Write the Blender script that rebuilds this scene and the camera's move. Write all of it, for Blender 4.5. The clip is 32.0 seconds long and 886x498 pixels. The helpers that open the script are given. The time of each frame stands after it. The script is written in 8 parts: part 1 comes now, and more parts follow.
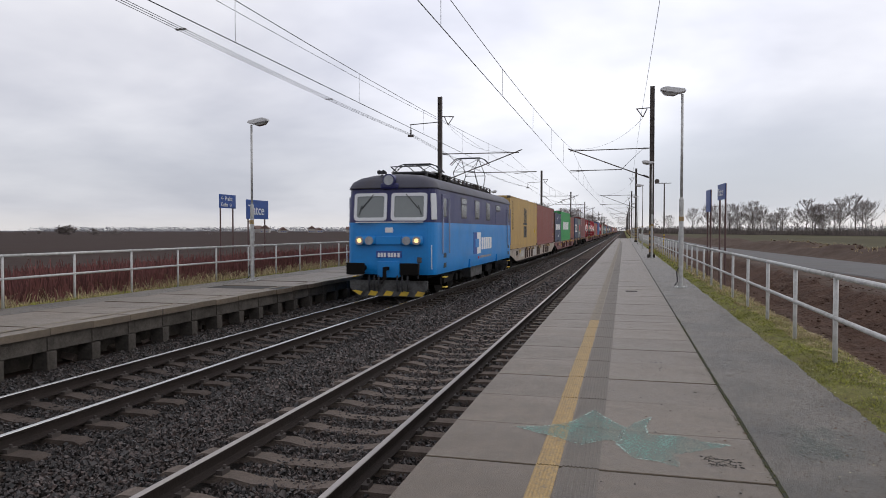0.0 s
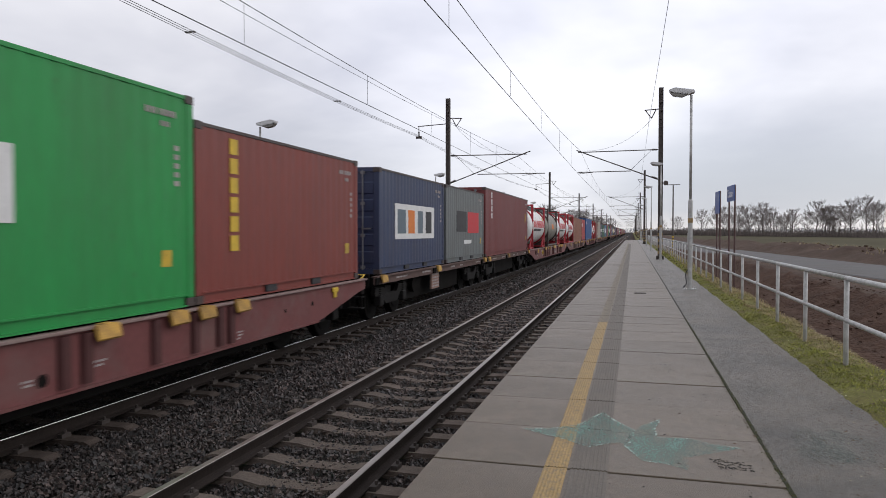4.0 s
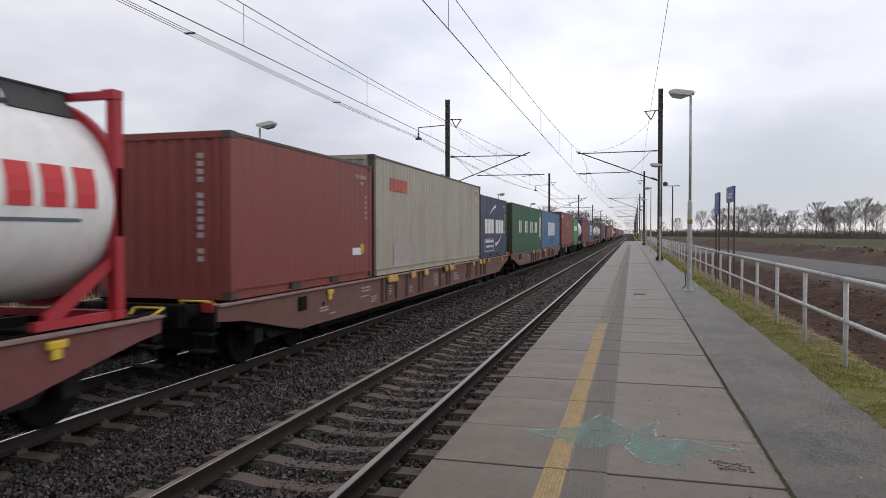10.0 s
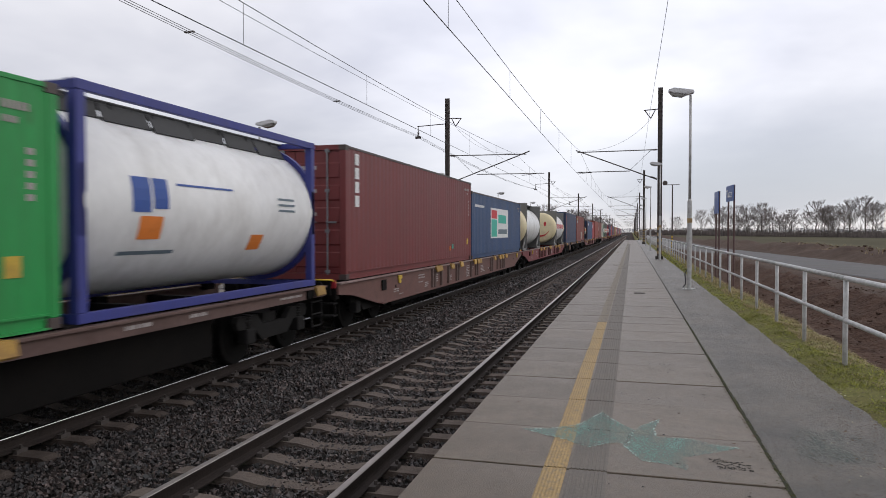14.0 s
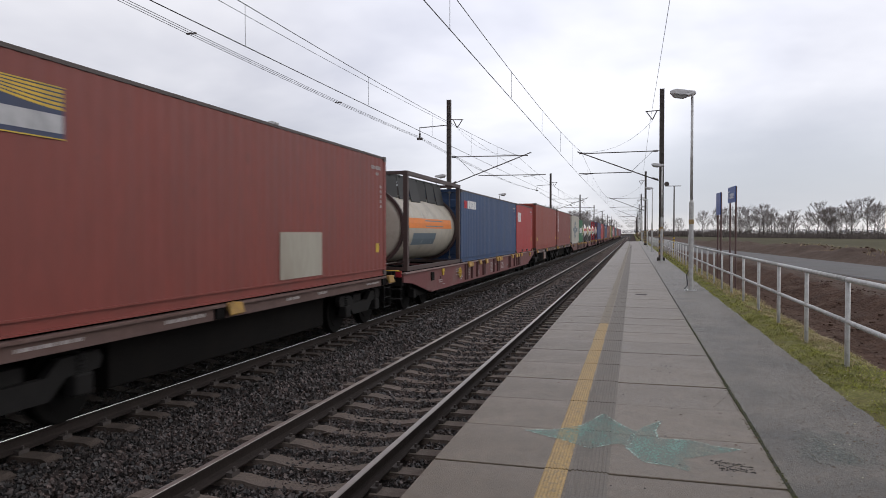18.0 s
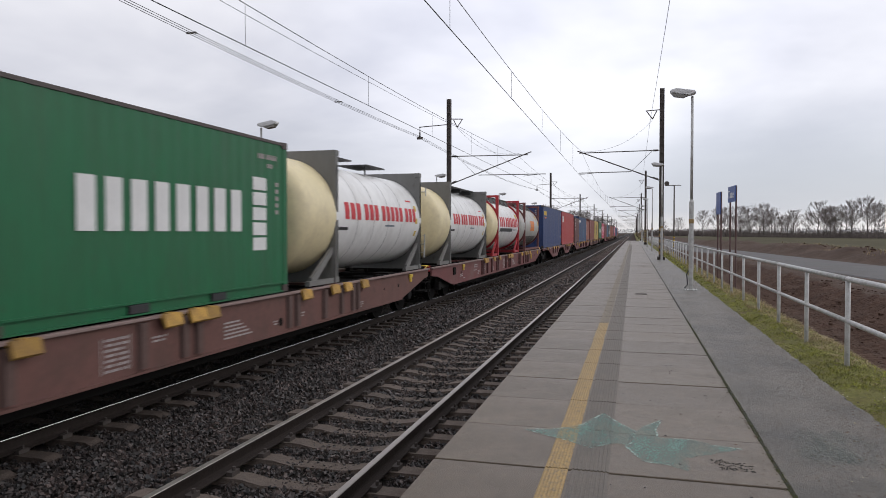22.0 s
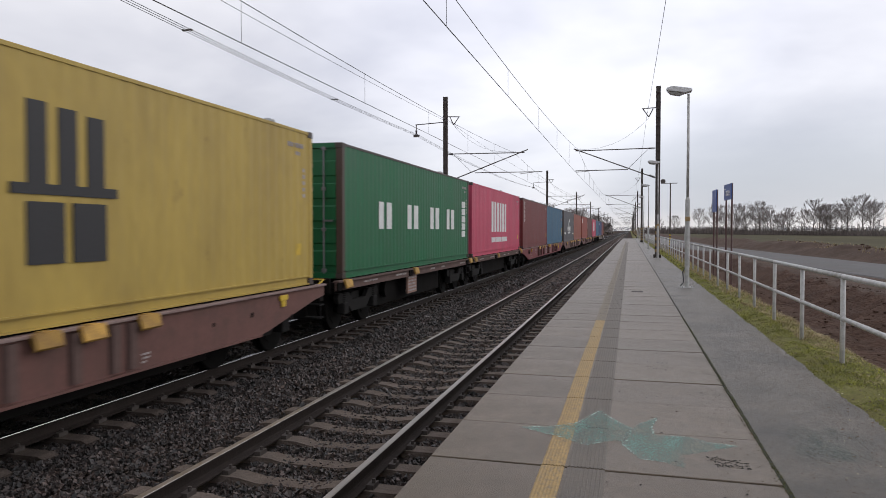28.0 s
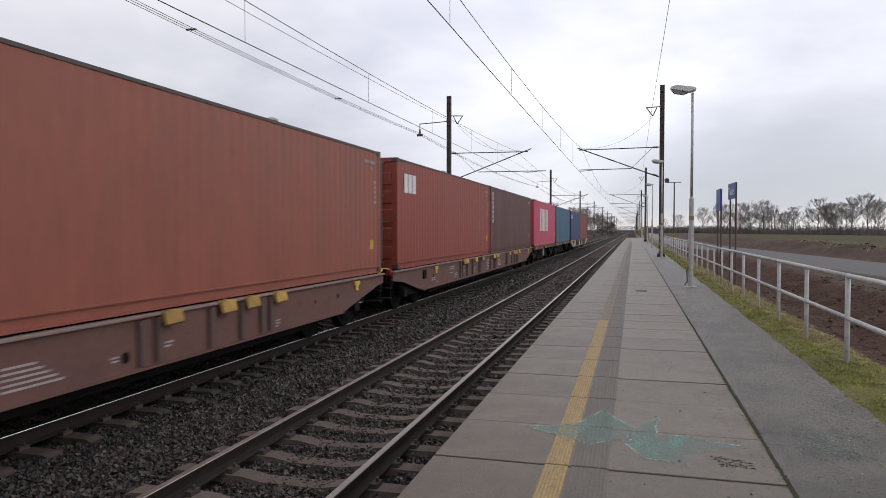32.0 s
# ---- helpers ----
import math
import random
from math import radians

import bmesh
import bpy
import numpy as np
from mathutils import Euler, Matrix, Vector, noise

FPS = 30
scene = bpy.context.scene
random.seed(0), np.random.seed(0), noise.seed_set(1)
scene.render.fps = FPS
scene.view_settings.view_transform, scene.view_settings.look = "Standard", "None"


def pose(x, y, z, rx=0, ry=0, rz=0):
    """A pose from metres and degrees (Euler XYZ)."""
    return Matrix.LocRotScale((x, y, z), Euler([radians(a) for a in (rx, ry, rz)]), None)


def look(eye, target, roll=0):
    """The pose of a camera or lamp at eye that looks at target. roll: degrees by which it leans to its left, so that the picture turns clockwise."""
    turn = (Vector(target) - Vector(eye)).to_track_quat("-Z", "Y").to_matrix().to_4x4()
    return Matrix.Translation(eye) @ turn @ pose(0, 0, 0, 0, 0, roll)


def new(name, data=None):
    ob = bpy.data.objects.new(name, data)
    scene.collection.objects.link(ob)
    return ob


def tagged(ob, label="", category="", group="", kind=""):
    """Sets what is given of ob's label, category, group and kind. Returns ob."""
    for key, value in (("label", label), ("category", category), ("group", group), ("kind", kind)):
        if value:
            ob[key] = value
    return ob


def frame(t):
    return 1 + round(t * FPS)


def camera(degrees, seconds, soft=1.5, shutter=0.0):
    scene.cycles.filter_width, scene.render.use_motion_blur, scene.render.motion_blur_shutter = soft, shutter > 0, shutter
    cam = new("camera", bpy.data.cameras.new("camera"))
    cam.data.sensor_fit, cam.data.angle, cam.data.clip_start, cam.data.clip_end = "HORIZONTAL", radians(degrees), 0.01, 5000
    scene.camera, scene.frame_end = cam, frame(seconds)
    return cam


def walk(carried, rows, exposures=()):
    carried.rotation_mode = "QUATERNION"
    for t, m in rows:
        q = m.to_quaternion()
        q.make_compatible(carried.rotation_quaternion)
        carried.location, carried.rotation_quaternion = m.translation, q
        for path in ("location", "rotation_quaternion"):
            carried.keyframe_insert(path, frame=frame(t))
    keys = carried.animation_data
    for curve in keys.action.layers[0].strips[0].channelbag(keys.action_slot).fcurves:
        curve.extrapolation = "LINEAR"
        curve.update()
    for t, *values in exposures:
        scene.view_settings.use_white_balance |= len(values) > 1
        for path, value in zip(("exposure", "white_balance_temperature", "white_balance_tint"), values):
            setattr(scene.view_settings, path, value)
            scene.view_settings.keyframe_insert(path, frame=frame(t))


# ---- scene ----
# ---- camera and its place on the platform ----
FOCAL, EYE_Z = 1230.0, 1.66
cam = camera(2 * math.degrees(math.atan(784 / FOCAL)), 32.0, 0.9, 0.16)


def aim(sx, sy):
    """Pose of the hand-held camera: it only swings, by small shifts from its first aim."""
    yaw = math.degrees(math.atan((320 + sx) / FOCAL))
    down = math.degrees(math.atan((33 - sy) / FOCAL))
    return pose(0, 0, EYE_Z, 90 - down, 0, yaw)


SWING = ((0, 0, 0), (0.5, -1, 0), (1, 3, 1.6), (1.5, 6, 2), (2, 8.4, 2.8), (2.5, 11, 2.5), (3, 13.6, 3), (3.5, 14.5, 3),
         (5.5, 17, 3), (6.5, 17, 3), (7.5, 16.6, 2.6), (8.5, 15.2, 2.2), (9.5, 15, 4.6), (10, 14.4, 5), (11, 15, 5),
         (11.5, 16.6, 4.6), (12, 17, 3.3), (13, 15.6, 2.2), (14, 14, 3), (14.5, 12.6, 3), (16.5, 15.2, 6), (17.5, 16.6, 5.8),
         (18.5, 17, 4.8), (20, 16.8, 4.8), (20.5, 17, 5.6), (21.5, 17, 3.6), (22.5, 17, 4.8), (23.5, 15.2, 3.2),
         (24.5, 13.8, 2.2), (25.5, 12, 3), (27.5, 9.4, 1.8), (28, 10.4, 0.2), (29, 10.8, 0), (29.5, 12, -1), (30, 14, -1.4),
         (30.5, 16.6, -2.6), (31, 17, -1.4), (32, 17, -1.2))
walk(cam, [(t, aim(sx, sy)) for t, sx, sy in SWING])

# ---- world, sun, exposure ----
SUN_UP, SUN_TURN = radians(26), radians(62)
world = bpy.data.worlds.new("overcast_sky")
scene.world = world
world.use_nodes = True
wn, wl = world.node_tree.nodes, world.node_tree.links
wn.clear()


def wnode(kind, **vals):
    n = wn.new(kind)
    for k, v in vals.items():
        n.inputs[k].default_value = v
    return n


w_out = wnode("ShaderNodeOutputWorld")
w_bg = wnode("ShaderNodeBackground", Strength=1.0)
w_sky = wnode("ShaderNodeTexSky")
w_sky.sky_type, w_sky.sun_disc = "NISHITA", False
w_sky.sun_elevation, w_sky.sun_rotation = SUN_UP, SUN_TURN
w_tc = wnode("ShaderNodeTexCoord")
w_sep = wnode("ShaderNodeSeparateXYZ")
wl.new(w_tc.outputs["Generated"], w_sep.inputs[0])
# cloud sheet seen in perspective: direction divided by its height
w_h = wnode("ShaderNodeMath")
w_h.operation = "ADD"
w_h.inputs[1].default_value = 0.22
wl.new(w_sep.outputs["Z"], w_h.inputs[0])
w_hm = wnode("ShaderNodeMath")
w_hm.operation = "MAXIMUM"
w_hm.inputs[1].default_value = 0.08
wl.new(w_h.outputs[0], w_hm.inputs[0])
w_div = wnode("ShaderNodeVectorMath")
w_div.operation = "DIVIDE"
w_cmb = wnode("ShaderNodeCombineXYZ", Z=1.0)
wl.new(w_hm.outputs[0], w_cmb.inputs["X"])
wl.new(w_hm.outputs[0], w_cmb.inputs["Y"])
wl.new(w_tc.outputs["Generated"], w_div.inputs[0])
wl.new(w_cmb.outputs[0], w_div.inputs[1])
w_n1 = wnode("ShaderNodeTexNoise", Scale=0.75, Detail=5.0, Roughness=0.5, Distortion=0.35)
w_n2 = wnode("ShaderNodeTexNoise", Scale=1.9, Detail=4.0, Roughness=0.5)
w_map = wnode("ShaderNodeMapping")
w_map.inputs["Location"].default_value = (3.3, -1.1, 0.0)
wl.new(w_div.outputs[0], w_map.inputs["Vector"])
wl.new(w_map.outputs[0], w_n1.inputs["Vector"])
wl.new(w_map.outputs[0], w_n2.inputs["Vector"])
w_mixn = wnode("ShaderNodeMix", Factor=0.3)
wl.new(w_n1.outputs["Fac"], w_mixn.inputs["A"])
wl.new(w_n2.outputs["Fac"], w_mixn.inputs["B"])
w_ramp = wnode("ShaderNodeValToRGB")
cr = w_ramp.color_ramp
cr.elements[0].position, cr.elements[0].color = 0.34, (0.57, 0.578, 0.665, 1)
cr.elements[1].position, cr.elements[1].color = 0.64, (1.0, 0.99, 1.045, 1)
wl.new(w_mixn.outputs["Result"], w_ramp.inputs["Fac"])
# thin clear strip low over the horizon
w_lo = wnode("ShaderNodeMapRange")
w_lo.inputs["From Min"].default_value, w_lo.inputs["From Max"].default_value = 0.004, 0.03
w_lo.inputs["To Min"].default_value, w_lo.inputs["To Max"].default_value = 0.55, 0.0
wl.new(w_sep.outputs["Z"], w_lo.inputs["Value"])
w_strip = wnode("ShaderNodeMix")
w_strip.data_type = "RGBA"
w_strip.inputs[7].default_value = (0.86, 0.82, 0.80, 1)
wl.new(w_lo.outputs[0], w_strip.inputs[0])
wl.new(w_ramp.outputs["Color"], w_strip.inputs[6])
w_add = wnode("ShaderNodeMix")
w_add.data_type, w_add.blend_type = "RGBA", "ADD"
w_add.inputs[0].default_value = 0.012
wl.new(w_strip.outputs[2], w_add.inputs[6])
wl.new(w_sky.outputs[0], w_add.inputs[7])
# the veiled sun brightens the cloud sheet round it
w_dot = wnode("ShaderNodeVectorMath")
w_dot.operation = "DOT_PRODUCT"
w_dot.inputs[1].default_value = (math.sin(SUN_TURN) * math.cos(SUN_UP), math.cos(SUN_TURN) * math.cos(SUN_UP), math.sin(SUN_UP))
wl.new(w_tc.outputs["Generated"], w_dot.inputs[0])
w_gl = wnode("ShaderNodeMapRange")
w_gl.interpolation_type = "SMOOTHSTEP"
w_gl.inputs["From Min"].default_value, w_gl.inputs["From Max"].default_value = -0.8, 1.0
w_gl.inputs["To Min"].default_value, w_gl.inputs["To Max"].default_value = 0.80, 1.06
wl.new(w_dot.outputs["Value"], w_gl.inputs["Value"])
w_mul = wnode("ShaderNodeVectorMath")
w_mul.operation = "SCALE"
wl.new(w_add.outputs[2], w_mul.inputs[0])
# thin bright part of the cloud sheet over the line
w_dot2 = wnode("ShaderNodeVectorMath")
w_dot2.operation = "DOT_PRODUCT"
w_dot2.inputs[1].default_value = Vector((-0.14, 1.0, 0.37)).normalized()
wl.new(w_tc.outputs["Generated"], w_dot2.inputs[0])
w_thin = wnode("ShaderNodeMapRange")
w_thin.interpolation_type = "SMOOTHSTEP"
w_thin.inputs["From Min"].default_value, w_thin.inputs["From Max"].default_value = 0.91, 1.0
w_thin.inputs["To Min"].default_value, w_thin.inputs["To Max"].default_value = 0.0, 0.24
wl.new(w_dot2.outputs["Value"], w_thin.inputs["Value"])
# blue-grey rain band low over the fields to the right
w_bz = wnode("ShaderNodeMapRange")
w_bz.interpolation_type = "SMOOTHSTEP"
w_bz.inputs["From Min"].default_value, w_bz.inputs["From Max"].default_value = 0.21, 0.06
wl.new(w_sep.outputs["Z"], w_bz.inputs["Value"])
w_bx = wnode("ShaderNodeMapRange")
w_bx.interpolation_type = "SMOOTHSTEP"
w_bx.inputs["From Min"].default_value, w_bx.inputs["From Max"].default_value = -0.12, 0.1
w_bx.inputs["To Min"].default_value, w_bx.inputs["To Max"].default_value = 0.4, 0.88
wl.new(w_sep.outputs["X"], w_bx.inputs["Value"])
w_bb = wnode("ShaderNodeMath")
w_bb.operation = "MULTIPLY"
wl.new(w_bz.outputs[0], w_bb.inputs[0])
wl.new(w_bx.outputs[0], w_bb.inputs[1])
w_band = wnode("ShaderNodeMix")
w_band.data_type = "RGBA"
w_band.inputs[7].default_value = (0.49, 0.515, 0.585, 1)
wl.new(w_bb.outputs[0], w_band.inputs[0])
wl.new(w_ramp.outputs["Color"], w_band.inputs[6])
wl.new(w_band.outputs[2], w_strip.inputs[6])
w_sum = wnode("ShaderNodeMath")
w_sum.operation = "ADD"
wl.new(w_gl.outputs[0], w_sum.inputs[0])
wl.new(w_thin.outputs[0], w_sum.inputs[1])
wl.new(w_sum.outputs[0], w_mul.inputs["Scale"])
wl.new(w_mul.outputs[0], w_bg.inputs["Color"])
wl.new(w_bg.outputs[0], w_out.inputs[0])

sun = new("sun", bpy.data.lights.new("sun", "SUN"))
sun.data.energy, sun.data.angle, sun.data.color = 0.4, radians(40), (1.0, 0.96, 0.9)
sun.matrix_world = look((0, 0, 0), (-math.sin(SUN_TURN) * math.cos(SUN_UP), -math.cos(SUN_TURN) * math.cos(SUN_UP), -math.sin(SUN_UP)))

# ---- plan, in metres: x across, y along the line, z = 0 on the platform ----
RAIL_Z = -0.55
NEAR_X, FAR_X = -3.155, -7.225
EDGE_R, EDGE_L = -1.409, -9.72
SLAB_R, PATH_R = 0.98, 2.05
SLAB_L, PATH_L = -12.1, -13.15
FENCE_R, FENCE_L = 2.55, -13.4
BEHIND, BEYOND = -40.0, 700.0


def travelled(t):
    """Metres that the train has gone after t seconds."""
    return 17.92 * t + 0.0925 * t * t / 2 - 0.00459 * t ** 3 / 6


# ---- materials ----
def material(name, base, rough=0.7, metal=0.0, vary=0.25, scale=6.0, bump=0.0, bscale=60.0, dirt=None, dirt_amt=0.0,
             stretch=(1, 1, 1), island=0.0, per_object=0.0, spec=0.5, emit=0.0, coat=0.0, dscale=1.3, dlo=0.48, dhi=0.72, streak=0.0, tint=0.0, bdist=0.02):
    m = bpy.data.materials.new(name)
    m.use_nodes = True
    nt = m.node_tree
    nd, ln = nt.nodes, nt.links
    bs = nd["Principled BSDF"]
    bs.inputs["Roughness"].default_value, bs.inputs["Metallic"].default_value = rough, metal
    bs.inputs["Specular IOR Level"].default_value = spec
    bs.inputs["Coat Weight"].default_value = coat
    tc = nd.new("ShaderNodeTexCoord")
    mp = nd.new("ShaderNodeMapping")
    mp.inputs["Scale"].default_value = stretch
    ln.new(tc.outputs["Object"], mp.inputs["Vector"])
    n1 = nd.new("ShaderNodeTexNoise")
    n1.inputs["Scale"].default_value, n1.inputs["Detail"].default_value = scale, 6
    n2 = nd.new("ShaderNodeTexNoise")
    n2.inputs["Scale"].default_value, n2.inputs["Detail"].default_value = scale * 9, 3
    ln.new(mp.outputs[0], n1.inputs["Vector"])
    ln.new(mp.outputs[0], n2.inputs["Vector"])
    av = nd.new("ShaderNodeMath")
    av.operation = "MULTIPLY_ADD"
    av.inputs[1].default_value, av.inputs[2].default_value = 0.45, 0.0
    ln.new(n2.outputs["Fac"], av.inputs[0])
    ad = nd.new("ShaderNodeMath")
    ad.operation = "MULTIPLY_ADD"
    ad.inputs[1].default_value = 0.55
    ln.new(n1.outputs["Fac"], ad.inputs[0])
    ln.new(av.outputs[0], ad.inputs[2])
    rg = nd.new("ShaderNodeMapRange")
    rg.inputs["From Min"].default_value, rg.inputs["From Max"].default_value = 0.3, 0.7
    rg.inputs["To Min"].default_value, rg.inputs["To Max"].default_value = 1 - vary, 1 + vary
    ln.new(ad.outputs[0], rg.inputs["Value"])
    val = rg.outputs[0]
    if island or per_object:
        info = nd.new("ShaderNodeNewGeometry" if island else "ShaderNodeObjectInfo")
        r2 = nd.new("ShaderNodeMapRange")
        amt = island or per_object
        r2.inputs["To Min"].default_value, r2.inputs["To Max"].default_value = 1 - amt, 1 + amt
        ln.new(info.outputs["Random Per Island" if island else "Random"], r2.inputs["Value"])
        mu = nd.new("ShaderNodeMath")
        mu.operation = "MULTIPLY"
        ln.new(val, mu.inputs[0])
        ln.new(r2.outputs[0], mu.inputs[1])
        val = mu.outputs[0]
    hs = nd.new("ShaderNodeHueSaturation")
    hs.inputs["Color"].default_value = (*base, 1)
    if tint:
        r3 = nd.new("ShaderNodeMapRange")
        r3.inputs["To Min"].default_value, r3.inputs["To Max"].default_value = 1 - tint, 1 + tint
        ln.new(n1.outputs["Fac"] if not island else info.outputs["Random Per Island"], r3.inputs["Value"])
        ln.new(r3.outputs[0], hs.inputs["Saturation"])
    ln.new(val, hs.inputs["Value"])
    col = hs.outputs[0]
    if dirt:
        n3 = nd.new("ShaderNodeTexNoise")
        n3.inputs["Scale"].default_value, n3.inputs["Detail"].default_value, n3.inputs["Roughness"].default_value = dscale, 8, 0.65
        ln.new(mp.outputs[0], n3.inputs["Vector"])
        rm = nd.new("ShaderNodeMapRange")
        rm.inputs["From Min"].default_value, rm.inputs["From Max"].default_value = dlo, dhi
        rm.inputs["To Max"].default_value = dirt_amt
        ln.new(n3.outputs["Fac"], rm.inputs["Value"])
        mx = nd.new("ShaderNodeMix")
        mx.data_type = "RGBA"
        mx.inputs[7].default_value = (*dirt, 1)
        ln.new(rm.outputs[0], mx.inputs[0])
        ln.new(col, mx.inputs[6])
        col = mx.outputs[2]
    if streak:
        # rain streaks down the side, and small rust spots
        for sc, size, lo, hi, amt in (((1, 0.9, 0.55), 0.9, 0.44, 0.74, streak * 0.75), ((1, 4.5, 0.22), 1.0, 0.56, 0.8, streak * 0.7), ((1, 1, 0.6), 2.6, 0.64, 0.72, streak * 1.3)):
            m5 = nd.new("ShaderNodeMapping")
            m5.inputs["Scale"].default_value = sc
            ln.new(tc.outputs["Object"], m5.inputs["Vector"])
            n5 = nd.new("ShaderNodeTexNoise")
            n5.inputs["Scale"].default_value, n5.inputs["Detail"].default_value, n5.inputs["Roughness"].default_value = size, 5, 0.6
            ln.new(m5.outputs[0], n5.inputs["Vector"])
            r5 = nd.new("ShaderNodeMapRange")
            r5.inputs["From Min"].default_value, r5.inputs["From Max"].default_value, r5.inputs["To Max"].default_value = lo, hi, amt
            ln.new(n5.outputs["Fac"], r5.inputs["Value"])
            x5 = nd.new("ShaderNodeMix")
            x5.data_type = "RGBA"
            x5.inputs[7].default_value = (base[0] * 0.35 + 0.03, base[1] * 0.3 + 0.016, base[2] * 0.28 + 0.012, 1)
            ln.new(r5.outputs[0], x5.inputs[0])
            ln.new(col, x5.inputs[6])
            col = x5.outputs[2]
    ln.new(col, bs.inputs["Base Color"])
    rr = nd.new("ShaderNodeMapRange")
    rr.inputs["To Min"].default_value, rr.inputs["To Max"].default_value = max(0.02, rough - 0.12), min(1, rough + 0.12)
    ln.new(n1.outputs["Fac"], rr.inputs["Value"])
    ln.new(rr.outputs[0], bs.inputs["Roughness"])
    if bump:
        n4 = nd.new("ShaderNodeTexNoise")
        n4.inputs["Scale"].default_value, n4.inputs["Detail"].default_value = bscale, 4
        ln.new(tc.outputs["Object"], n4.inputs["Vector"])
        bp = nd.new("ShaderNodeBump")
        bp.inputs["Strength"].default_value, bp.inputs["Distance"].default_value = min(1, bump), bdist
        ln.new(n4.outputs["Fac"], bp.inputs["Height"])
        ln.new(bp.outputs[0], bs.inputs["Normal"])
    if emit:
        bs.inputs["Emission Color"].default_value = (*base, 1)
        bs.inputs["Emission Strength"].default_value = emit
    return m


M = {}
M["ballast"] = material("ballast_bed", (0.018, 0.015, 0.0135), 0.9, vary=0.4, scale=5, bump=1.0, bscale=40, spec=0.15)
M["stone"] = material("ballast_stone", (0.046, 0.037, 0.034), 0.52, vary=0.4, scale=8, island=0.9, spec=0.5, tint=0.5)
# Darker stone copy: the train's shade on the far track put into colour.
M["stone_far"] = material("train_shaded_ballast_stone", (0.027, 0.0215, 0.0195), 0.55, vary=0.4, scale=8, island=0.9, spec=0.45, tint=0.5)
M["sleeper"] = material("sleeper_concrete", (0.13, 0.104, 0.088), 0.9, vary=0.35, scale=3, bump=0.6, dirt=(0.06, 0.042, 0.033), dirt_amt=0.7, per_object=0.15, spec=0.25)
# Far track's sleeper concrete, about halved: shade beside the train as colour.
M["sleeper_shaded"] = material("train_shaded_sleeper_concrete", (0.064, 0.050, 0.042), 0.9, vary=0.35, scale=3, bump=0.6, dirt=(0.036, 0.027, 0.022), dirt_amt=0.8, per_object=0.2, spec=0.2)
M["rail_side"] = material("rail_rust", (0.026, 0.020, 0.0175), 0.85, vary=0.3, scale=4, bump=0.3, spec=0.15)
M["rail_top"] = material("rail_head", (0.40, 0.40, 0.40), 0.22, 0.95, vary=0.08, scale=3)
M["rail_top_near"] = material("brownish_rail_head", (0.33, 0.30, 0.28), 0.42, 0.8, vary=0.15, scale=3)
M["clip"] = material("rail_clip_iron", (0.05, 0.04, 0.035), 0.8)
M["slab"] = material("platform_concrete", (0.138, 0.107, 0.076), 0.46, vary=0.3, scale=1.3, bump=0.35, bscale=120, dirt=(0.088, 0.070, 0.051), dirt_amt=0.85, per_object=0.12, spec=0.45, dlo=0.45, dhi=0.68)
M["support"] = material("support_concrete", (0.085, 0.075, 0.065), 0.9, vary=0.4, scale=2, bump=0.6, dirt=(0.03, 0.026, 0.022), dirt_amt=0.9, dlo=0.42, dhi=0.66, spec=0.2)
M["yellow_line"] = material("worn_yellow_paint", (0.36, 0.245, 0.10), 0.75, vary=0.3, scale=4, dirt=(0.17, 0.138, 0.098), dirt_amt=0.9, dscale=16, dlo=0.44, dhi=0.7, stretch=(2.5, 1, 1))
M["yellow_faded"] = material("faded_yellow_paint", (0.215, 0.172, 0.108), 0.75, vary=0.25, scale=5, dirt=(0.15, 0.132, 0.11), dirt_amt=1.0, dscale=9, dlo=0.36, dhi=0.6)
M["tactile"] = material("tactile_concrete", (0.138, 0.12, 0.10), 0.7, vary=0.25, scale=3, bump=0.3)
M["asphalt"] = material("wet_asphalt", (0.148, 0.128, 0.103), 0.44, vary=0.6, scale=22, bump=1.0, bscale=150, dirt=(0.062, 0.056, 0.049), dirt_amt=0.95, spec=0.42, dscale=0.9, dlo=0.4, dhi=0.68)
M["road"] = material("road_asphalt", (0.10, 0.098, 0.096), 0.75, vary=0.35, scale=1.2, spec=0.25, dirt=(0.085, 0.066, 0.055), dirt_amt=0.7, dscale=0.35)
M["joint"] = material("dark_joint", (0.035, 0.033, 0.03), 0.9)
M["moss"] = material("moss_joint", (0.02, 0.021, 0.012), 0.95, vary=0.5, scale=6)
M["dead_leaf"] = material("dead_leaf_brown", (0.11, 0.075, 0.05), 0.8, vary=0.3, island=0.4)
M["grass_soil"] = material("grass_ground", (0.16, 0.155, 0.055), 0.95, vary=0.5, scale=2.6, bump=1.0, bscale=30, dirt=(0.085, 0.06, 0.036), dirt_amt=0.85, spec=0.1)
M["grass"] = material("grass_blade", (0.27, 0.275, 0.09), 0.85, vary=0.45, scale=1.6, island=0.5, tint=0.3, spec=0.15)
M["pale_leaf"] = material("pale_fallen_leaf", (0.5, 0.47, 0.32), 0.8, vary=0.2, island=0.4)
M["moss_tuft"] = material("moss_tuft", (0.06, 0.062, 0.026), 0.95, vary=0.4, scale=5, island=0.5, spec=0.1)
M["dry_grass"] = material("dry_grass_blade", (0.38, 0.305, 0.17), 0.85, vary=0.3, scale=2, island=0.4)
M["soil"] = material("ploughed_soil", (0.084, 0.053, 0.040), 0.95, vary=0.4, scale=1.1, bump=1.0, bscale=10, spec=0.1, bdist=0.12)
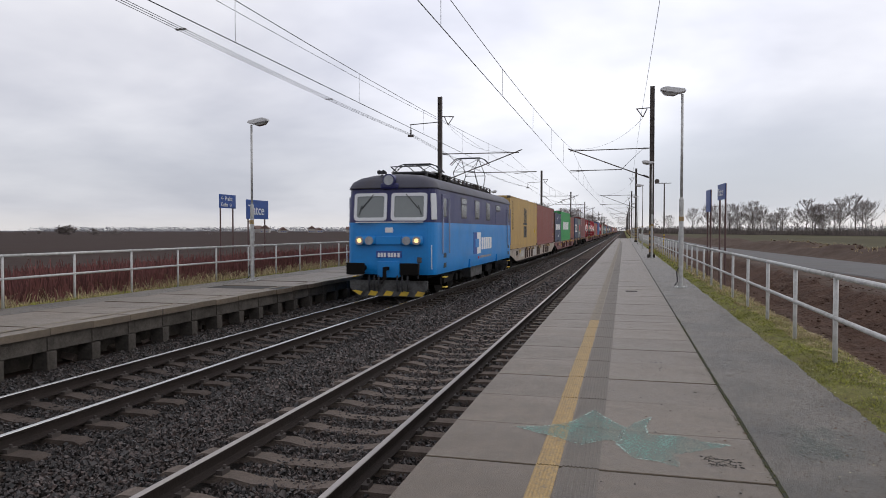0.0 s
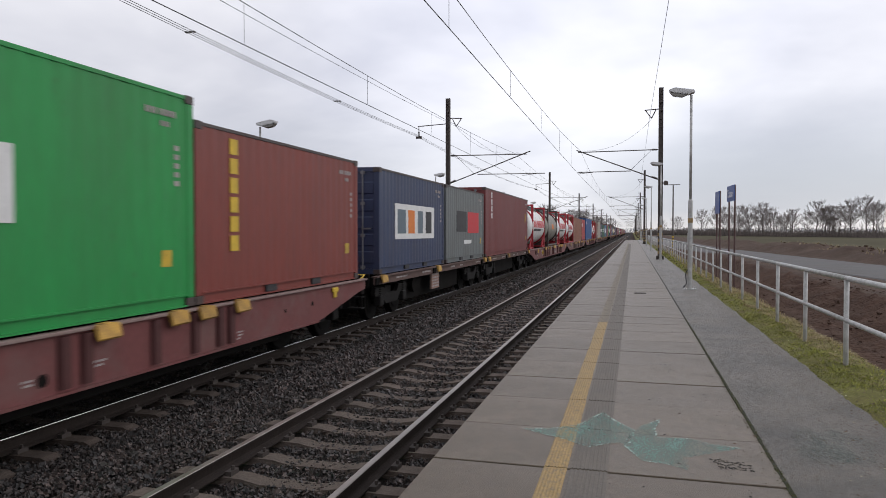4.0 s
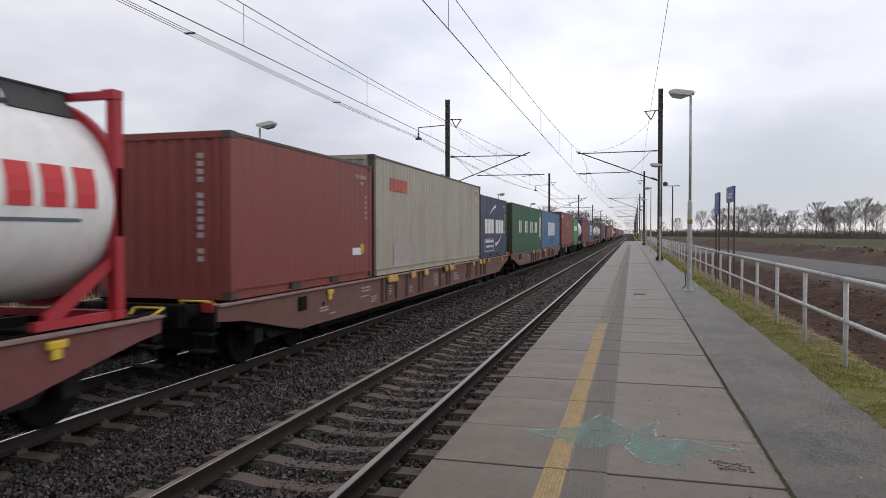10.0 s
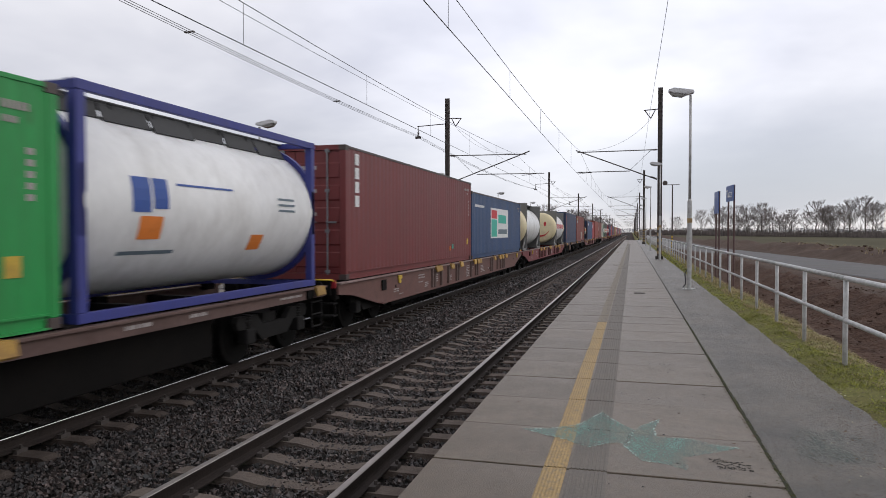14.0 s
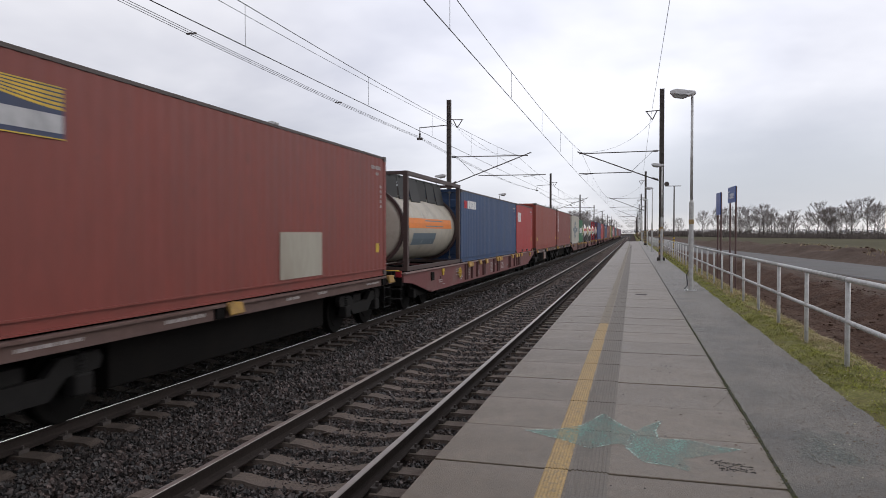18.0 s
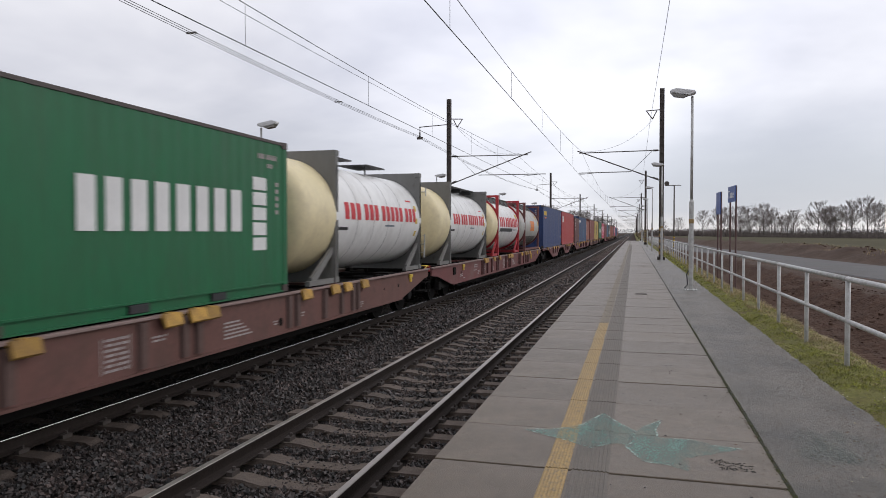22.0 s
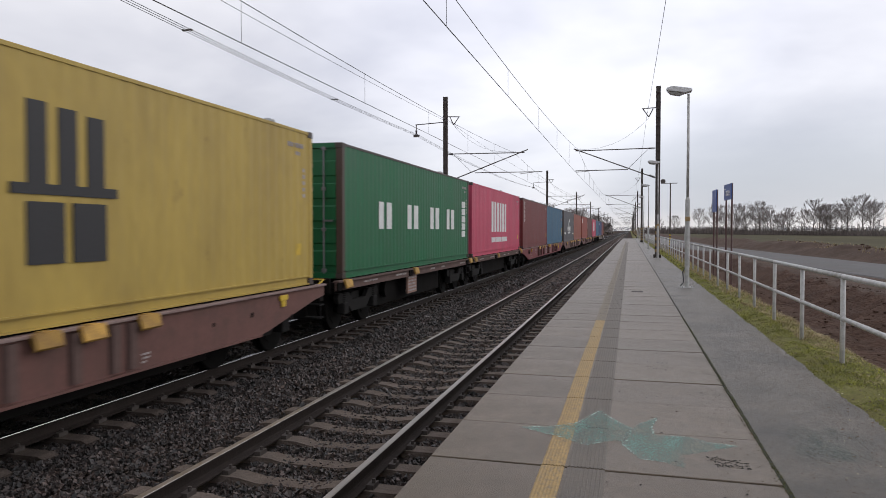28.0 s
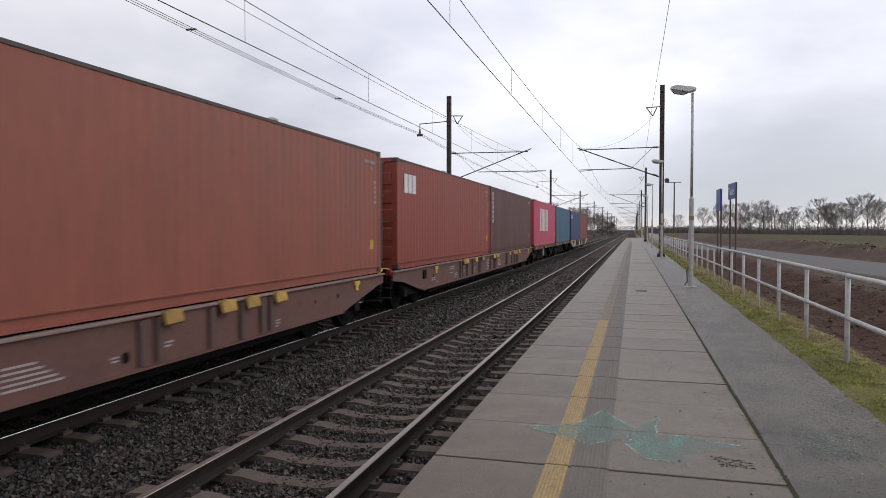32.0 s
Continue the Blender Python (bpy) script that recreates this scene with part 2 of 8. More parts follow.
M["dry_soil"] = material("dry_flattened_soil", (0.093, 0.066, 0.052), 0.95, vary=0.35, scale=0.7, bump=1.0, bscale=7, spec=0.1, bdist=0.1, dirt=(0.055, 0.036, 0.028), dirt_amt=0.8, dscale=0.5)
M["field_brown"] = material("ploughed_field", (0.047, 0.033, 0.0285), 0.95, vary=0.22, scale=0.05, stretch=(1, 0.12, 1), bump=0.6, bscale=3, spec=0.05)
M["field_green"] = material("winter_crop_field", (0.086, 0.078, 0.048), 0.95, vary=0.25, scale=0.03, stretch=(1, 0.2, 1), spec=0.05)
M["twig_red"] = material("red_shrub_twig", (0.145, 0.055, 0.05), 0.85, vary=0.3, island=0.5)
M["galv"] = material("galvanised_steel", (0.46, 0.46, 0.45), 0.55, 0.2, vary=0.3, scale=9, dirt=(0.25, 0.23, 0.2), dirt_amt=0.55, dscale=7)
M["lamp_grey"] = material("lamp_housing_grey", (0.62, 0.62, 0.62), 0.5, 0.1, vary=0.1)
M["lens"] = material("lamp_lens", (0.2, 0.19, 0.17), 0.2, vary=0.05)
M["mast"] = material("mast_brown_steel", (0.095, 0.08, 0.072), 0.7, 0.2, vary=0.3, scale=3)
M["wire"] = material("wire_dark", (0.055, 0.055, 0.06), 0.6, 0.3)
M["insul"] = material("insulator_brown", (0.035, 0.022, 0.018), 0.3)
M["sign_blue"] = material("sign_blue", (0.018, 0.065, 0.25), 0.45, vary=0.1)
M["sign_post"] = material("sign_post_brown", (0.10, 0.055, 0.05), 0.6, vary=0.2)
M["white"] = material("white_paint", (0.72, 0.72, 0.71), 0.6, vary=0.12, scale=4)
M["black"] = material("black_paint", (0.025, 0.025, 0.028), 0.6)
M["yellow"] = material("yellow_paint", (0.62, 0.42, 0.04), 0.6, vary=0.25, scale=5, dirt=(0.2, 0.13, 0.05), dirt_amt=0.5)
M["bark"] = material("tree_bark", (0.12, 0.105, 0.098), 0.95, vary=0.3)
M["twig"] = material("bare_twig", (0.21, 0.185, 0.175), 0.95, vary=0.3, island=0.3)
M["ever"] = material("dark_thicket", (0.145, 0.122, 0.112), 0.95, vary=0.4, island=0.4)
# Pale bluish base: the haze of distance is put into the woods' colour.
M["far_woods"] = material("far_woods_haze_tone", (0.27, 0.275, 0.30), 0.95, vary=0.3, scale=0.05, island=0.25, spec=0.0)
M["house_wall"] = material("render_wall", (0.33, 0.31, 0.29), 0.9)
M["house_roof"] = material("roof_tiles", (0.13, 0.08, 0.065), 0.9)


# ---- mesh helpers ----
def bm_box(bm, x0, x1, y0, y1, z0, z1, bev=0.0):
    r = bmesh.ops.create_cube(bm, size=1.0, matrix=Matrix.LocRotScale(((x0 + x1) / 2, (y0 + y1) / 2, (z0 + z1) / 2), None, (x1 - x0, y1 - y0, z1 - z0)))
    if bev:
        ed = list({e for v in r["verts"] for e in v.link_edges})
        bmesh.ops.bevel(bm, geom=ed, offset=bev, segments=2, affect="EDGES", profile=0.5)


def bm_tube(bm, a, b, r0, r1=None, seg=10, caps=True):
    a, b = Vector(a), Vector(b)
    d = b - a
    m = Matrix.Translation((a + b) / 2) @ d.to_track_quat("Z", "Y").to_matrix().to_4x4()
    bmesh.ops.create_cone(bm, cap_ends=caps, segments=seg, radius1=r0, radius2=r0 if r1 is None else r1, depth=d.length, matrix=m)


def bm_prism(bm, pts, axis, lo, hi):
    """A flat outline, pushed from lo to hi along an axis ('x', 'y' or 'z')."""
    def p(u, v, w):
        return {"x": (w, u, v), "y": (u, w, v), "z": (u, v, w)}[axis]
    a = [bm.verts.new(p(u, v, lo)) for u, v in pts]
    b = [bm.verts.new(p(u, v, hi)) for u, v in pts]
    n = len(pts)
    bm.faces.new(a)
    bm.faces.new(list(reversed(b)))
    for i in range(n):
        bm.faces.new((a[i], b[i], b[(i + 1) % n], a[(i + 1) % n]))
    bmesh.ops.recalc_face_normals(bm, faces=bm.faces[:])


def mesh_of(name, bm, mat, smooth=False):
    me = bpy.data.meshes.new(name)
    bm.to_mesh(me)
    bm.free()
    if mat:
        me.materials.append(mat)
    if smooth:
        for p in me.polygons:
            p.use_smooth = True
    return me


def part(name, bm, mat, parent, label="", smooth=False):
    return put(name, mesh_of(name, bm, mat, smooth), parent, label=label)


def put(name, me, parent, m=None, mat=None, label=""):
    """A mesh object under a thing; the mesh may be shared, with a material of its own."""
    ob = new(name, me)
    ob.parent = parent
    if m is not None:
        ob.matrix_basis = m
    if mat:
        ob.material_slots[0].link = "OBJECT"
        ob.material_slots[0].material = mat
    if label:
        ob["label"] = label
    return ob


def thing(name, m, label, category, group="", kind=""):
    ob = new(name)
    ob.empty_display_size = 0.2
    ob.matrix_basis = m
    return tagged(ob, label, category, group, kind)


def lump(name, verts, faces, mat, label="", kind="", category=""):
    me = bpy.data.meshes.new(name)
    me.from_pydata(verts, [], faces)
    me.materials.append(mat)
    return tagged(new(name, me), label, category, "", kind)


def new_bm():
    return bmesh.new()


SHARED = {}


def shared(key, make, mat, smooth=False):
    """Mesh data built once and used by all alike pieces."""
    if key not in SHARED:
        bm = new_bm()
        make(bm)
        SHARED[key] = mesh_of(str(key if isinstance(key, str) else key[0]), bm, mat, smooth)
    return SHARED[key]


def letters(bm, y, z, h, spaces, x, pitch=0.8, fill=0.78, thick=0.006, gap=0.5):
    """A row of plain blocks in the place of a painted word. spaces: blocks a word."""
    for word in spaces:
        for _ in range(word):
            bm_box(bm, x, x + thick, y, y + h * pitch * fill, z, z + h)
            y += h * pitch
        y += h * gap


def grid_mesh(name, xs, ys, zfun, mats, zone, label, kind="structure", category=""):
    X, Y = np.meshgrid(np.array(xs), np.array(ys))
    Z = zfun(X, Y)
    nx, ny = len(xs), len(ys)
    v = np.stack([X, Y, Z], -1).reshape(-1, 3)
    i = np.arange(nx * ny).reshape(ny, nx)
    f = np.stack([i[:-1, :-1], i[:-1, 1:], i[1:, 1:], i[1:, :-1]], -1).reshape(-1, 4)
    me = bpy.data.meshes.new(name)
    me.from_pydata(v.tolist(), [], f.tolist())
    for m in mats:
        me.materials.append(m)
    cx = v[f].mean(1)
    me.polygons.foreach_set("material_index", zone(cx[:, 0], cx[:, 1]).astype(np.int32))
    me.polygons.foreach_set("use_smooth", np.ones(len(f), bool))
    return tagged(new(name, me), label, category, "", kind)


def smooth_noise(X, Y, scale, seed):
    """Cheap value noise, -1 to 1."""
    rs = np.random.RandomState(seed)
    T = rs.rand(257, 257) * 2 - 1
    u, w = X / scale + 1000.3, Y / scale + 1000.7
    iu, iw = np.floor(u).astype(int), np.floor(w).astype(int)
    fu, fw = u - iu, w - iw
    fu, fw = fu * fu * (3 - 2 * fu), fw * fw * (3 - 2 * fw)
    a, b = T[iu % 257, iw % 257], T[(iu + 1) % 257, iw % 257]
    c, d = T[iu % 257, (iw + 1) % 257], T[(iu + 1) % 257, (iw + 1) % 257]
    return (a * (1 - fu) + b * fu) * (1 - fw) + (c * (1 - fu) + d * fu) * fw


# ---- the ground, one sheet to the horizon ----
PROFILE = ((-5000, -2.2), (-400, -1.6), (-60, -1.0), (-20, -0.75), (-16, -0.62), (-14.2, -0.2), (-13.5, -0.1), (-13.1, -0.11), (-12.3, -0.4), (-10.8, -0.92),
           (-9.9, -0.80), (-9.3, -0.775), (-8.5, -0.8), (-2.1, -0.8), (-1.6, -0.95), (-1.0, -1.1), (0.5, -0.9), (1.0, -0.15), (2.0, -0.05), (2.4, 0.02), (2.9, -0.03), (3.4, -0.32),
           (3.9, -0.85), (4.6, -1.12), (5.8, -1.15), (6.6, -0.95), (7.6, -0.48), (8.2, -0.45), (9.2, -0.53), (10.2, -0.62), (11.6, -0.63), (12.8, -0.63), (16.2, -0.63), (23, -0.63), (30, -0.6), (60, -0.7), (400, -0.6), (5000, -2.0))


def ground_z(X, Y):
    Z = np.interp(X, [p[0] for p in PROFILE], [p[1] for p in PROFILE])
    Z = np.where((X > 3.4) & (X < 12), Z + (-0.63 - Z) * np.clip((Y - 60) / 30, 0, 1) * np.clip((X - 3.4) / 1.5, 0, 1), Z)
    soil = np.clip((X - 2.9) / 0.8, 0, 1) * np.clip((11.6 - X) / 1.5, 0, 1)
    Z = Z + soil * np.clip((8.6 - X) / 1.2, 0.25, 1) * np.clip((95 - Y) / 40, 0, 1) * (0.08 * smooth_noise(X, Y, 0.8, 3) + 0.10 * smooth_noise(X, Y, 0.37, 4) + 0.06 * smooth_noise(X, Y, 0.24, 14) + 0.10 * smooth_noise(X, Y, 3.1, 5))
    U = X + 0.085 * np.clip(Y - 45, -60, 60)
    heap = np.clip((U - 17.3) / 2.2, 0, 1) * np.clip((27 - U) / 5, 0, 1) * np.clip((Y + 60) / 30, 0, 1) * np.clip((200 - Y) / 60, 0, 1)
    Z = Z + heap * (0.8 + 0.22 * smooth_noise(X, Y, 1.3, 16) + 0.25 * smooth_noise(X, Y, 2.6, 6) + 0.35 * smooth_noise(X, Y, 7.0, 7))
    left = np.clip((-14.0 - X) / 2, 0, 1) * np.clip((X + 120) / 20, 0, 1)
    Z = Z + left * (0.08 * smooth_noise(X, Y, 1.1, 8))
    verge = np.clip((X - 2.1) / 0.4, 0, 1) * np.clip((3.6 - X) / 0.5, 0, 1)
    return Z + verge * (0.05 * smooth_noise(X, Y, 0.5, 9) + 0.035 * smooth_noise(X, Y, 0.27, 19))


def zone(cx, cy):
    z = np.full(len(cx), 0)
    z[(cx > -10.0) & (cx < -1.2)] = 1
    z[(cx > 1.0) & (cx < 3.3)] = 2
    z[(cx < -13.0) & (cx > -15.0)] = 2
    z[(cx >= 3.1) & (cx < 7.7)] = 3
    z[(cx >= 7.7) & (cx < 12.8)] = 4
    u = cx + 0.085 * np.clip(cy - 45, -60, 60)
    z[(cx >= 7.7) & (u < 26.5)] = 4
    z[(cx >= 12.8) & (u >= 26.5)] = 5
    return z


gx = [-5000, -3000, -1800, -1000, -600, -400, -250, -160, -120, -90, -60, -45, -35, -28, -24, -20, -18, -16.5, -15.5, -14.8, -14.2] + list(np.arange(-13.6, -8.0, 0.28)) + \
    list(np.arange(-8, -1.2, 0.4)) + list(np.arange(-1.2, 2.0, 0.4)) + list(np.arange(2.0, 12.0, 0.13)) + [12.0, 12.8, 13.6, 14.5, 15.3, 16.2, 16.8] + list(np.arange(17.5, 40, 0.6)) + \
    [41, 45, 50, 60, 90, 130, 200, 300, 400, 600, 1000, 1800, 3000, 5000]
gy = [-5000, -2500, -1200, -700, -400, -200, -100, -60, -40, -25, -15, -8, -3] + list(np.arange(0, 40, 0.2)) + list(np.arange(40, 90, 0.6)) + \
    list(np.arange(90, 220, 3)) + [240, 270, 300, 350, 400, 480, 560, 700, 900, 1200, 1800, 2600, 3600, 5000]
grid_mesh("ground", gx, gy, ground_z, [M["field_brown"], M["ballast"], M["grass_soil"], M["soil"], M["dry_soil"], M["field_green"]], zone,
          "ploughed winter fields with grassy verge and ditch beside railway", category="ground")


def country_road():
    """A narrow asphalt road that drifts away from the line towards the camera's side."""
    rs = random.Random(12)
    bm = new_bm()
    rows = []
    for k in range(140):
        y = -40 + 3 * k
        x = 10.9 - 0.085 * min(60, max(-60, y - 45)) + rs.uniform(-0.08, 0.08)
        w = 6.0 + rs.uniform(-0.1, 0.1)
        rows.append([bm.verts.new(c) for c in ((x - 0.25, y, -0.72), (x, y, -0.58), (x + w * 0.5, y, -0.53), (x + w, y, -0.58), (x + w + 0.25, y, -0.72))])
    for p, q in zip(rows, rows[1:]):
        for i in range(4):
            bm.faces.new((p[i], p[i + 1], q[i + 1], q[i]))
    tagged(new("road", mesh_of("road", bm, M["road"])), "narrow grey asphalt country road through fields", "road", "", "structure")


country_road()


# ---- tracks ----
def rail_half(bm, y0, y1):
    w = [(-0.075, 0), (-0.075, 0.012), (-0.02, 0.03), (-0.009, 0.05), (-0.009, 0.12), (-0.034, 0.132), (-0.036, 0.158)]
    pts = w + [(-x, z) for x, z in reversed(w)]
    bm_prism(bm, pts, "y", y0, y1)


def sleeper_shape(bm):
    for s in (-1, 1):
        bm_prism(bm, [(s * 1.30, -0.2), (s * 1.30, -0.03), (s * 1.22, 0.0), (s * 0.5, 0.0), (s * 0.3, -0.035), (0, -0.035), (0, -0.2)], "y", -0.13, 0.13)
    bmesh.ops.remove_doubles(bm, verts=bm.verts[:], dist=0.001)
    for v in bm.verts:
        if v.co.z > -0.1:
            v.co.y *= 0.8


def clip_shape(bm):
    for s in (-1, 1):
        for e in (-1, 1):
            bm_box(bm, s * 0.7525 + e * 0.10 - 0.035, s * 0.7525 + e * 0.10 + 0.035, -0.07, 0.07, 0.0, 0.045)
            bm_tube(bm, (s * 0.7525 + e * 0.115, 0, 0.03), (s * 0.7525 + e * 0.115, 0, 0.085), 0.018, seg=6)


def build_track(number, cx, count):
    tr = thing("track_%d" % number, pose(cx, 0, RAIL_Z), "steel rails on concrete sleepers in dark ballast", "railway track", "", "structure")
    for s in (-1, 1):
        bm = new_bm()
        rail_half(bm, -700, 1000)
        r = part("rail", bm, M["rail_side"], tr)
        r.matrix_basis = pose(s * 0.7525, 0, -0.16)
        bm = new_bm()
        bm_prism(bm, [(-0.033, 0), (0.033, 0), (0.030, 0.006), (-0.030, 0.006)], "y", -700, 1000)
        part("running_surface", bm, M["rail_top" if number == 2 else "rail_top_near"], r, "shiny worn rail head").matrix_basis = pose(0, 0, 0.1585)
    mat = M["sleeper" if number == 1 else "sleeper_shaded"]
    me = shared(("sleeper", number), sleeper_shape, mat)
    mc = shared("clip", clip_shape, M["clip"])
    rs = random.Random(number)
    y0 = -3.0
    for i in range(count):
        m = pose(rs.uniform(-0.02, 0.02), y0 + i * 0.6 + rs.uniform(-0.015, 0.015), -0.178, 0, 0, rs.uniform(-0.6, 0.6))
        s = put("sleeper", me, tr, m)
        if i < 70:
            put("rail_fastening", mc, s)
    far = new_bm()
    for i in list(range(count, 760)) + list(range(-1000, 0)):
        y = y0 + i * 0.6
        bm_box(far, -1.28, 1.28, y - 0.12, y + 0.12, -0.32, -0.18)
    tagged(part("far_sleepers", far, mat, tr), kind="stuff")
    return tr


build_track(1, NEAR_X, 150)
build_track(2, FAR_X, 130)


def ballast_stones():
    rs = np.random.RandomState(5)
    base = np.array([(x, y, z) for x in (-1, 1) for y in (-1, 1) for z in (-1, 1)], float)
    quads = np.array([(0, 1, 3, 2), (4, 6, 7, 5), (0, 4, 5, 1), (2, 3, 7, 6), (0, 2, 6, 4), (1, 5, 7, 3)])
    sets = []
    for (x0, x1, ya, yb, dens, size) in ((-8.75, -1.5, -1.5, 2.5, 250, 0.02), (-8.75, -1.5, 2.5, 9, 1150, 0.017), (-9.95, -8.75, 5.5, 9, 700, 0.022), (-9.95, -1.5, 9, 14, 600, 0.023), (-9.95, -1.5, 14, 26, 240, 0.03), (-9.95, -1.5, 26, 60, 50, 0.045)):
        n = int((x1 - x0) * (yb - ya) * dens)
        p = np.stack([rs.uniform(x0, x1, n), rs.uniform(ya, yb, n), np.zeros(n)], 1)
        d = np.minimum(abs(abs(p[:, 0] - NEAR_X) - 0.7525), abs(abs(p[:, 0] - FAR_X) - 0.7525))
        p = p[d > 0.10]
        n = len(p)
        between = np.clip(1 - abs(p[:, 0] - (NEAR_X + FAR_X) / 2) / 0.75, 0, 1)
        p[:, 2] = -0.79 + rs.uniform(-0.012, 0.025, n) + 0.055 * between
        p[:, 2] += np.interp(p[:, 0], (-9.95, -9.2, -8.7, -1.9, -1.5), (-0.05, 0.01, 0, 0, -0.08))
        sets.append((p, size * rs.uniform(0.6, 1.45, n)))
    P = np.concatenate([s[0] for s in sets])
    S = np.concatenate([s[1] for s in sets])
    n = len(P)
    q = rs.randn(n, 4)
    q /= np.linalg.norm(q, axis=1)[:, None]
    w, x, y, z = q.T
    R = np.stack([1 - 2 * (y * y + z * z), 2 * (x * y - z * w), 2 * (x * z + y * w), 2 * (x * y + z * w), 1 - 2 * (x * x + z * z), 2 * (y * z - x * w),
                  2 * (x * z - y * w), 2 * (y * z + x * w), 1 - 2 * (x * x + y * y)], 1).reshape(n, 3, 3)
    V = base[None] * (np.where(rs.rand(n, 8, 1) < 0.35, 0.25, 1.0) * rs.uniform(0.75, 1.0, (n, 8, 3))) * rs.uniform(0.45, 1.35, (n, 1, 3)) * S[:, None, None]
    V = np.einsum("nij,nkj->nki", R, V) + P[:, None]
    F = (quads[None] + (np.arange(n) * 8)[:, None, None]).reshape(-1, 4)
    me = bpy.data.meshes.new("ballast_stones")
    me.vertices.add(n * 8)
    me.vertices.foreach_set("co", V.reshape(-1))
    me.loops.add(n * 24)
    me.loops.foreach_set("vertex_index", F.reshape(-1).astype(np.int32))
    me.polygons.add(n * 6)
    me.polygons.foreach_set("loop_start", np.arange(0, n * 24, 4, dtype=np.int32))
    me.update()
    me.validate()
    me.polygons.foreach_set("use_smooth", np.zeros(n * 6, bool))
    me.materials.append(M["stone"])
    me.materials.append(M["stone_far"])
    # stones by the far track take the shade-darkened copy
    me.polygons.foreach_set("material_index", np.repeat((P[:, 0] < -5.5).astype(np.int32), 6))
    tagged(new("ballast_stones", me), "dark crushed-stone railway ballast", "ballast", "", "stuff")


ballast_stones()

# ---- platforms ----
PLAT_END, PITCH = 150, 1.025


def build_platform(number, edge, inner, sign, top=0.0):
    """sign +1: the slabs run from the edge to the right."""
    pf = thing("platform_%d" % number, pose(0, 0, top), "concrete slab platform on low concrete supports", "platform", "", "structure")
    a, b = min(edge, inner), max(edge, inner)

    rs = random.Random(10 + number)
    start = 4.885 - 18 * PITCH
    # most joints are tight; every eighth stands open
    shapes = {}
    for kind, gap in (("open", 0.024), ("narrow", 0.011), ("tight", 0.004)):
        shapes[kind] = shared("%s_paving_slab_%d" % (kind, number), lambda bm: bm_box(bm, a, b, gap, PITCH - 0.002, -0.13, 0.0, 0.006), M["slab"])
    for i in range(int((PLAT_END - start) / PITCH)):
        k = (i - 18) % 8
        put("paving_slab", shapes["open" if k == 0 else "narrow" if k in (2, 3, 5) else "tight"], pf, pose(0, start + i * PITCH, rs.uniform(-0.005, 0.0), rs.uniform(-0.12, 0.12), rs.uniform(-0.06, 0.06), 0))
    bm = new_bm()
    bm_box(bm, a + 0.02, b - 0.01, start, PLAT_END, -0.12, -0.012)
    part("slab_bed", bm, M["joint"], pf)
    # edge beam, set back, and its pillars
    e0, e1 = sorted((edge + sign * 0.10, edge + sign * 0.36))
    bm = new_bm()
    bm_box(bm, e0, e1, start, PLAT_END, -0.42, -0.132, 0.01)
    part("edge_beam", bm, M["support"], pf, "stained concrete edge beam")

    def pillar(bm):
        bm_box(bm, e0 - 0.02, e1 + 0.05, -0.11, 0.11, -1.1, -0.42, 0.014)
        bm_box(bm, e0 - 0.025, e1 + 0.02, -0.07, 0.09, -0.40, -0.15, 0.01)
    mp = shared("pillar_%d" % number, pillar, M["support"])
    for i in range(0, 68 if number == 2 else 38):
        put("pillar", mp, pf, pose(0, 10.08 + (i - 22) * 1.053 + rs.uniform(-0.03, 0.03), rs.uniform(-0.01, 0), 0, 0, rs.uniform(-0.1, 0.1)))
    bm = new_bm()
    w0, w1 = sorted((edge + sign * 0.9, edge + sign * 1.05))
    bm_box(bm, w0, w1, start, PLAT_END, -1.3, -0.19)
    part("rear_wall", bm, M["support"], pf)
    return pf


platform_r = build_platform(1, EDGE_R, SLAB_R, 1)
platform_l = build_platform(2, EDGE_L, SLAB_L, -1, -0.05)


def rubble_row():
    """Loose broken concrete under the far platform's edge."""
    bm = new_bm()
    rs = random.Random(3)
    for i in range(60):
        y = -2 + i * 1.053 + rs.uniform(-0.15, 0.15)
        s = rs.uniform(0.08, 0.15)
        bmesh.ops.create_cube(bm, size=1, matrix=pose(EDGE_L - rs.uniform(0.35, 0.6), y + 0.5, -0.80 + s / 2, rs.uniform(-30, 30), rs.uniform(-30, 30), rs.uniform(0, 90)) @ Matrix.Diagonal((s * 2, s * 1.5, s, 1)))
    tagged(part("concrete_rubble", bm, M["sleeper"], platform_l), kind="stuff")


rubble_row()


def strip(name, x0, x1, y0, y1, z, mat, label, step=1.0, wob=0.0, th=0.12, category="path", seed=1, wave=0.0):
    """A long paved strip with slightly uneven borders."""
    rs = random.Random(seed)
    n = int((y1 - y0) / step)
    bm = new_bm()
    rows = []
    for i in range(n + 1):
        y = y0 + i * (y1 - y0) / n
        j = rs.uniform(-wob, wob) + wave * (math.sin(y * 2.1) + 0.7 * math.sin(y * 5.3 + 1.3))
        rows.append([bm.verts.new(c) for c in ((x0, y, z - th), (x0, y, z), (x1 + j, y, z), (x1 + j + 0.03, y, z - th))])
    for p, q in zip(rows, rows[1:]):
        for k in range(3):
            bm.faces.new((p[k], q[k], q[k + 1], p[k + 1]))
    bmesh.ops.recalc_face_normals(bm, faces=bm.faces[:])
    ob = new(name, mesh_of(name, bm, mat))
    return tagged(ob, label, category, "", "structure")


strip("path_1", SLAB_R + 0.025, PATH_R + 0.03, -14, PLAT_END, -0.008, M["asphalt"], "damp grey asphalt path along the platform", 0.06, 0.016, wave=0.009)
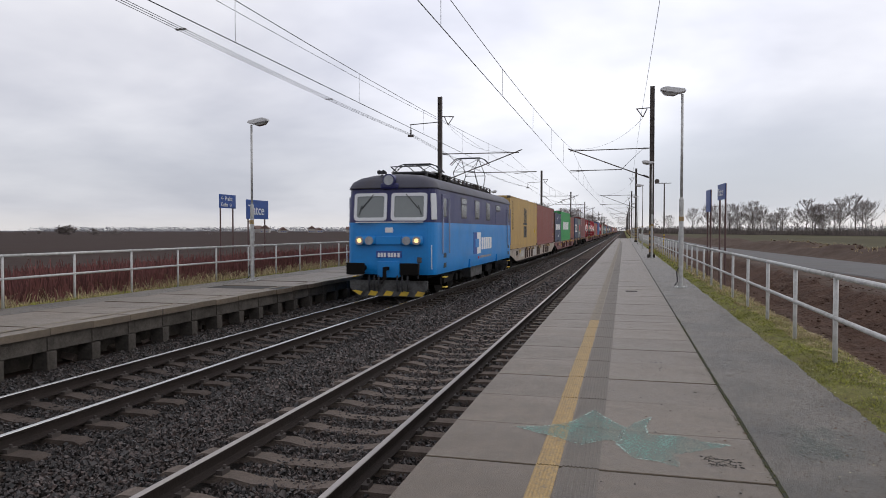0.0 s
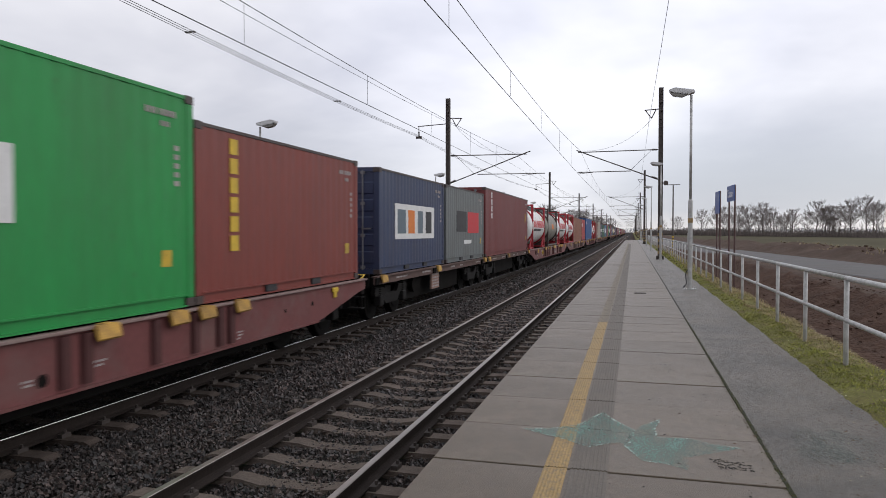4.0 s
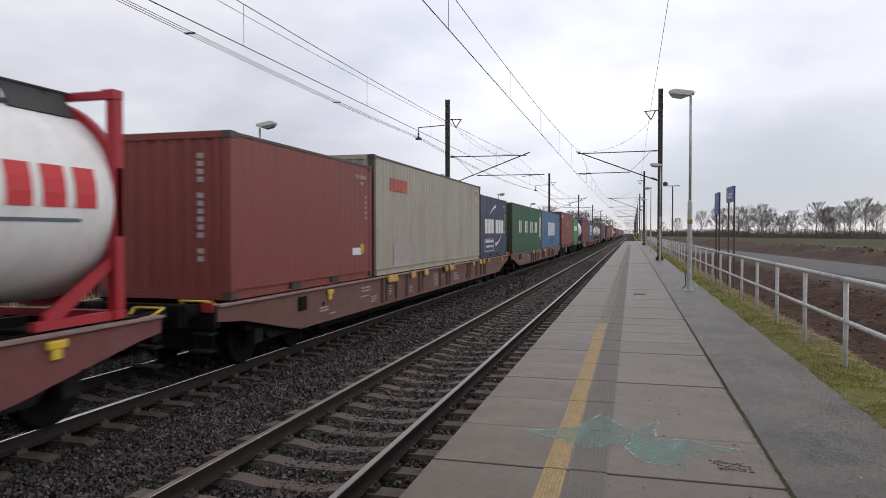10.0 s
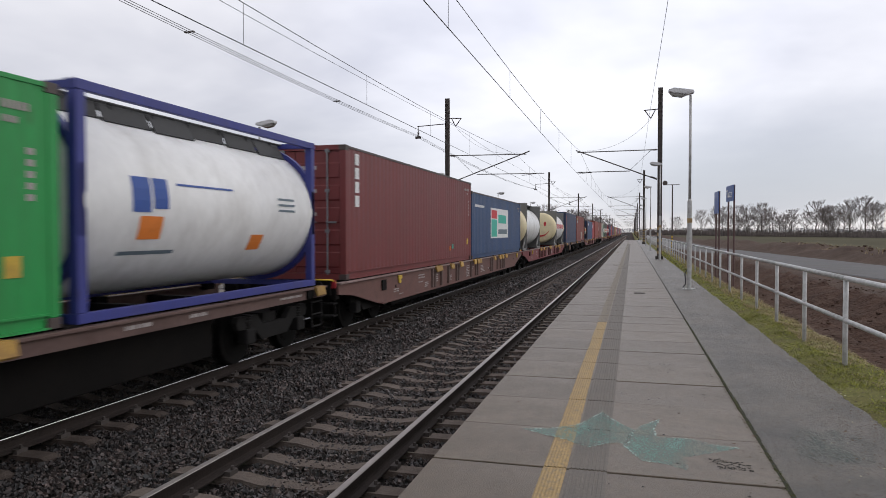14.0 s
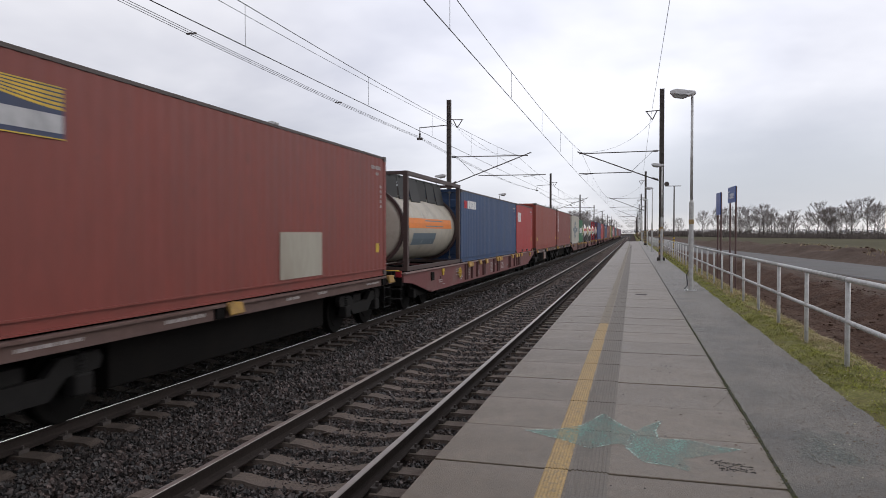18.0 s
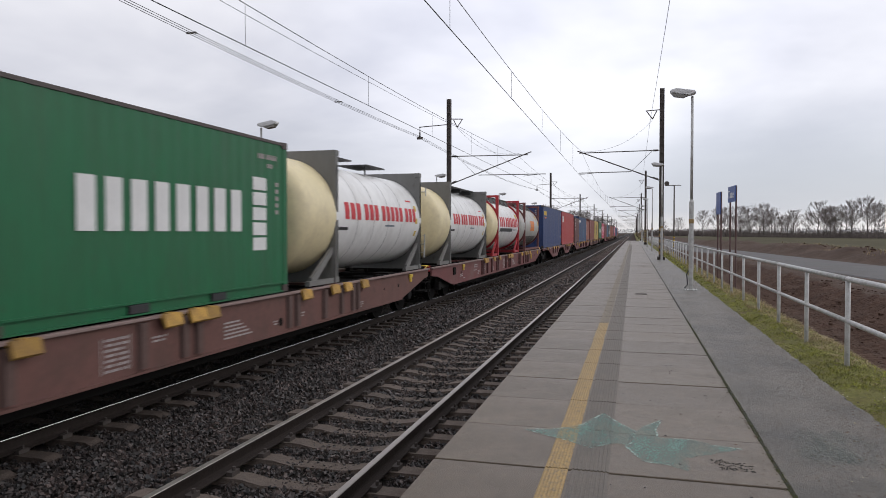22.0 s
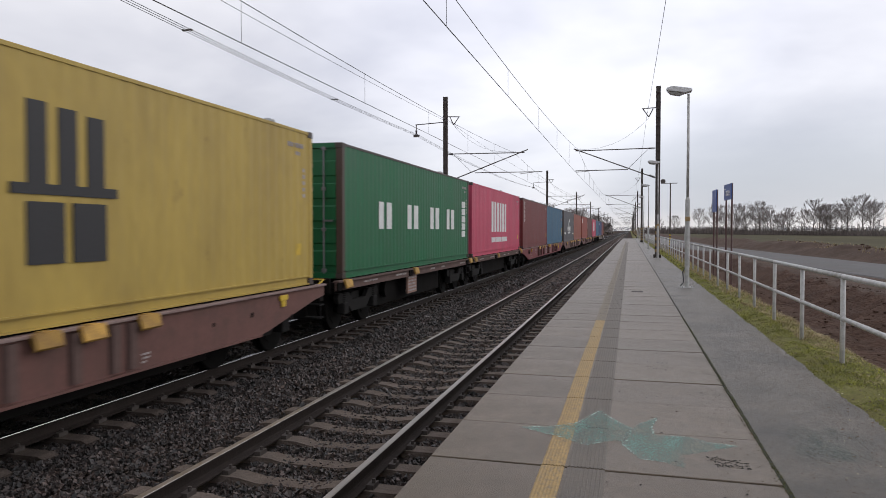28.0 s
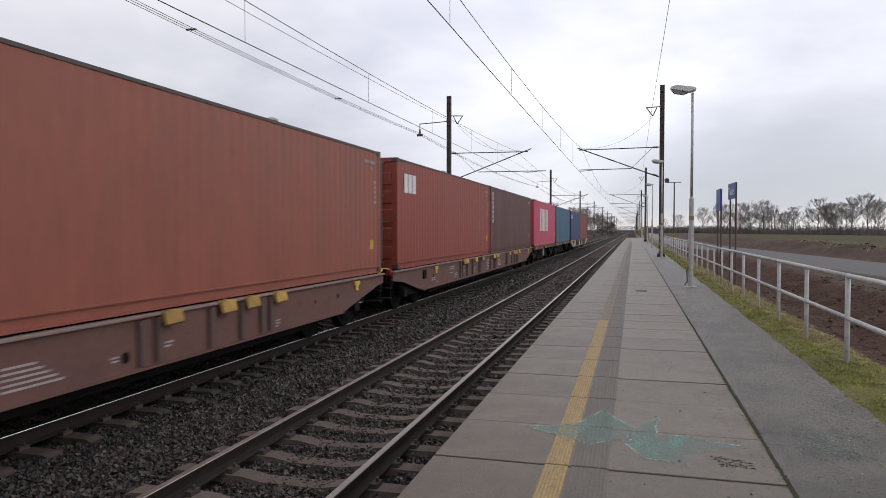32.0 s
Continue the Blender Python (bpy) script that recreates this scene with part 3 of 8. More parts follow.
strip("path_2", SLAB_L - 0.02, PATH_L, -14, PLAT_END, -0.058, M["asphalt"], "grey asphalt path along the far platform", 0.5, 0.06, seed=2)
strip("moss_joint", SLAB_R - 0.004, SLAB_R + 0.02, -14, PLAT_END, 0.001, M["moss"], "mossy dark joint between slabs and asphalt", 0.11, 0.010, wave=0.003, category="joint", seed=3)

# safety line: worn yellow paint, and a ribbed strip beside it
line_rs = random.Random(8)
y = 4.90 - 18 * PITCH
while y < 110:
    ln_ = PITCH - 0.008
    faded = y > 12.6

    def line_shape(bm):
        bm_box(bm, -0.592, -0.43, 0.008, ln_, -0.002, 0.0025)
        for j in range(7):
            x = -0.588 + j * 0.0225
            bm_prism(bm, [(x, 0.0025), (x + 0.014, 0.0025), (x + 0.011, 0.0055), (x + 0.003, 0.0055)], "y", 0.012, ln_ - 0.004)
    mat = M["yellow_faded" if faded else "yellow_line"]
    put("yellow_line", shared("yellow_line", line_shape, mat), platform_r, pose(line_rs.uniform(-0.004, 0.004), y, 0), mat, "worn yellow safety line")
    y += PITCH
for k in range(-11, 100):
    def ribs(bm):
        for j in range(9):
            x = -0.405 + j * 0.028
            bm_prism(bm, [(x, 0), (x + 0.015, 0), (x + 0.012, 0.007), (x + 0.003, 0.007)], "y", 0.015, PITCH - 0.015)
        bm_box(bm, -0.412, -0.155, 0.012, PITCH - 0.012, -0.002, 0.0022)
    put("tactile_strip", shared("tactile_strip", ribs, M["tactile"]), platform_r, pose(0, 4.90 + (k - 6) * PITCH, 0), label="ribbed darker concrete strip")

for k in range(52):
    bm = new_bm()
    bm_box(bm, -10.19, -10.06, 8 + k, 8.985 + k, -0.002, 0.0035)
    part("yellow_line", bm, M["yellow_faded"], platform_l, "faded yellow safety line")
bm = new_bm()
bm_box(bm, 0.06, 0.36, 19.45, 19.75, -0.01, 0.006, 0.003)
part("drain_cover", bm, M["clip"], platform_r, "small dark iron drain cover")

# chalk star drawing on the slabs
CHALK_A = ((-0.88, 5.81), (-0.6, 5.88), (-0.42, 6.05), (-0.25, 6.5), (-0.17, 6.3), (-0.06, 6.13), (0.03, 6.0), (-0.01, 5.63), (-0.16, 5.57), (-0.31, 5.42), (-0.57, 5.61))
CHALK_B = ((-0.01, 5.85), (0.09, 6.15), (0.25, 6.4), (0.19, 6.08), (0.2, 5.84), (0.45, 5.86), (0.61, 5.75), (0.81, 5.7), (0.58, 5.52), (0.39, 5.37), (0.39, 5.07), (0.25, 5.18), (0.08, 5.21), (-0.05, 5.54))


def inside(pts, x, y):
    c = False
    for (xa, ya), (xb, yb) in zip(pts, pts[1:] + pts[:1]):
        if (ya > y) != (yb > y) and x < (xb - xa) * (y - ya) / (yb - ya) + xa:
            c = not c
    return c


def chalk_paint(name, base, lo, hi, fine):
    """Rubbed chalk: worn through to the paving in grains and larger bare spots."""
    m = bpy.data.materials.new(name)
    m.use_nodes = True
    nd, ln = m.node_tree.nodes, m.node_tree.links
    bs, out = nd["Principled BSDF"], nd["Material Output"]
    bs.inputs["Base Color"].default_value, bs.inputs["Roughness"].default_value = (*base, 1), 0.95
    bs.inputs["Specular IOR Level"].default_value = 0.1
    tc, mp = nd.new("ShaderNodeTexCoord"), nd.new("ShaderNodeMapping")
    mp.inputs["Scale"].default_value = (1.0, 0.45, 1)
    mp.inputs["Rotation"].default_value = (0, 0, 0.6)
    ln.new(tc.outputs["Object"], mp.inputs["Vector"])
    total = None
    for size, detail, share in ((4.5, 3, 0.42), (fine, 5, 0.58)):
        n = nd.new("ShaderNodeTexNoise")
        n.inputs["Scale"].default_value, n.inputs["Detail"].default_value = size, detail
        ln.new(mp.outputs[0], n.inputs["Vector"])
        k = nd.new("ShaderNodeMath")
        k.operation = "MULTIPLY_ADD"
        k.inputs[1].default_value, k.inputs[2].default_value = share, 0.0
        ln.new(n.outputs["Fac"], k.inputs[0])
        if total:
            ln.new(total, k.inputs[2])
        total = k.outputs[0]
    rg = nd.new("ShaderNodeMapRange")
    rg.inputs["From Min"].default_value, rg.inputs["From Max"].default_value, rg.inputs["To Max"].default_value = lo, hi, 0.84
    ln.new(total, rg.inputs["Value"])
    clear, mix = nd.new("ShaderNodeBsdfTransparent"), nd.new("ShaderNodeMixShader")
    ln.new(rg.outputs[0], mix.inputs[0])
    ln.new(clear.outputs[0], mix.inputs[1])
    ln.new(bs.outputs[0], mix.inputs[2])
    ln.new(mix.outputs[0], out.inputs["Surface"])
    return m


M["chalk"] = chalk_paint("green_chalk", (0.22, 0.34, 0.30), 0.37, 0.66, 70)
M["chalk_w"] = chalk_paint("white_chalk", (0.42, 0.51, 0.46), 0.41, 0.58, 40)
M["chalk_dim"] = chalk_paint("dim_chalk", (0.15, 0.21, 0.19), 0.47, 0.8, 50)


def chalk_lift(x):
    return 0.0078 if -0.64 < x < -0.11 else 0.0022


def chalk(name, pts, mat, label, cell=0.016):
    """A rubbed chalk area inside an outline, in small squares so that its border stays ragged."""
    xs, ys = [p[0] for p in pts], [p[1] for p in pts]
    vs, fs = [], []
    for i in range(int((max(xs) - min(xs)) / cell) + 1):
        for j in range(int((max(ys) - min(ys)) / cell) + 1):
            x, y = min(xs) + i * cell, min(ys) + j * cell
            if inside(pts, x + cell / 2, y + cell / 2):
                b, z = len(vs), chalk_lift(x)
                vs += [(x, y, z), (x + cell, y, z), (x + cell, y + cell, z), (x, y + cell, z)]
                fs.append((b, b + 1, b + 2, b + 3))
    me = bpy.data.meshes.new(name)
    me.from_pydata(vs, [], fs)
    me.materials.append(mat)
    return put(name, me, platform_r, label=label)


def chalk_line(name, pts, mat, label, seed):
    """Narrow uneven chalk line along an outline."""
    rs = random.Random(seed)
    vs, fs = [], []
    for (xa, ya), (xb, yb) in zip(pts, pts[1:] + pts[:1]):
        ln = math.hypot(xb - xa, yb - ya)
        nx, ny = (ya - yb) / ln, (xb - xa) / ln
        n = max(2, int(ln / 0.03))
        for k in range(n):
            if rs.random() < 0.3:
                continue
            b, w = len(vs), rs.uniform(0.004, 0.012)
            for f, e in ((k / n, -1), ((k + 1) / n, -1), ((k + 1) / n, 1), (k / n, 1)):
                x, y = xa + (xb - xa) * f + nx * w * e, ya + (yb - ya) * f + ny * w * e
                vs.append((x, y, chalk_lift(x) + 0.0006))
            fs.append((b, b + 1, b + 2, b + 3))
    me = bpy.data.meshes.new(name)
    me.from_pydata(vs, [], fs)
    me.materials.append(mat)
    return put(name, me, platform_r, label=label)


for k, pts in enumerate((CHALK_A, CHALK_B)):
    chalk("chalk_star", pts, M["chalk"], "faded green chalk star")
    chalk_line("chalk_outline", pts, M["chalk_w"], "pale broken chalk outline", 94 + k)
PATCH = ((1.12, 5.75), (1.3, 6.4), (1.62, 6.5), (1.86, 6.1), (1.7, 5.6), (1.35, 5.5))
chalk("chalk_patch", PATCH, M["chalk_dim"], "faint rubbed chalk patch on the asphalt").matrix_basis = pose(0, 0, -0.008)


# ---- railings ----


def build_railing(x, first, count, z0, label):
    rl = thing("railing", pose(x, 0, 0), label, "railing", "platform railings")

    def post(bm):
        bm_tube(bm, (0, 0, z0 - 0.4), (0, 0, 1.07), 0.03, seg=10)
    me = shared(("post", z0), post, M["galv"], True)
    for i in range(count):
        put("post", me, rl, pose(0, first + 2.1 * i, 0))
    for z, r, nm in ((1.09, 0.034, "top_rail"), (0.57, 0.03, "middle_rail")):
        for i in range(0, count - 1, 2):
            bm = new_bm()
            a, b = first + 2.1 * i, first + 2.1 * min(i + 2, count - 1)
            bm_tube(bm, (0, a + 0.002, z), (0, b - 0.002, z), r, seg=10)
            part(nm, bm, M["galv"], rl, smooth=True)
    return rl


build_railing(FENCE_R, 9.55 - 2.1 * 10, 66, -0.05, "galvanised steel tube railing along the path")
build_railing(FENCE_L, 14.6 - 2.1 * 9, 66, -0.05, "galvanised steel tube railing behind the far platform")


# ---- platform lamps ----
def lamp_post(x, y, side, first):
    low_by = 0.32 if side > 0 else 0.0
    lp = thing("platform_lamp", pose(x, y, -0.05 if side > 0 else 0.0), "tall galvanised platform lamp with flat grey head", "lamp post", "platform lamps")

    def base(bm):
        bm_box(bm, -0.17, 0.17, -0.17, 0.17, -0.05, 0.012, 0.004)

    def low(bm):
        bm_tube(bm, (0, 0, 0), (0, 0, 2.55), 0.066, seg=14)
        bm_tube(bm, (0, 0, 2.55), (0, 0, 2.62), 0.066, 0.04, seg=14)
        bm_box(bm, -0.08, 0.08, -0.02, 0.02, 1.35, 1.62)

    def pole(bm):
        bm_tube(bm, (0, 0, 2.6), (0, 0, 5.62), 0.04, 0.036, seg=12)

    def head(bm):
        pts = [(0.10, 0.02), (0.08, 0.10), (-0.45, 0.19), (-0.62, 0.14), (-0.6, 0.06), (-0.1, -0.03)]
        bm_prism(bm, pts, "y", -0.13, 0.13)
        bmesh.ops.bevel(bm, geom=bm.edges[:], offset=0.018, segments=2, affect="EDGES")

    def glass(bm):
        pts = [(-0.12, -0.034), (-0.58, 0.05), (-0.5, -0.04), (-0.25, -0.085)]
        bm_prism(bm, pts, "y", -0.10, 0.10)

    def bolt(bm):
        bm_tube(bm, (0, 0, 0), (0, 0, 0.045), 0.014, seg=6)
    put("base_plate", shared("lamp_base", base, M["galv"]), lp)
    put("lower_pole", shared("lamp_low", low, M["galv"], False), lp)
    put("upper_pole", shared("lamp_pole", pole, M["galv"], True), lp, pose(0, 0, -low_by))
    h = put("lamp_head", shared("lamp_head", head, M["lamp_grey"]), lp, pose(0, 0, 5.66 - low_by, 0, 0, 0 if side < 0 else 180))
    put("lens", shared("lamp_lens", glass, M["lens"]), h)
    for i in range(4):
        put("bolt", shared("lamp_bolt", bolt, M["galv"]), lp, pose(0.13 * (1 if i & 1 else -1), 0.13 * (1 if i & 2 else -1), 0.012))
    bm = new_bm()
    bm_box(bm, -0.069, 0.069, -0.0685, 0.0, 1.93, 2.06)
    part("sticker", bm, M["yellow_line"], lp, "yellow warning sticker")
    if first:
        bm = new_bm()
        for a, b in (((-0.09, 0, 0.15), (-0.12, -0.03, 0.45)), ((-0.12, -0.03, 0.45), (-0.07, -0.02, 0.55)), ((-0.09, 0, 0.15), (-0.18, -0.05, 0.05))):
            bm_tube(bm, a, b, 0.016, seg=6)
        part("cable_loop", bm, M["wire"], lp, "dark cable by the foot")
    return lp


for i in range(7):
    lamp_post(1.62, 21.4 + 22 * i, -1, i == 0)
    lamp_post(-12.32, 21.4 + 22 * i, 1, i == 0)


def flood_pole(x, y):
    fp = thing("loudspeaker_pole", pose(x, y, -0.4), "dark pole with round horn and striped foot", "pole")
    bm = new_bm()
    bm_tube(bm, (0, 0, 0), (0, 0, 6.0), 0.07, 0.05, seg=10)
    part("pole", bm, M["mast"], fp)
    bm = new_bm()
    bm_tube(bm, (-0.75, 0, 6.0), (0.55, 0, 6.0), 0.03, seg=8)
    part("crossbar", bm, M["mast"], fp)
    bm = new_bm()
    bm_tube(bm, (-0.6, -0.2, 6.15), (-0.6, 0.2, 6.15), 0.2, 0.1, seg=14)
    part("horn", bm, M["mast"], fp, "dark round loudspeaker horn")
    for k in range(6):
        bm = new_bm()
        bm_tube(bm, (0, 0, 0.35 + k * 0.25), (0, 0, 0.475 + k * 0.25), 0.078, seg=10)
        part("stripe", bm, M["yellow"], fp, "yellow band")


flood_pole(3.25, 61.0)


# ---- overhead line ----
def mast_unit(x, y, s, z_top, feeder):
    """s: +1 when the track lies towards +x of the mast, else -1."""
    ms = thing("overhead_line_mast", pose(x, y, 0), "dark brown steel overhead line mast with cantilever", "mast", "overhead line masts")
    track_x = (FAR_X if s > 0 else NEAR_X) - x

    def foot(bm):
        bm_box(bm, -0.22, 0.22, -0.22, 0.22, -1.0, 0.21, 0.02)

    def beam(bm):
        bm_box(bm, -0.135, -0.12, -0.12, 0.12, 0.2, 10.4)
        bm_box(bm, 0.12, 0.135, -0.12, 0.12, 0.2, 10.4)
        bm_box(bm, -0.12, 0.12, -0.008, 0.008, 0.2, 10.4)
        for k in range(20):
            z = 0.5 + k * 0.5
            bm_box(bm, -0.12, 0.12, -0.115, -0.10, z, z + 0.06)
    put("foundation", shared("mast_foot", foot, M["support"]), ms)
    put("beam", shared("mast_beam", beam, M["mast"]), ms)
    for k in range(5):
        put("warning_band", shared("warning_band", lambda bm: bm_box(bm, -0.14, 0.14, -0.126, 0.126, 0.35, 0.53), M["yellow_line"]), ms, pose(0, 0, 0.36 * k), label="faded yellow band near the foot")
    e = track_x + s * 0.15

    def tube(name, a, b, r, mat):
        bm = new_bm()
        bm_tube(bm, a, b, r, seg=8)
        return part(name, bm, mat, ms, smooth=True)
    long = 0.57 if s > 0 else 0.0
    tube("top_tie", (s * 0.15, 0, 6.66), (e + long, 0, 6.62), 0.03, M["mast"])
    tube("bracket_tube", (s * 0.15, 0, 4.85), (e + s * 0.1 + long * 1.2, 0, 6.75 + long * 0.1), 0.034, M["mast"])
    tube("register_tube", (s * (1.98 if s > 0 else 1.75), 0, 5.40), (e + long * 3.0, 0, 5.38), 0.026, M["mast"])
    if s > 0:
        tube("steady_arm", (5.8, 0, 5.36), (4.9, 0, 5.27), 0.014, M["mast"])
    else:
        tube("steady_arm", (e + 0.9, 0, 5.36), (e + 0.05, 0, 5.29), 0.014, M["mast"])
    tube("stay", (s * 1.75, 0, 5.45), (s * 0.55, 0, 6.62), 0.012, M["wire"])

    def ins(bm):
        for k in range(5):
            bm_tube(bm, (0, 0, k * 0.06), (0, 0, k * 0.06 + 0.035), 0.065, seg=10)
        bm_tube(bm, (0, 0, -0.05), (0, 0, 0.33), 0.025, seg=8)
    mi = shared("insulator", ins, M["insul"])
    put("insulator", mi, ms, pose(s * 0.22, 0, 6.655, 0, 90 * s, 0))
    put("insulator", mi, ms, Matrix.Translation((s * 0.22, 0, 4.92)) @ Vector((s * 1.0, 0, 0.37)).to_track_quat("Z", "Y").to_matrix().to_4x4())
    # feeder hanger: triangle of tubes on the track side
    bm = new_bm()
    for a, b in (((s * 0.12, 0, 9.1), (s * 0.95, 0, 9.06)), ((s * 0.3, 0, 9.05), (s * 0.55, 0, 8.55)), ((s * 0.9, 0, 9.05), (s * 0.55, 0, 8.55))):
        bm_tube(bm, a, b, 0.03, seg=8)
    part("feeder_bracket", bm, M["mast"], ms)
    # slack jumper from the feeder hanger down to the cantilever's tip
    bm = new_bm()
    pts = []
    for k in range(11):
        f = k / 10
        pts.append((s * 0.55 + (e - s * 0.55) * f, 0.05, 8.5 + (6.72 - 8.5) * f - 0.75 * 4 * f * (1 - f) * (1 - 0.3 * f)))
    for a, b in zip(pts, pts[1:]):
        bm_tube(bm, a, b, 0.007, seg=5)
    part("jumper_cable", bm, M["wire"], ms)
    if feeder:
        bm = new_bm()
        bm_tube(bm, (-s * 0.1, 0, 8.75), (-s * 2.05, 0, 8.65), 0.03, seg=8)
        bm_tube(bm, (-s * 2.0, 0, 8.65), (-s * 2.0, 0, 8.1), 0.025, seg=8)
        part("outer_bracket", bm, M["mast"], ms)
        put("insulator", mi, ms, pose(-s * 2.0, 0, 8.02))
        bm = new_bm()
        bm_box(bm, -s * 2.0 - 0.2, -s * 2.0 + 0.2, -0.03, 0.03, 7.84, 8.0, 0.01)
        part("cable_clamp", bm, M["mast"], ms)
    return ms


MASTS = [44.2 + 58 * k for k in range(-2, 9)]
for y in MASTS:
    if y > -30:
        mast_unit(1.62, y, -1, 10.4, False)
        mast_unit(-11.7, y, 1, 10.4, True)


def catenary(name, x, z, sag, r, label, zig=0.0, n=14, rise=0.0):
    """A wire from mast to mast that hangs between them."""
    cu = bpy.data.curves.new(name, "CURVE")
    cu.dimensions, cu.bevel_depth, cu.bevel_resolution = "3D", r, 1
    sp = cu.splines.new("POLY")
    pts = []
    for k, (a, b) in enumerate(zip(MASTS, MASTS[1:])):
        for j in range(n):
            f = j / n
            zz = zig * ((1 - 2 * f) * (1 if k % 2 else -1))
            lift = rise * (1 - f if k == 1 else f if k == 0 else 0)
            pts.append((x + zz, a + (b - a) * f, z + lift - sag * 4 * f * (1 - f)))
    sp.points.add(len(pts) - 1)
    for p, c in zip(sp.points, pts):
        p.co = (*c, 1)
    cu.materials.append(M["wire"])
    me_ob = new(name, cu)
    deps = bpy.context.evaluated_depsgraph_get()
    me = bpy.data.meshes.new_from_object(me_ob.evaluated_get(deps))
    bpy.data.objects.remove(me_ob)
    return tagged(new(name, me), label, "wire", "overhead wires")


for tx in (NEAR_X, FAR_X):
    catenary("contact_wire", tx, 5.28, 0.03, 0.009, "dark copper contact wire over the track", 0.12)
    catenary("messenger_wire", tx, 6.65 if tx < -5 else 6.72, 0.6 if tx < -5 else 0.78, 0.008, "dark messenger wire above the contact wire")
catenary("feeder_wire", 0.94, 8.5, 0.35, 0.008, "thin dark feeder wire on the masts")
catenary("feeder_wire", -11.15, 8.55, 0.42, 0.008, "thin dark feeder wire on the masts")
for dx in (-0.14, 0.0, 0.14):
    catenary("feeder_cable", -13.7 + dx, 7.99, 0.5, 0.009, "thin dark bundled line cables", rise=1.32)


def droppers():
    for tx in (NEAR_X, FAR_X):
        for a, b in zip(MASTS[1:5], MASTS[2:6]):
            for j in range(1, 9):
                f = j / 9
                y = a + (b - a) * f
                bm = new_bm()
                bm_tube(bm, (tx, y, 5.27), (tx, y, (6.65 - 2.4 * f * (1 - f)) if tx < -5 else (6.72 - 3.12 * f * (1 - f))), 0.005, seg=5)
                tagged(new("dropper_wire", mesh_of("dropper_wire", bm, M["wire"])), "thin dropper between overhead wires", "wire", "overhead wires")


droppers()


def cable_spacer(y):
    """Clamp that holds the three line cables apart."""
    f = (y - MASTS[1]) / 58
    z = 7.99 + 1.32 * (1 - f) - 0.5 * 4 * f * (1 - f)
    cs = thing("cable_spacer", pose(-13.7, y, z), "small dark clamp across three line cables", "clamp", "cable clamps")
    bm = new_bm()
    bm_box(bm, -0.17, 0.17, -0.02, 0.02, -0.015, 0.015, 0.005)
    part("bar", bm, M["mast"], cs)
    for dx in (-0.14, 0, 0.14):
        bm = new_bm()
        bm_box(bm, dx - 0.03, dx + 0.03, -0.05, 0.05, -0.028, 0.028, 0.008)
        part("jaw", bm, M["mast"], cs)


for y in (8.0, 19.5, 31.0):
    cable_spacer(y)


# ---- signs ----
def text_mesh(body, size):
    cu = bpy.data.curves.new("text", "FONT")
    cu.body, cu.size, cu.extrude = body, size, 0.003
    ob = new("text", cu)
    me = bpy.data.meshes.new_from_object(ob.evaluated_get(bpy.context.evaluated_depsgraph_get()))
    bpy.data.objects.remove(ob)
    me.materials.append(M["white"])
    return me


def sign(x, y, z0, z1, length, turn, texts, label, base_z):
    sg = thing("station_sign", pose(x, y, base_z, 0, 0, turn), label, "sign", "station signs")
    for s in (-1, 1):
        bm = new_bm()
        bm_tube(bm, (s * length * 0.38, 0.035, 0), (s * length * 0.38, 0.035, z1 - base_z), 0.03, seg=8)
        part("post", bm, M["sign_post"], sg, "slim brown post")
    bm = new_bm()
    bm_box(bm, -length / 2, length / 2, -0.02, 0.004, z0 - base_z, z1 - base_z, 0.005)
    part("panel", bm, M["sign_blue"], sg, "blue enamel panel")
    for body, size, tx, tz in texts:
        put("lettering", text_mesh(body, size), sg, pose(tx, -0.023, tz - base_z, 90, 0, 0), label="white lettering")
    return sg


sign(-14.5, 25.6, 2.12, 2.89, 1.75, 90, [("Tatce", 0.56, -0.74, 2.30)], "blue station name sign on two slim posts", -0.5)
sign(-15.5, 25.0, 2.55, 3.1, 1.2, 90, [("\u2190 Praha", 0.24, -0.5, 2.86), ("Kol\u00edn \u2192", 0.24, -0.5, 2.61)], "blue direction sign on two slim posts", -0.6)
sign(3.25, 25.6, 2.71, 3.25, 1.2, 274, [("Tatce", 0.38, -0.52, 2.85)], "blue station sign seen edge-on behind the railing", -0.4)
sign(3.13, 28.4, 2.36, 3.2, 1.0, 272, [], "blue sign seen edge-on behind the railing", -0.4)


# ---- the train: materials ----
def paint(name, base, rust=(0.12, 0.06, 0.04), amt=0.35, rough=0.55, streak=0.4):
    base = tuple(c * 0.82 for c in base)
    return material(name, base, rough, 0.0, vary=0.13, scale=0.9, stretch=(1, 1, 0.35), bump=0.06, bscale=25, dirt=rust, dirt_amt=amt, dscale=0.8, per_object=0.03, streak=streak)


P = {}
P["ochre"] = paint("paint_ochre", (0.53, 0.34, 0.10), (0.36, 0.24, 0.08))
P["lemon"] = paint("paint_yellow", (0.54, 0.385, 0.085), (0.38, 0.28, 0.08))
P["brown"] = paint("paint_brown_red", (0.25, 0.050, 0.037), (0.16, 0.05, 0.04))
P["brown2"] = paint("paint_maroon", (0.195, 0.031, 0.031), (0.13, 0.03, 0.027))
P["dark_brown"] = paint("paint_dark_brown", (0.125, 0.04, 0.035), (0.09, 0.035, 0.03))
P["rusty"] = paint("paint_rusty_orange", (0.30, 0.105, 0.05), (0.15, 0.06, 0.035), 0.6, streak=0.75)
P["orange"] = paint("paint_orange_red", (0.34, 0.098, 0.062), (0.22, 0.07, 0.04), 0.3)
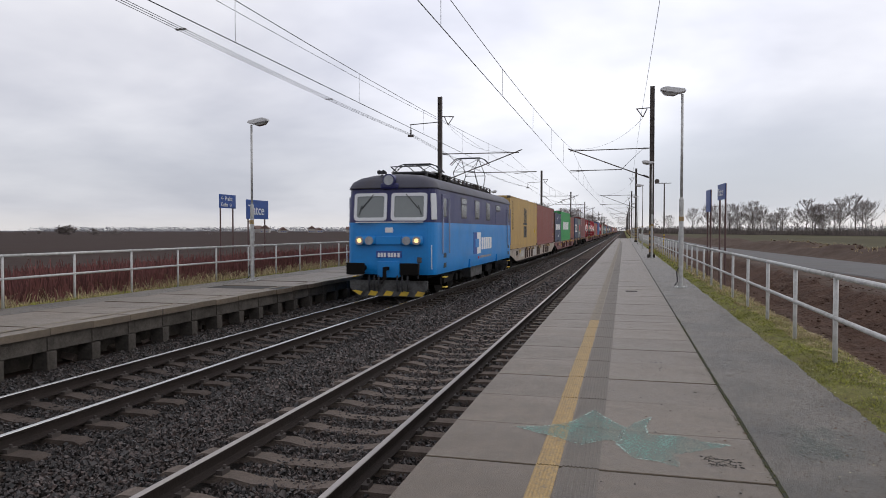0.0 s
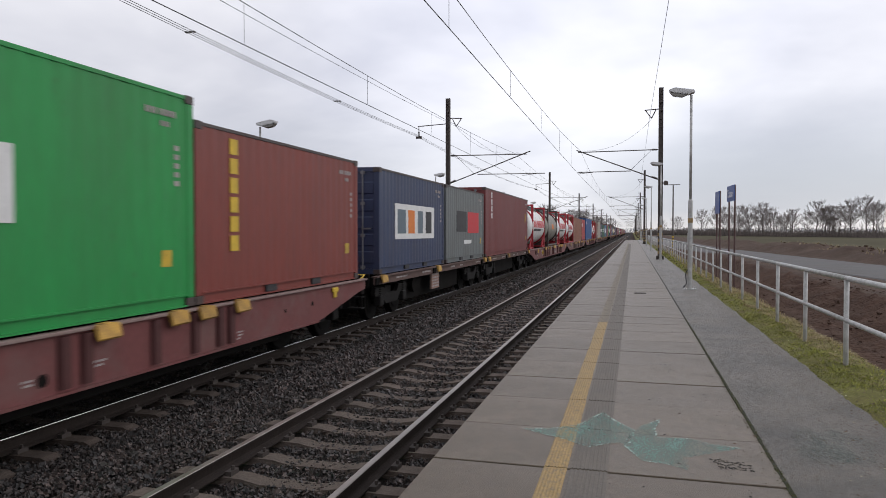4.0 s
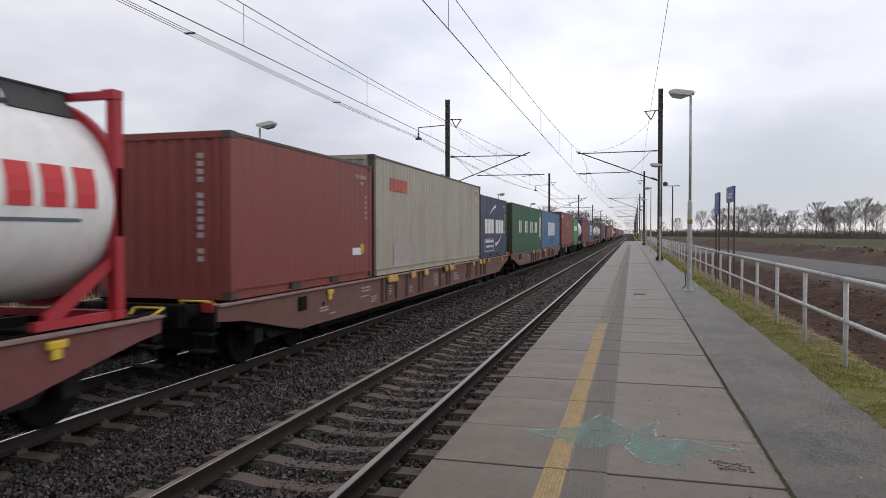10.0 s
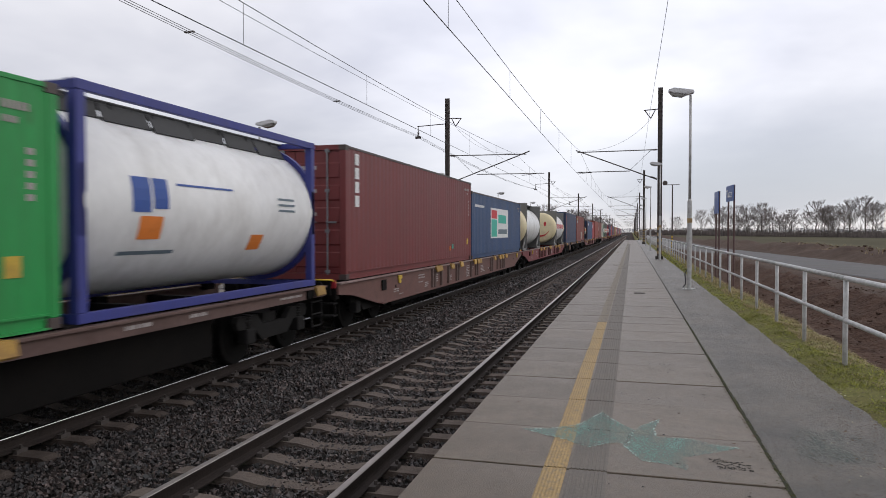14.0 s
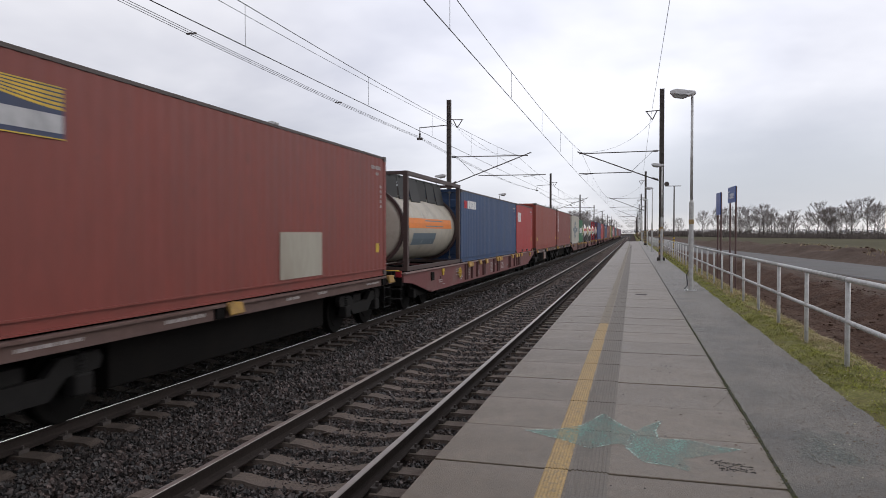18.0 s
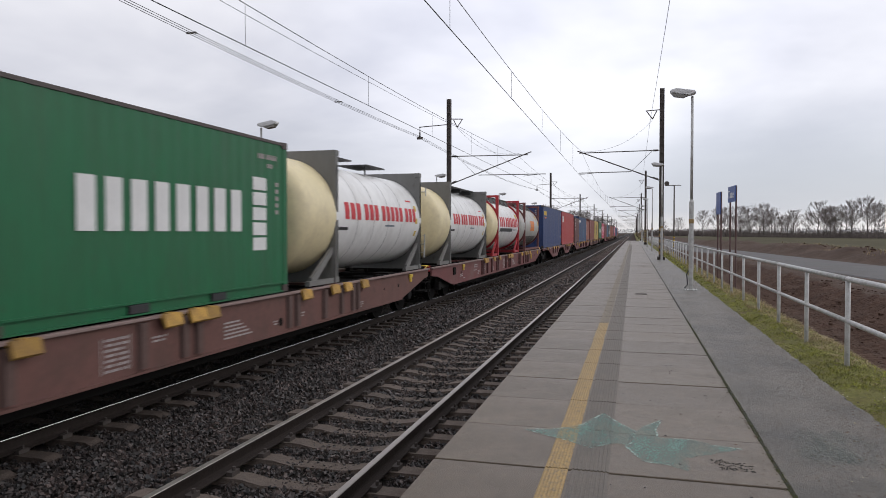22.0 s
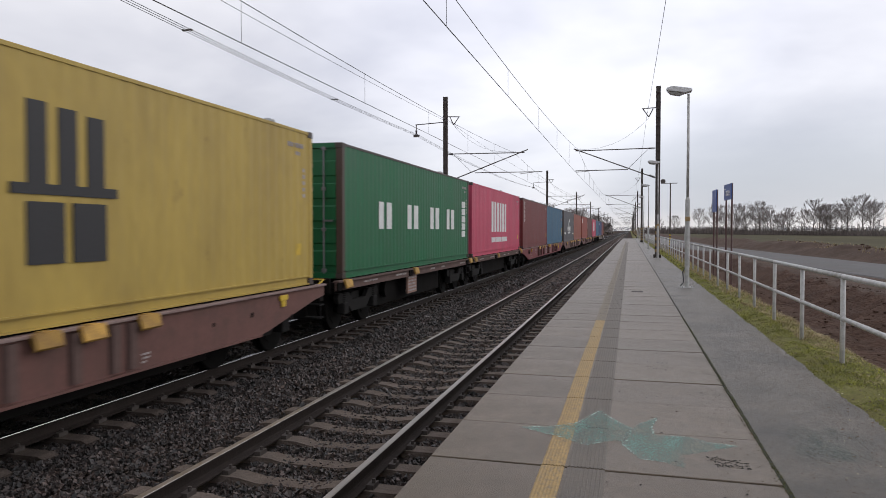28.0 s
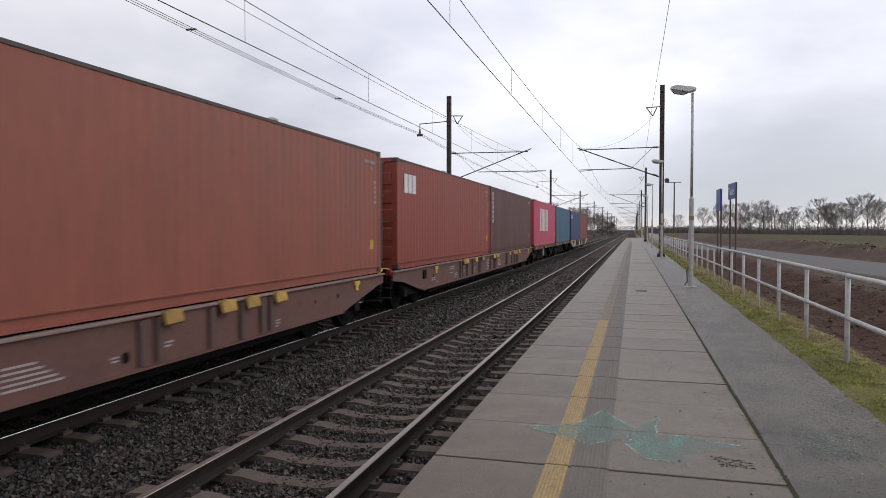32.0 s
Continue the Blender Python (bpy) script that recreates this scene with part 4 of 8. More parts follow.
P["tile"] = paint("paint_tile_red", (0.325, 0.06, 0.038), (0.22, 0.055, 0.04), 0.3)
P["rust_post"] = paint("rusty_frame", (0.092, 0.058, 0.045), (0.06, 0.038, 0.03))
P["casting"] = paint("grimy_corner_steel", (0.075, 0.055, 0.05), (0.04, 0.03, 0.027), 0.6)
P["red"] = paint("paint_red", (0.47, 0.04, 0.04), (0.36, 0.04, 0.035), 0.3)
P["navy"] = paint("paint_navy", (0.034, 0.053, 0.122), (0.045, 0.045, 0.06), streak=0.55)
P["navy2"] = paint("paint_dark_blue", (0.022, 0.05, 0.175), (0.03, 0.045, 0.1))
P["blue"] = paint("paint_blue", (0.012, 0.088, 0.29), (0.015, 0.06, 0.18), 0.25)
P["seablue"] = paint("paint_sea_blue", (0.025, 0.07, 0.18), (0.03, 0.05, 0.10))
P["sky_blue"] = paint("paint_bright_blue", (0.055, 0.18, 0.36), (0.05, 0.10, 0.16), streak=0.55)
P["teal"] = paint("paint_teal_blue", (0.03, 0.135, 0.24), (0.04, 0.08, 0.10), streak=0.6)
P["green"] = paint("paint_bright_green", (0.015, 0.33, 0.07), (0.02, 0.22, 0.06), 0.25)
P["dgreen"] = paint("paint_green", (0.006, 0.108, 0.042), (0.012, 0.08, 0.04))
P["mgreen"] = paint("paint_mid_green", (0.004, 0.148, 0.052), (0.008, 0.11, 0.045))
P["grey"] = paint("paint_grey", (0.16, 0.18, 0.18), (0.12, 0.11, 0.10))
P["beige"] = paint("paint_weathered_beige", (0.45, 0.42, 0.345), (0.25, 0.2, 0.14), 0.5, streak=0.4)
P["cream"] = paint("paint_pale_grey", (0.56, 0.53, 0.46), (0.26, 0.2, 0.15), 0.5, streak=0.3)
P["slate"] = paint("paint_slate_grey", (0.095, 0.096, 0.11), (0.06, 0.06, 0.06))
P["pink"] = paint("paint_magenta_pink", (0.64, 0.075, 0.15), (0.42, 0.05, 0.12), 0.25)
P["white"] = M["white"]
P["black"] = M["black"]
P["yellow"] = M["yellow"]
P["lug"] = material("lug_dirty_yellow", (0.50, 0.29, 0.06), 0.7, vary=0.3, scale=6, dirt=(0.16, 0.09, 0.04), dirt_amt=0.75, dscale=4, per_object=0.35, dlo=0.45, dhi=0.64)
P["bar"] = material("door_bar_grey", (0.19, 0.19, 0.2), 0.6, 0.2, vary=0.3, scale=6)
P["orange_mark"] = material("orange_mark", (0.70, 0.20, 0.03), 0.6, vary=0.15)
P["red_mark"] = material("red_mark", (0.55, 0.03, 0.04), 0.6, vary=0.15)
P["faded_red"] = material("faded_red_mark", (0.46, 0.10, 0.07), 0.7, vary=0.3, scale=6)
P["blue_mark"] = material("blue_mark", (0.03, 0.08, 0.30), 0.6, vary=0.15)
P["grey_mark"] = material("grey_mark", (0.12, 0.16, 0.19), 0.6, vary=0.15)
P["green_mark"] = material("green_mark", (0.04, 0.42, 0.32), 0.6, vary=0.15)
P["pale_mark"] = material("pale_mark", (0.36, 0.32, 0.31), 0.7, vary=0.3, scale=9)
P["tank_white"] = material("tank_white_shell", (0.80, 0.80, 0.785), 0.42, vary=0.07, scale=1.2, dirt=(0.40, 0.38, 0.35), dirt_amt=0.5, dscale=0.9, stretch=(1, 1.0, 0.6))
P["tank_cream"] = material("tank_cream_end", (0.76, 0.66, 0.41), 0.5, vary=0.07, scale=1.2, dirt=(0.45, 0.37, 0.24), dirt_amt=0.5)
P["tank_grey"] = material("tank_grey_shell", (0.25, 0.235, 0.20), 0.55, vary=0.12, scale=1.2, dirt=(0.10, 0.09, 0.08), dirt_amt=0.7)
P["tank_silver"] = material("tank_silver_shell", (0.44, 0.43, 0.40), 0.45, vary=0.1, scale=1.2, dirt=(0.2, 0.18, 0.16), dirt_amt=0.6)
P["tank_tan"] = material("tank_tan_shell", (0.45, 0.41, 0.34), 0.5, vary=0.1, scale=1.2, dirt=(0.2, 0.17, 0.13), dirt_amt=0.6)
P["frame_red"] = paint("frame_red", (0.46, 0.02, 0.035), (0.25, 0.03, 0.03))
P["frame_grey"] = paint("frame_grey", (0.21, 0.21, 0.20), (0.13, 0.12, 0.11))
P["frame_dark"] = paint("frame_dark_brown", (0.075, 0.045, 0.04), (0.06, 0.04, 0.035))
P["frame_blue"] = paint("frame_blue", (0.04, 0.05, 0.27), (0.05, 0.05, 0.15))
P["wagon_red"] = material("wagon_red_brown", (0.158, 0.049, 0.047), 0.7, vary=0.2, scale=1.5, dirt=(0.17, 0.105, 0.095), dirt_amt=0.7, dscale=1.3, bump=0.1)
P["wagon_brown"] = material("wagon_dull_brown", (0.145, 0.068, 0.056), 0.75, vary=0.2, scale=1.5, dirt=(0.085, 0.05, 0.04), dirt_amt=0.7, dscale=1.6, bump=0.1)
P["wagon_pale"] = material("wagon_pale_grey", (0.355, 0.305, 0.25), 0.75, vary=0.18, scale=1.5, dirt=(0.16, 0.09, 0.06), dirt_amt=0.85, dscale=1.9, bump=0.1)
P["wagon_dark"] = material("wagon_dark_brown", (0.115, 0.070, 0.060), 0.8, vary=0.25, scale=1.5, dirt=(0.075, 0.035, 0.028), dirt_amt=0.7, dscale=1.6)
P["bright_red"] = material("wagon_bright_red", (0.175, 0.026, 0.029), 0.55, vary=0.18, scale=1.5, dirt=(0.11, 0.018, 0.02), dirt_amt=0.6, dscale=1.6)
P["flange"] = material("dusty_flange_steel", (0.26, 0.185, 0.17), 0.75, vary=0.25, scale=2.5, dirt=(0.14, 0.075, 0.065), dirt_amt=0.8, dscale=2.5)
P["lug_rust"] = material("lug_rusty_tan", (0.27, 0.16, 0.055), 0.75, vary=0.3, scale=6, dirt=(0.11, 0.06, 0.035), dirt_amt=0.85, dscale=4, per_object=0.3, dlo=0.42, dhi=0.62)
P["plate_grey"] = material("scuffed_grey_panel", (0.42, 0.42, 0.43), 0.7, vary=0.3, scale=3, dirt=(0.12, 0.12, 0.14), dirt_amt=0.8, dscale=2.2, stretch=(1, 1, 0.4))
P["pale_field"] = material("off_white_field", (0.43, 0.42, 0.395), 0.7, vary=0.2, scale=3, dirt=(0.22, 0.15, 0.11), dirt_amt=0.7, dscale=3.5)
P["plate_pale"] = material("weathered_pink_plate", (0.30, 0.18, 0.14), 0.75, vary=0.2, scale=3, dirt=(0.14, 0.09, 0.07), dirt_amt=0.7, dscale=4)
# Running gear is near-black: shade under the wagons is put into its colour.
P["bogie"] = material("bogie_shade_tone", (0.011, 0.010, 0.0093), 0.85, vary=0.35, scale=4, dirt=(0.008, 0.007, 0.0065), dirt_amt=0.8, dscale=3, spec=0.25)
# Wagon red at about half tone: recess shade painted onto the posts.
P["wagon_shade"] = material("wagon_red_recess_tone", (0.075, 0.022, 0.021), 0.75, vary=0.2, scale=1.5, dirt=(0.07, 0.035, 0.03), dirt_amt=0.7)
# grime, darkened further to carry the underside's shade
P["under"] = material("underframe_shade_and_grime", (0.008, 0.007, 0.0065), 0.9, vary=0.3, scale=3, dirt=(0.015, 0.012, 0.010), dirt_amt=0.6, spec=0.12)
P["wheel"] = material("wheel_shade_tone", (0.005, 0.0045, 0.004), 0.85, 0.0, vary=0.3, spec=0.12)
P["seam"] = material("seam_band_grey", (0.42, 0.42, 0.41), 0.6, vary=0.2, scale=3)
P["grime"] = material("dark_cladding_grime", (0.11, 0.10, 0.09), 0.7, vary=0.3, scale=2, dirt=(0.06, 0.055, 0.05), dirt_amt=0.7)
P["tarnish"] = material("walkway_grating", (0.055, 0.055, 0.055), 0.7, 0.3)

TRAIN_X = FAR_X
TIMES = (0, 0.25, 0.5, 0.75, 1, 2, 3, 6, 9, 12, 15, 18, 21, 24, 27, 30, 32)
MOVERS = []
DECK = 1.165


def mover(name, s, z, label, category, group):
    """A thing that rides on the far track; s: its front's place on the line at the start."""
    ob = thing(name, pose(TRAIN_X, s, RAIL_Z + z), label, category, group)
    MOVERS.append((ob, s, RAIL_Z + z))
    return ob


# ---- bogies and running gear ----
def wheel_shape(bm):
    for s in (-1, 1):
        bm_tube(bm, (s * 0.69, 0, 0.46), (s * 0.82, 0, 0.46), 0.46, seg=24)
        bm_tube(bm, (s * 0.66, 0, 0.46), (s * 0.69, 0, 0.46), 0.49, seg=24)
        bm_tube(bm, (s * 0.82, 0, 0.46), (s * 0.835, 0, 0.46), 0.33, seg=20)
        bm_tube(bm, (s * 0.835, 0, 0.46), (s * 1.0, 0, 0.46), 0.09, seg=10)
    bm_tube(bm, (-0.66, 0, 0.46), (0.66, 0, 0.46), 0.085, seg=10)


def bogie_frame_shape(bm):
    for s in (-1, 1):
        pts = [(-1.25, 0.72), (-1.2, 0.82), (-0.6, 0.80), (-0.4, 0.62), (0.4, 0.62), (0.6, 0.80), (1.2, 0.82), (1.25, 0.72), (1.2, 0.6), (0.7, 0.58), (0.45, 0.36), (-0.45, 0.36), (-0.7, 0.58), (-1.2, 0.6)]
        a, b = sorted((s * 0.95, s * 1.06))
        bm_prism(bm, pts, "x", a, b)
        for e in (-0.9, 0.9):
            a, b = sorted((s * 0.93, s * 1.13))
            bm_box(bm, a, b, e - 0.14, e + 0.14, 0.34, 0.6, 0.03)
    bm_box(bm, -0.95, 0.95, -0.22, 0.22, 0.5, 0.78)
    # block added between the wheels to stop light and view from the far side
    bm_box(bm, -0.6, 0.6, -1.35, 1.35, 0.24, 0.72, 0.04)


def spring_shape(bm):
    for k in range(5):
        bm_tube(bm, (0, 0, k * 0.05), (0, 0, k * 0.05 + 0.03), 0.075, seg=10)


def add_bogie(parent, y):
    bg = put("bogie", shared("bogie_frame", bogie_frame_shape, P["bogie"]), parent, pose(0, y, 0), label="grimy four-wheel bogie, near-black with the shade below wagons")
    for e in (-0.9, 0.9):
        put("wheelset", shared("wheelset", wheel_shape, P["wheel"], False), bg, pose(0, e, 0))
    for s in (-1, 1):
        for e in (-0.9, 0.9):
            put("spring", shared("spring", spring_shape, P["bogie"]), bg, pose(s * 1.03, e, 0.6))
    return bg


def buffer_shape(bm):
    bm_tube(bm, (0, 0, 0), (0, -0.32, 0), 0.11, seg=14)
    bm_tube(bm, (0, -0.32, 0), (0, -0.56, 0), 0.08, seg=14)
    bm_box(bm, -0.24, 0.24, -0.62, -0.56, -0.17, 0.17, 0.02)


def hook_shape(bm):
    bm_box(bm, -0.04, 0.04, -0.35, 0.0, -0.05, 0.06)
    bm_box(bm, -0.05, 0.05, -0.42, -0.3, -0.35, 0.06, 0.015)
    bm_tube(bm, (0, -0.38, -0.3), (0, -0.62, -0.42), 0.03, seg=8)


def add_ends(parent, length):
    for y, turn in ((0, 0), (length, 180)):
        for s in (-1, 1):
            put("buffer", shared("buffer", buffer_shape, P["under"]), parent, pose(s * 0.875, y, 1.03, 0, 0, turn))
        put("coupling", shared("hook", hook_shape, P["under"]), parent, pose(0, y, 1.0, 0, 0, turn))


def lug_shape(bm):
    bm_prism(bm, [(0, 0.012), (0.05, 0.004), (0.085, -0.15), (0.06, -0.175), (0.0, -0.035)], "y", -0.18, 0.18)
    bm_box(bm, -0.06, 0.03, -0.08, 0.08, -0.01, 0.02, 0.006)


def handwheel_shape(bm):
    m = pose(0, 0, 0, 0, 90, 0)
    segs = 18
    for i in range(segs):
        a, b = 2 * math.pi * i / segs, 2 * math.pi * (i + 1) / segs
        bm_tube(bm, (0, 0.2 * math.cos(a), 0.2 * math.sin(a)), (0, 0.2 * math.cos(b), 0.2 * math.sin(b)), 0.022, seg=6)
    for a in (0, 1.05, 2.09):
        bm_tube(bm, (0, 0.2 * math.cos(a), 0.2 * math.sin(a)), (0, -0.2 * math.cos(a), -0.2 * math.sin(a)), 0.014, seg=5)
    bm_tube(bm, (-0.1, 0, 0), (0.02, 0, 0), 0.03, seg=8)


def side_marks(bm, x, y, z, rows, w, h):
    """Small lines of white stencilled figures, as plain bars."""
    for r in range(rows):
        a, k = y + 0.02 * (r % 2), r
        while a < y + w - 0.05 * (r % 3):
            b = min(a + (0.05, 0.13, 0.08, 0.16)[k % 4], y + w)
            bm_box(bm, x, x + 0.004, a, b, z - r * h, z - r * h + h * 0.5)
            a, k = b + (0.02, 0.035)[k % 2], k + 1


def add_seats(wg, ln, n):
    """Spigot blocks that the containers stand on."""
    for i in range(n):
        for s in (-1, 1):
            put("container_seat", shared("container_seat", lambda bm: bm_box(bm, -0.09, 0.09, -0.12, 0.12, 1.05, DECK), P["under"]), wg, pose(s * 1.12, 0.5 + (ln - 1.0) * i / (n - 1), 0))


def wagon_long(s0, s1, mat, label, seed, rear_wheel=False):
    """Long flat wagon: deep side beams with posts, folding lugs, bogies behind the beams' ends."""
    ln = s1 - s0
    wg = mover("container_wagon", s0, 0, label, "wagon", "container wagons")
    rs = random.Random(seed)
    dark = P["rust_post"] if mat is P["wagon_pale"] else P["wagon_dark"] if mat is P["wagon_brown"] else P["wagon_shade"]
    for s in (-1, 1):
        pts = [(0.0, 1.11), (ln, 1.11), (ln, 0.90), (ln - 0.45, 0.84), (ln - 2.25, 0.48), (ln - 2.5, 0.45), (2.6, 0.45), (2.35, 0.48), (0.8, 0.80), (0.0, 0.88)]
        a, b = sorted((s * 1.20, s * 1.24))
        bm = new_bm()
        bm_prism(bm, pts, "x", a, b)
        sb = part("side_beam", bm, mat, wg)
        bm = new_bm()
        a, b = sorted((s * 1.16, s * 1.30))
        bm_box(bm, a, b, 0.0, ln, 1.098, 1.135, 0.006)
        part("top_flange", bm, mat if mat is P["wagon_pale"] else P["flange"], wg, "dusty pale top flange")
        bm = new_bm()
        a, b = sorted((s * 1.16, s * 1.27))
        bm_box(bm, a, b, 2.6, ln - 2.5, 0.425, 0.46)
        part("bottom_flange", bm, P["rust_post"] if mat is P["wagon_pale"] else mat, wg)
        # posts in pairs and singly under the lugs, none towards the ends
        k = ln / 25.5
        pale = mat is P["wagon_pale"]

        # raised posts whose dark colour stands for shaded recesses in the beam
        def post_shape(bm):
            bm_prism(bm, [(0.0, -0.085), (0.06, -0.06), (0.06, 0.06), (0.0, 0.085)], "z", 0.50, 1.072)
        for y in (7.15, 7.42, 8.2, 9.12, 10.28, 10.55, 12.55, 13.42, 13.75, 16.5, 16.83, 18.03, 18.88, 19.5, 19.8):
            put("post", shared("beam_post", post_shape, dark), wg, pose(s * 1.242, (y - 0.9 if pale and y < 12 else y) * k, 0, 0, 0, 0 if s > 0 else 180), dark, "dark raised post, shade of a beam recess in its colour")
        for y in (7.5, 7.88, 9.4, 10.68, 13.02, 13.6, 13.97, 17.05, 18.4, 19.05, 20.02):
            put("lug", shared("lug", lug_shape, P["lug"]), wg, pose(s * 1.30, (y - 0.9 if pale and y < 12 else y) * k + rs.uniform(-0.04, 0.04), 1.135 + rs.uniform(-0.01, 0), 0, 0, 0 if s > 0 else 180), P["lug_rust"] if pale else P["lug"], "rusty tan folding container lug" if pale else "yellow folding container lug")
        if s > 0:
            bm = new_bm()
            x = 1.243
            for y, z, rows, w, h in ((5.75, 0.93, 2, 0.62, 0.075), (5.72, 0.74, 1, 0.5, 0.05), (6.4, 0.68, 3, 0.36, 0.055), (7.66, 0.84, 4, 0.22, 0.065), (9.28, 0.72, 4, 0.34, 0.05), (3.55, 0.70, 2, 0.4, 0.06),
                                     (11.9, 0.92, 7, 0.40, 0.062), (15.95, 0.66, 2, 0.14, 0.045), (16.95, 0.70, 2, 0.2, 0.05), (12.75, 0.84, 2, 0.3, 0.05), (20.0, 0.62, 3, 0.16, 0.05), (4.0, 0.55, 1, 0.3, 0.05)):
                side_marks(bm, x, y * k, z, rows, w, h)
            # load table: rows of growing length beside upright rules
            for r in range(5):
                bm_box(bm, x, x + 0.004, 14.42 * k, 14.42 * k + 0.44 + 0.09 * r, 0.815 - 0.058 * r, 0.84 - 0.058 * r)
            for y in (11.84, 12.34):
                bm_box(bm, x, x + 0.004, y * k, y * k + 0.012, 0.53, 0.97)
            tagged(part("stencil_marking", bm, P["pale_mark"], wg, "pale stencilled figures and load table"), kind="stuff")
            for y, z, w in ((3.72, 0.79, 0.10), (16.22, 0.64, 0.15), (22.7, 0.82, 0.09), (24.1, 0.62, 0.11), (21.6, 0.80, 0.07)):
                bm = new_bm()
                bm_tube(bm, (1.2405, y * k, z), (1.2445, y * k, z), w * 0.5, seg=12)
                part("drain_hole", bm, P["under"], wg, "dark round hole in the beam")
            if pale:
                for y0, y1, z0, z1 in ((10.3, 12.15, 0.50, 1.04), (13.35, 14.15, 0.50, 1.05), (4.2, 6.0, 0.62, 0.98)):
                    bm = new_bm()
                    bm_box(bm, 1.238, 1.2415, y0 * k, y1 * k, z0, z1)
                    part("repainted_field", bm, P["pale_field"], wg, "fresh off-white repainted field")
            elif mat is not P["wagon_brown"]:
                put("handwheel", shared("handwheel", handwheel_shape, M["yellow"]), wg, pose(1.31, (20.67 if rear_wheel else 6.1) * k, 0.82) @ Matrix.Scale(0.8, 4), label="yellow brake handwheel")
            for y in (4.0 * k,) if pale else (4.0 * k, ln - 1.75):
                bm = new_bm()
                bm_box(bm, 1.243, 1.29, y - 0.14, y + 0.14, 0.96, 1.06, 0.02)
                bm_box(bm, 1.243, 1.28, y - 0.07, y + 0.07, 0.85, 0.98, 0.01)
                part("brake_lever", bm, M["yellow"], wg, "yellow brake lever plate")
            bm = new_bm()
            bm_box(bm, 1.244, 1.28, 2.6, 2.9, 0.76, 1.02, 0.01)
            part("plate_holder", bm, P["under"], wg, "dark plate holder")
            bm = new_bm()
            bm_box(bm, 1.0, 1.2, -0.075, -0.03, 1.02, 1.2, 0.01)
            part("tail_plate", bm, P["frame_red"], wg, "small red end marker plate")
    for y in (0.04, ln * 0.25, ln * 0.5, ln * 0.75, ln - 0.04):
        bm = new_bm()
        bm_box(bm, -1.2, 1.2, y - 0.09, y + 0.09, 0.78, 1.12)
        # end beams near-black: shade of the gap between wagons as their colour
        part("cross_beam", bm, P["under"] if y < 0.1 or y > ln - 0.1 else mat, wg)
    bm = new_bm()
    bm_box(bm, -0.28, 0.28, 0.1, ln - 0.1, 0.62, 1.02)
    for x in (-0.78, 0.78):
        bm_box(bm, x - 0.05, x + 0.05, 0.2, ln - 0.2, 0.80, 1.09)
    for k in range(int(ln / 1.6)):
        bm_box(bm, -1.2, 1.2, 0.8 + 1.6 * k, 0.9 + 1.6 * k, 0.95, 1.08)
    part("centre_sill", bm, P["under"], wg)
    # added dark block that closes the space below the floor to light
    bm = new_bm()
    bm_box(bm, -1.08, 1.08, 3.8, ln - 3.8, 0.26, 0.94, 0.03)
    part("underfloor_light_block", bm, P["under"], wg, "near-black block added under the floor to stop light")
    for y in (2.3, ln - 2.3):
        add_bogie(wg, y)
    for y, e in ((0.0, -1), (ln, 1)):
        bm = new_bm()
        for a, b in (((1.16, y - e * 0.1, 1.12), (1.16, y + e * 0.16, 1.2)), ((1.16, y + e * 0.16, 1.2), (0.7, y + e * 0.16, 1.2)), ((0.7, y + e * 0.16, 1.2), (0.7, y, 1.05))):
            bm_tube(bm, a, b, 0.018, seg=6)
        part("end_handrail", bm, M["yellow"], wg, "yellow bent handrail at the wagon end", True)
        bm = new_bm()
        for z in (0.42, 0.68):
            bm_box(bm, 0.82, 1.18, y + e * 0.02 - 0.1, y + e * 0.02 + 0.1, z, z + 0.03)
        for x in (0.84, 1.16):
            bm_tube(bm, (x, y, 0.42), (x, y, 0.95), 0.014, seg=6)
        part("end_step", bm, P["bogie"], wg, "dark shunter's step")
    add_ends(wg, ln)
    add_seats(wg, ln, 8)
    return wg


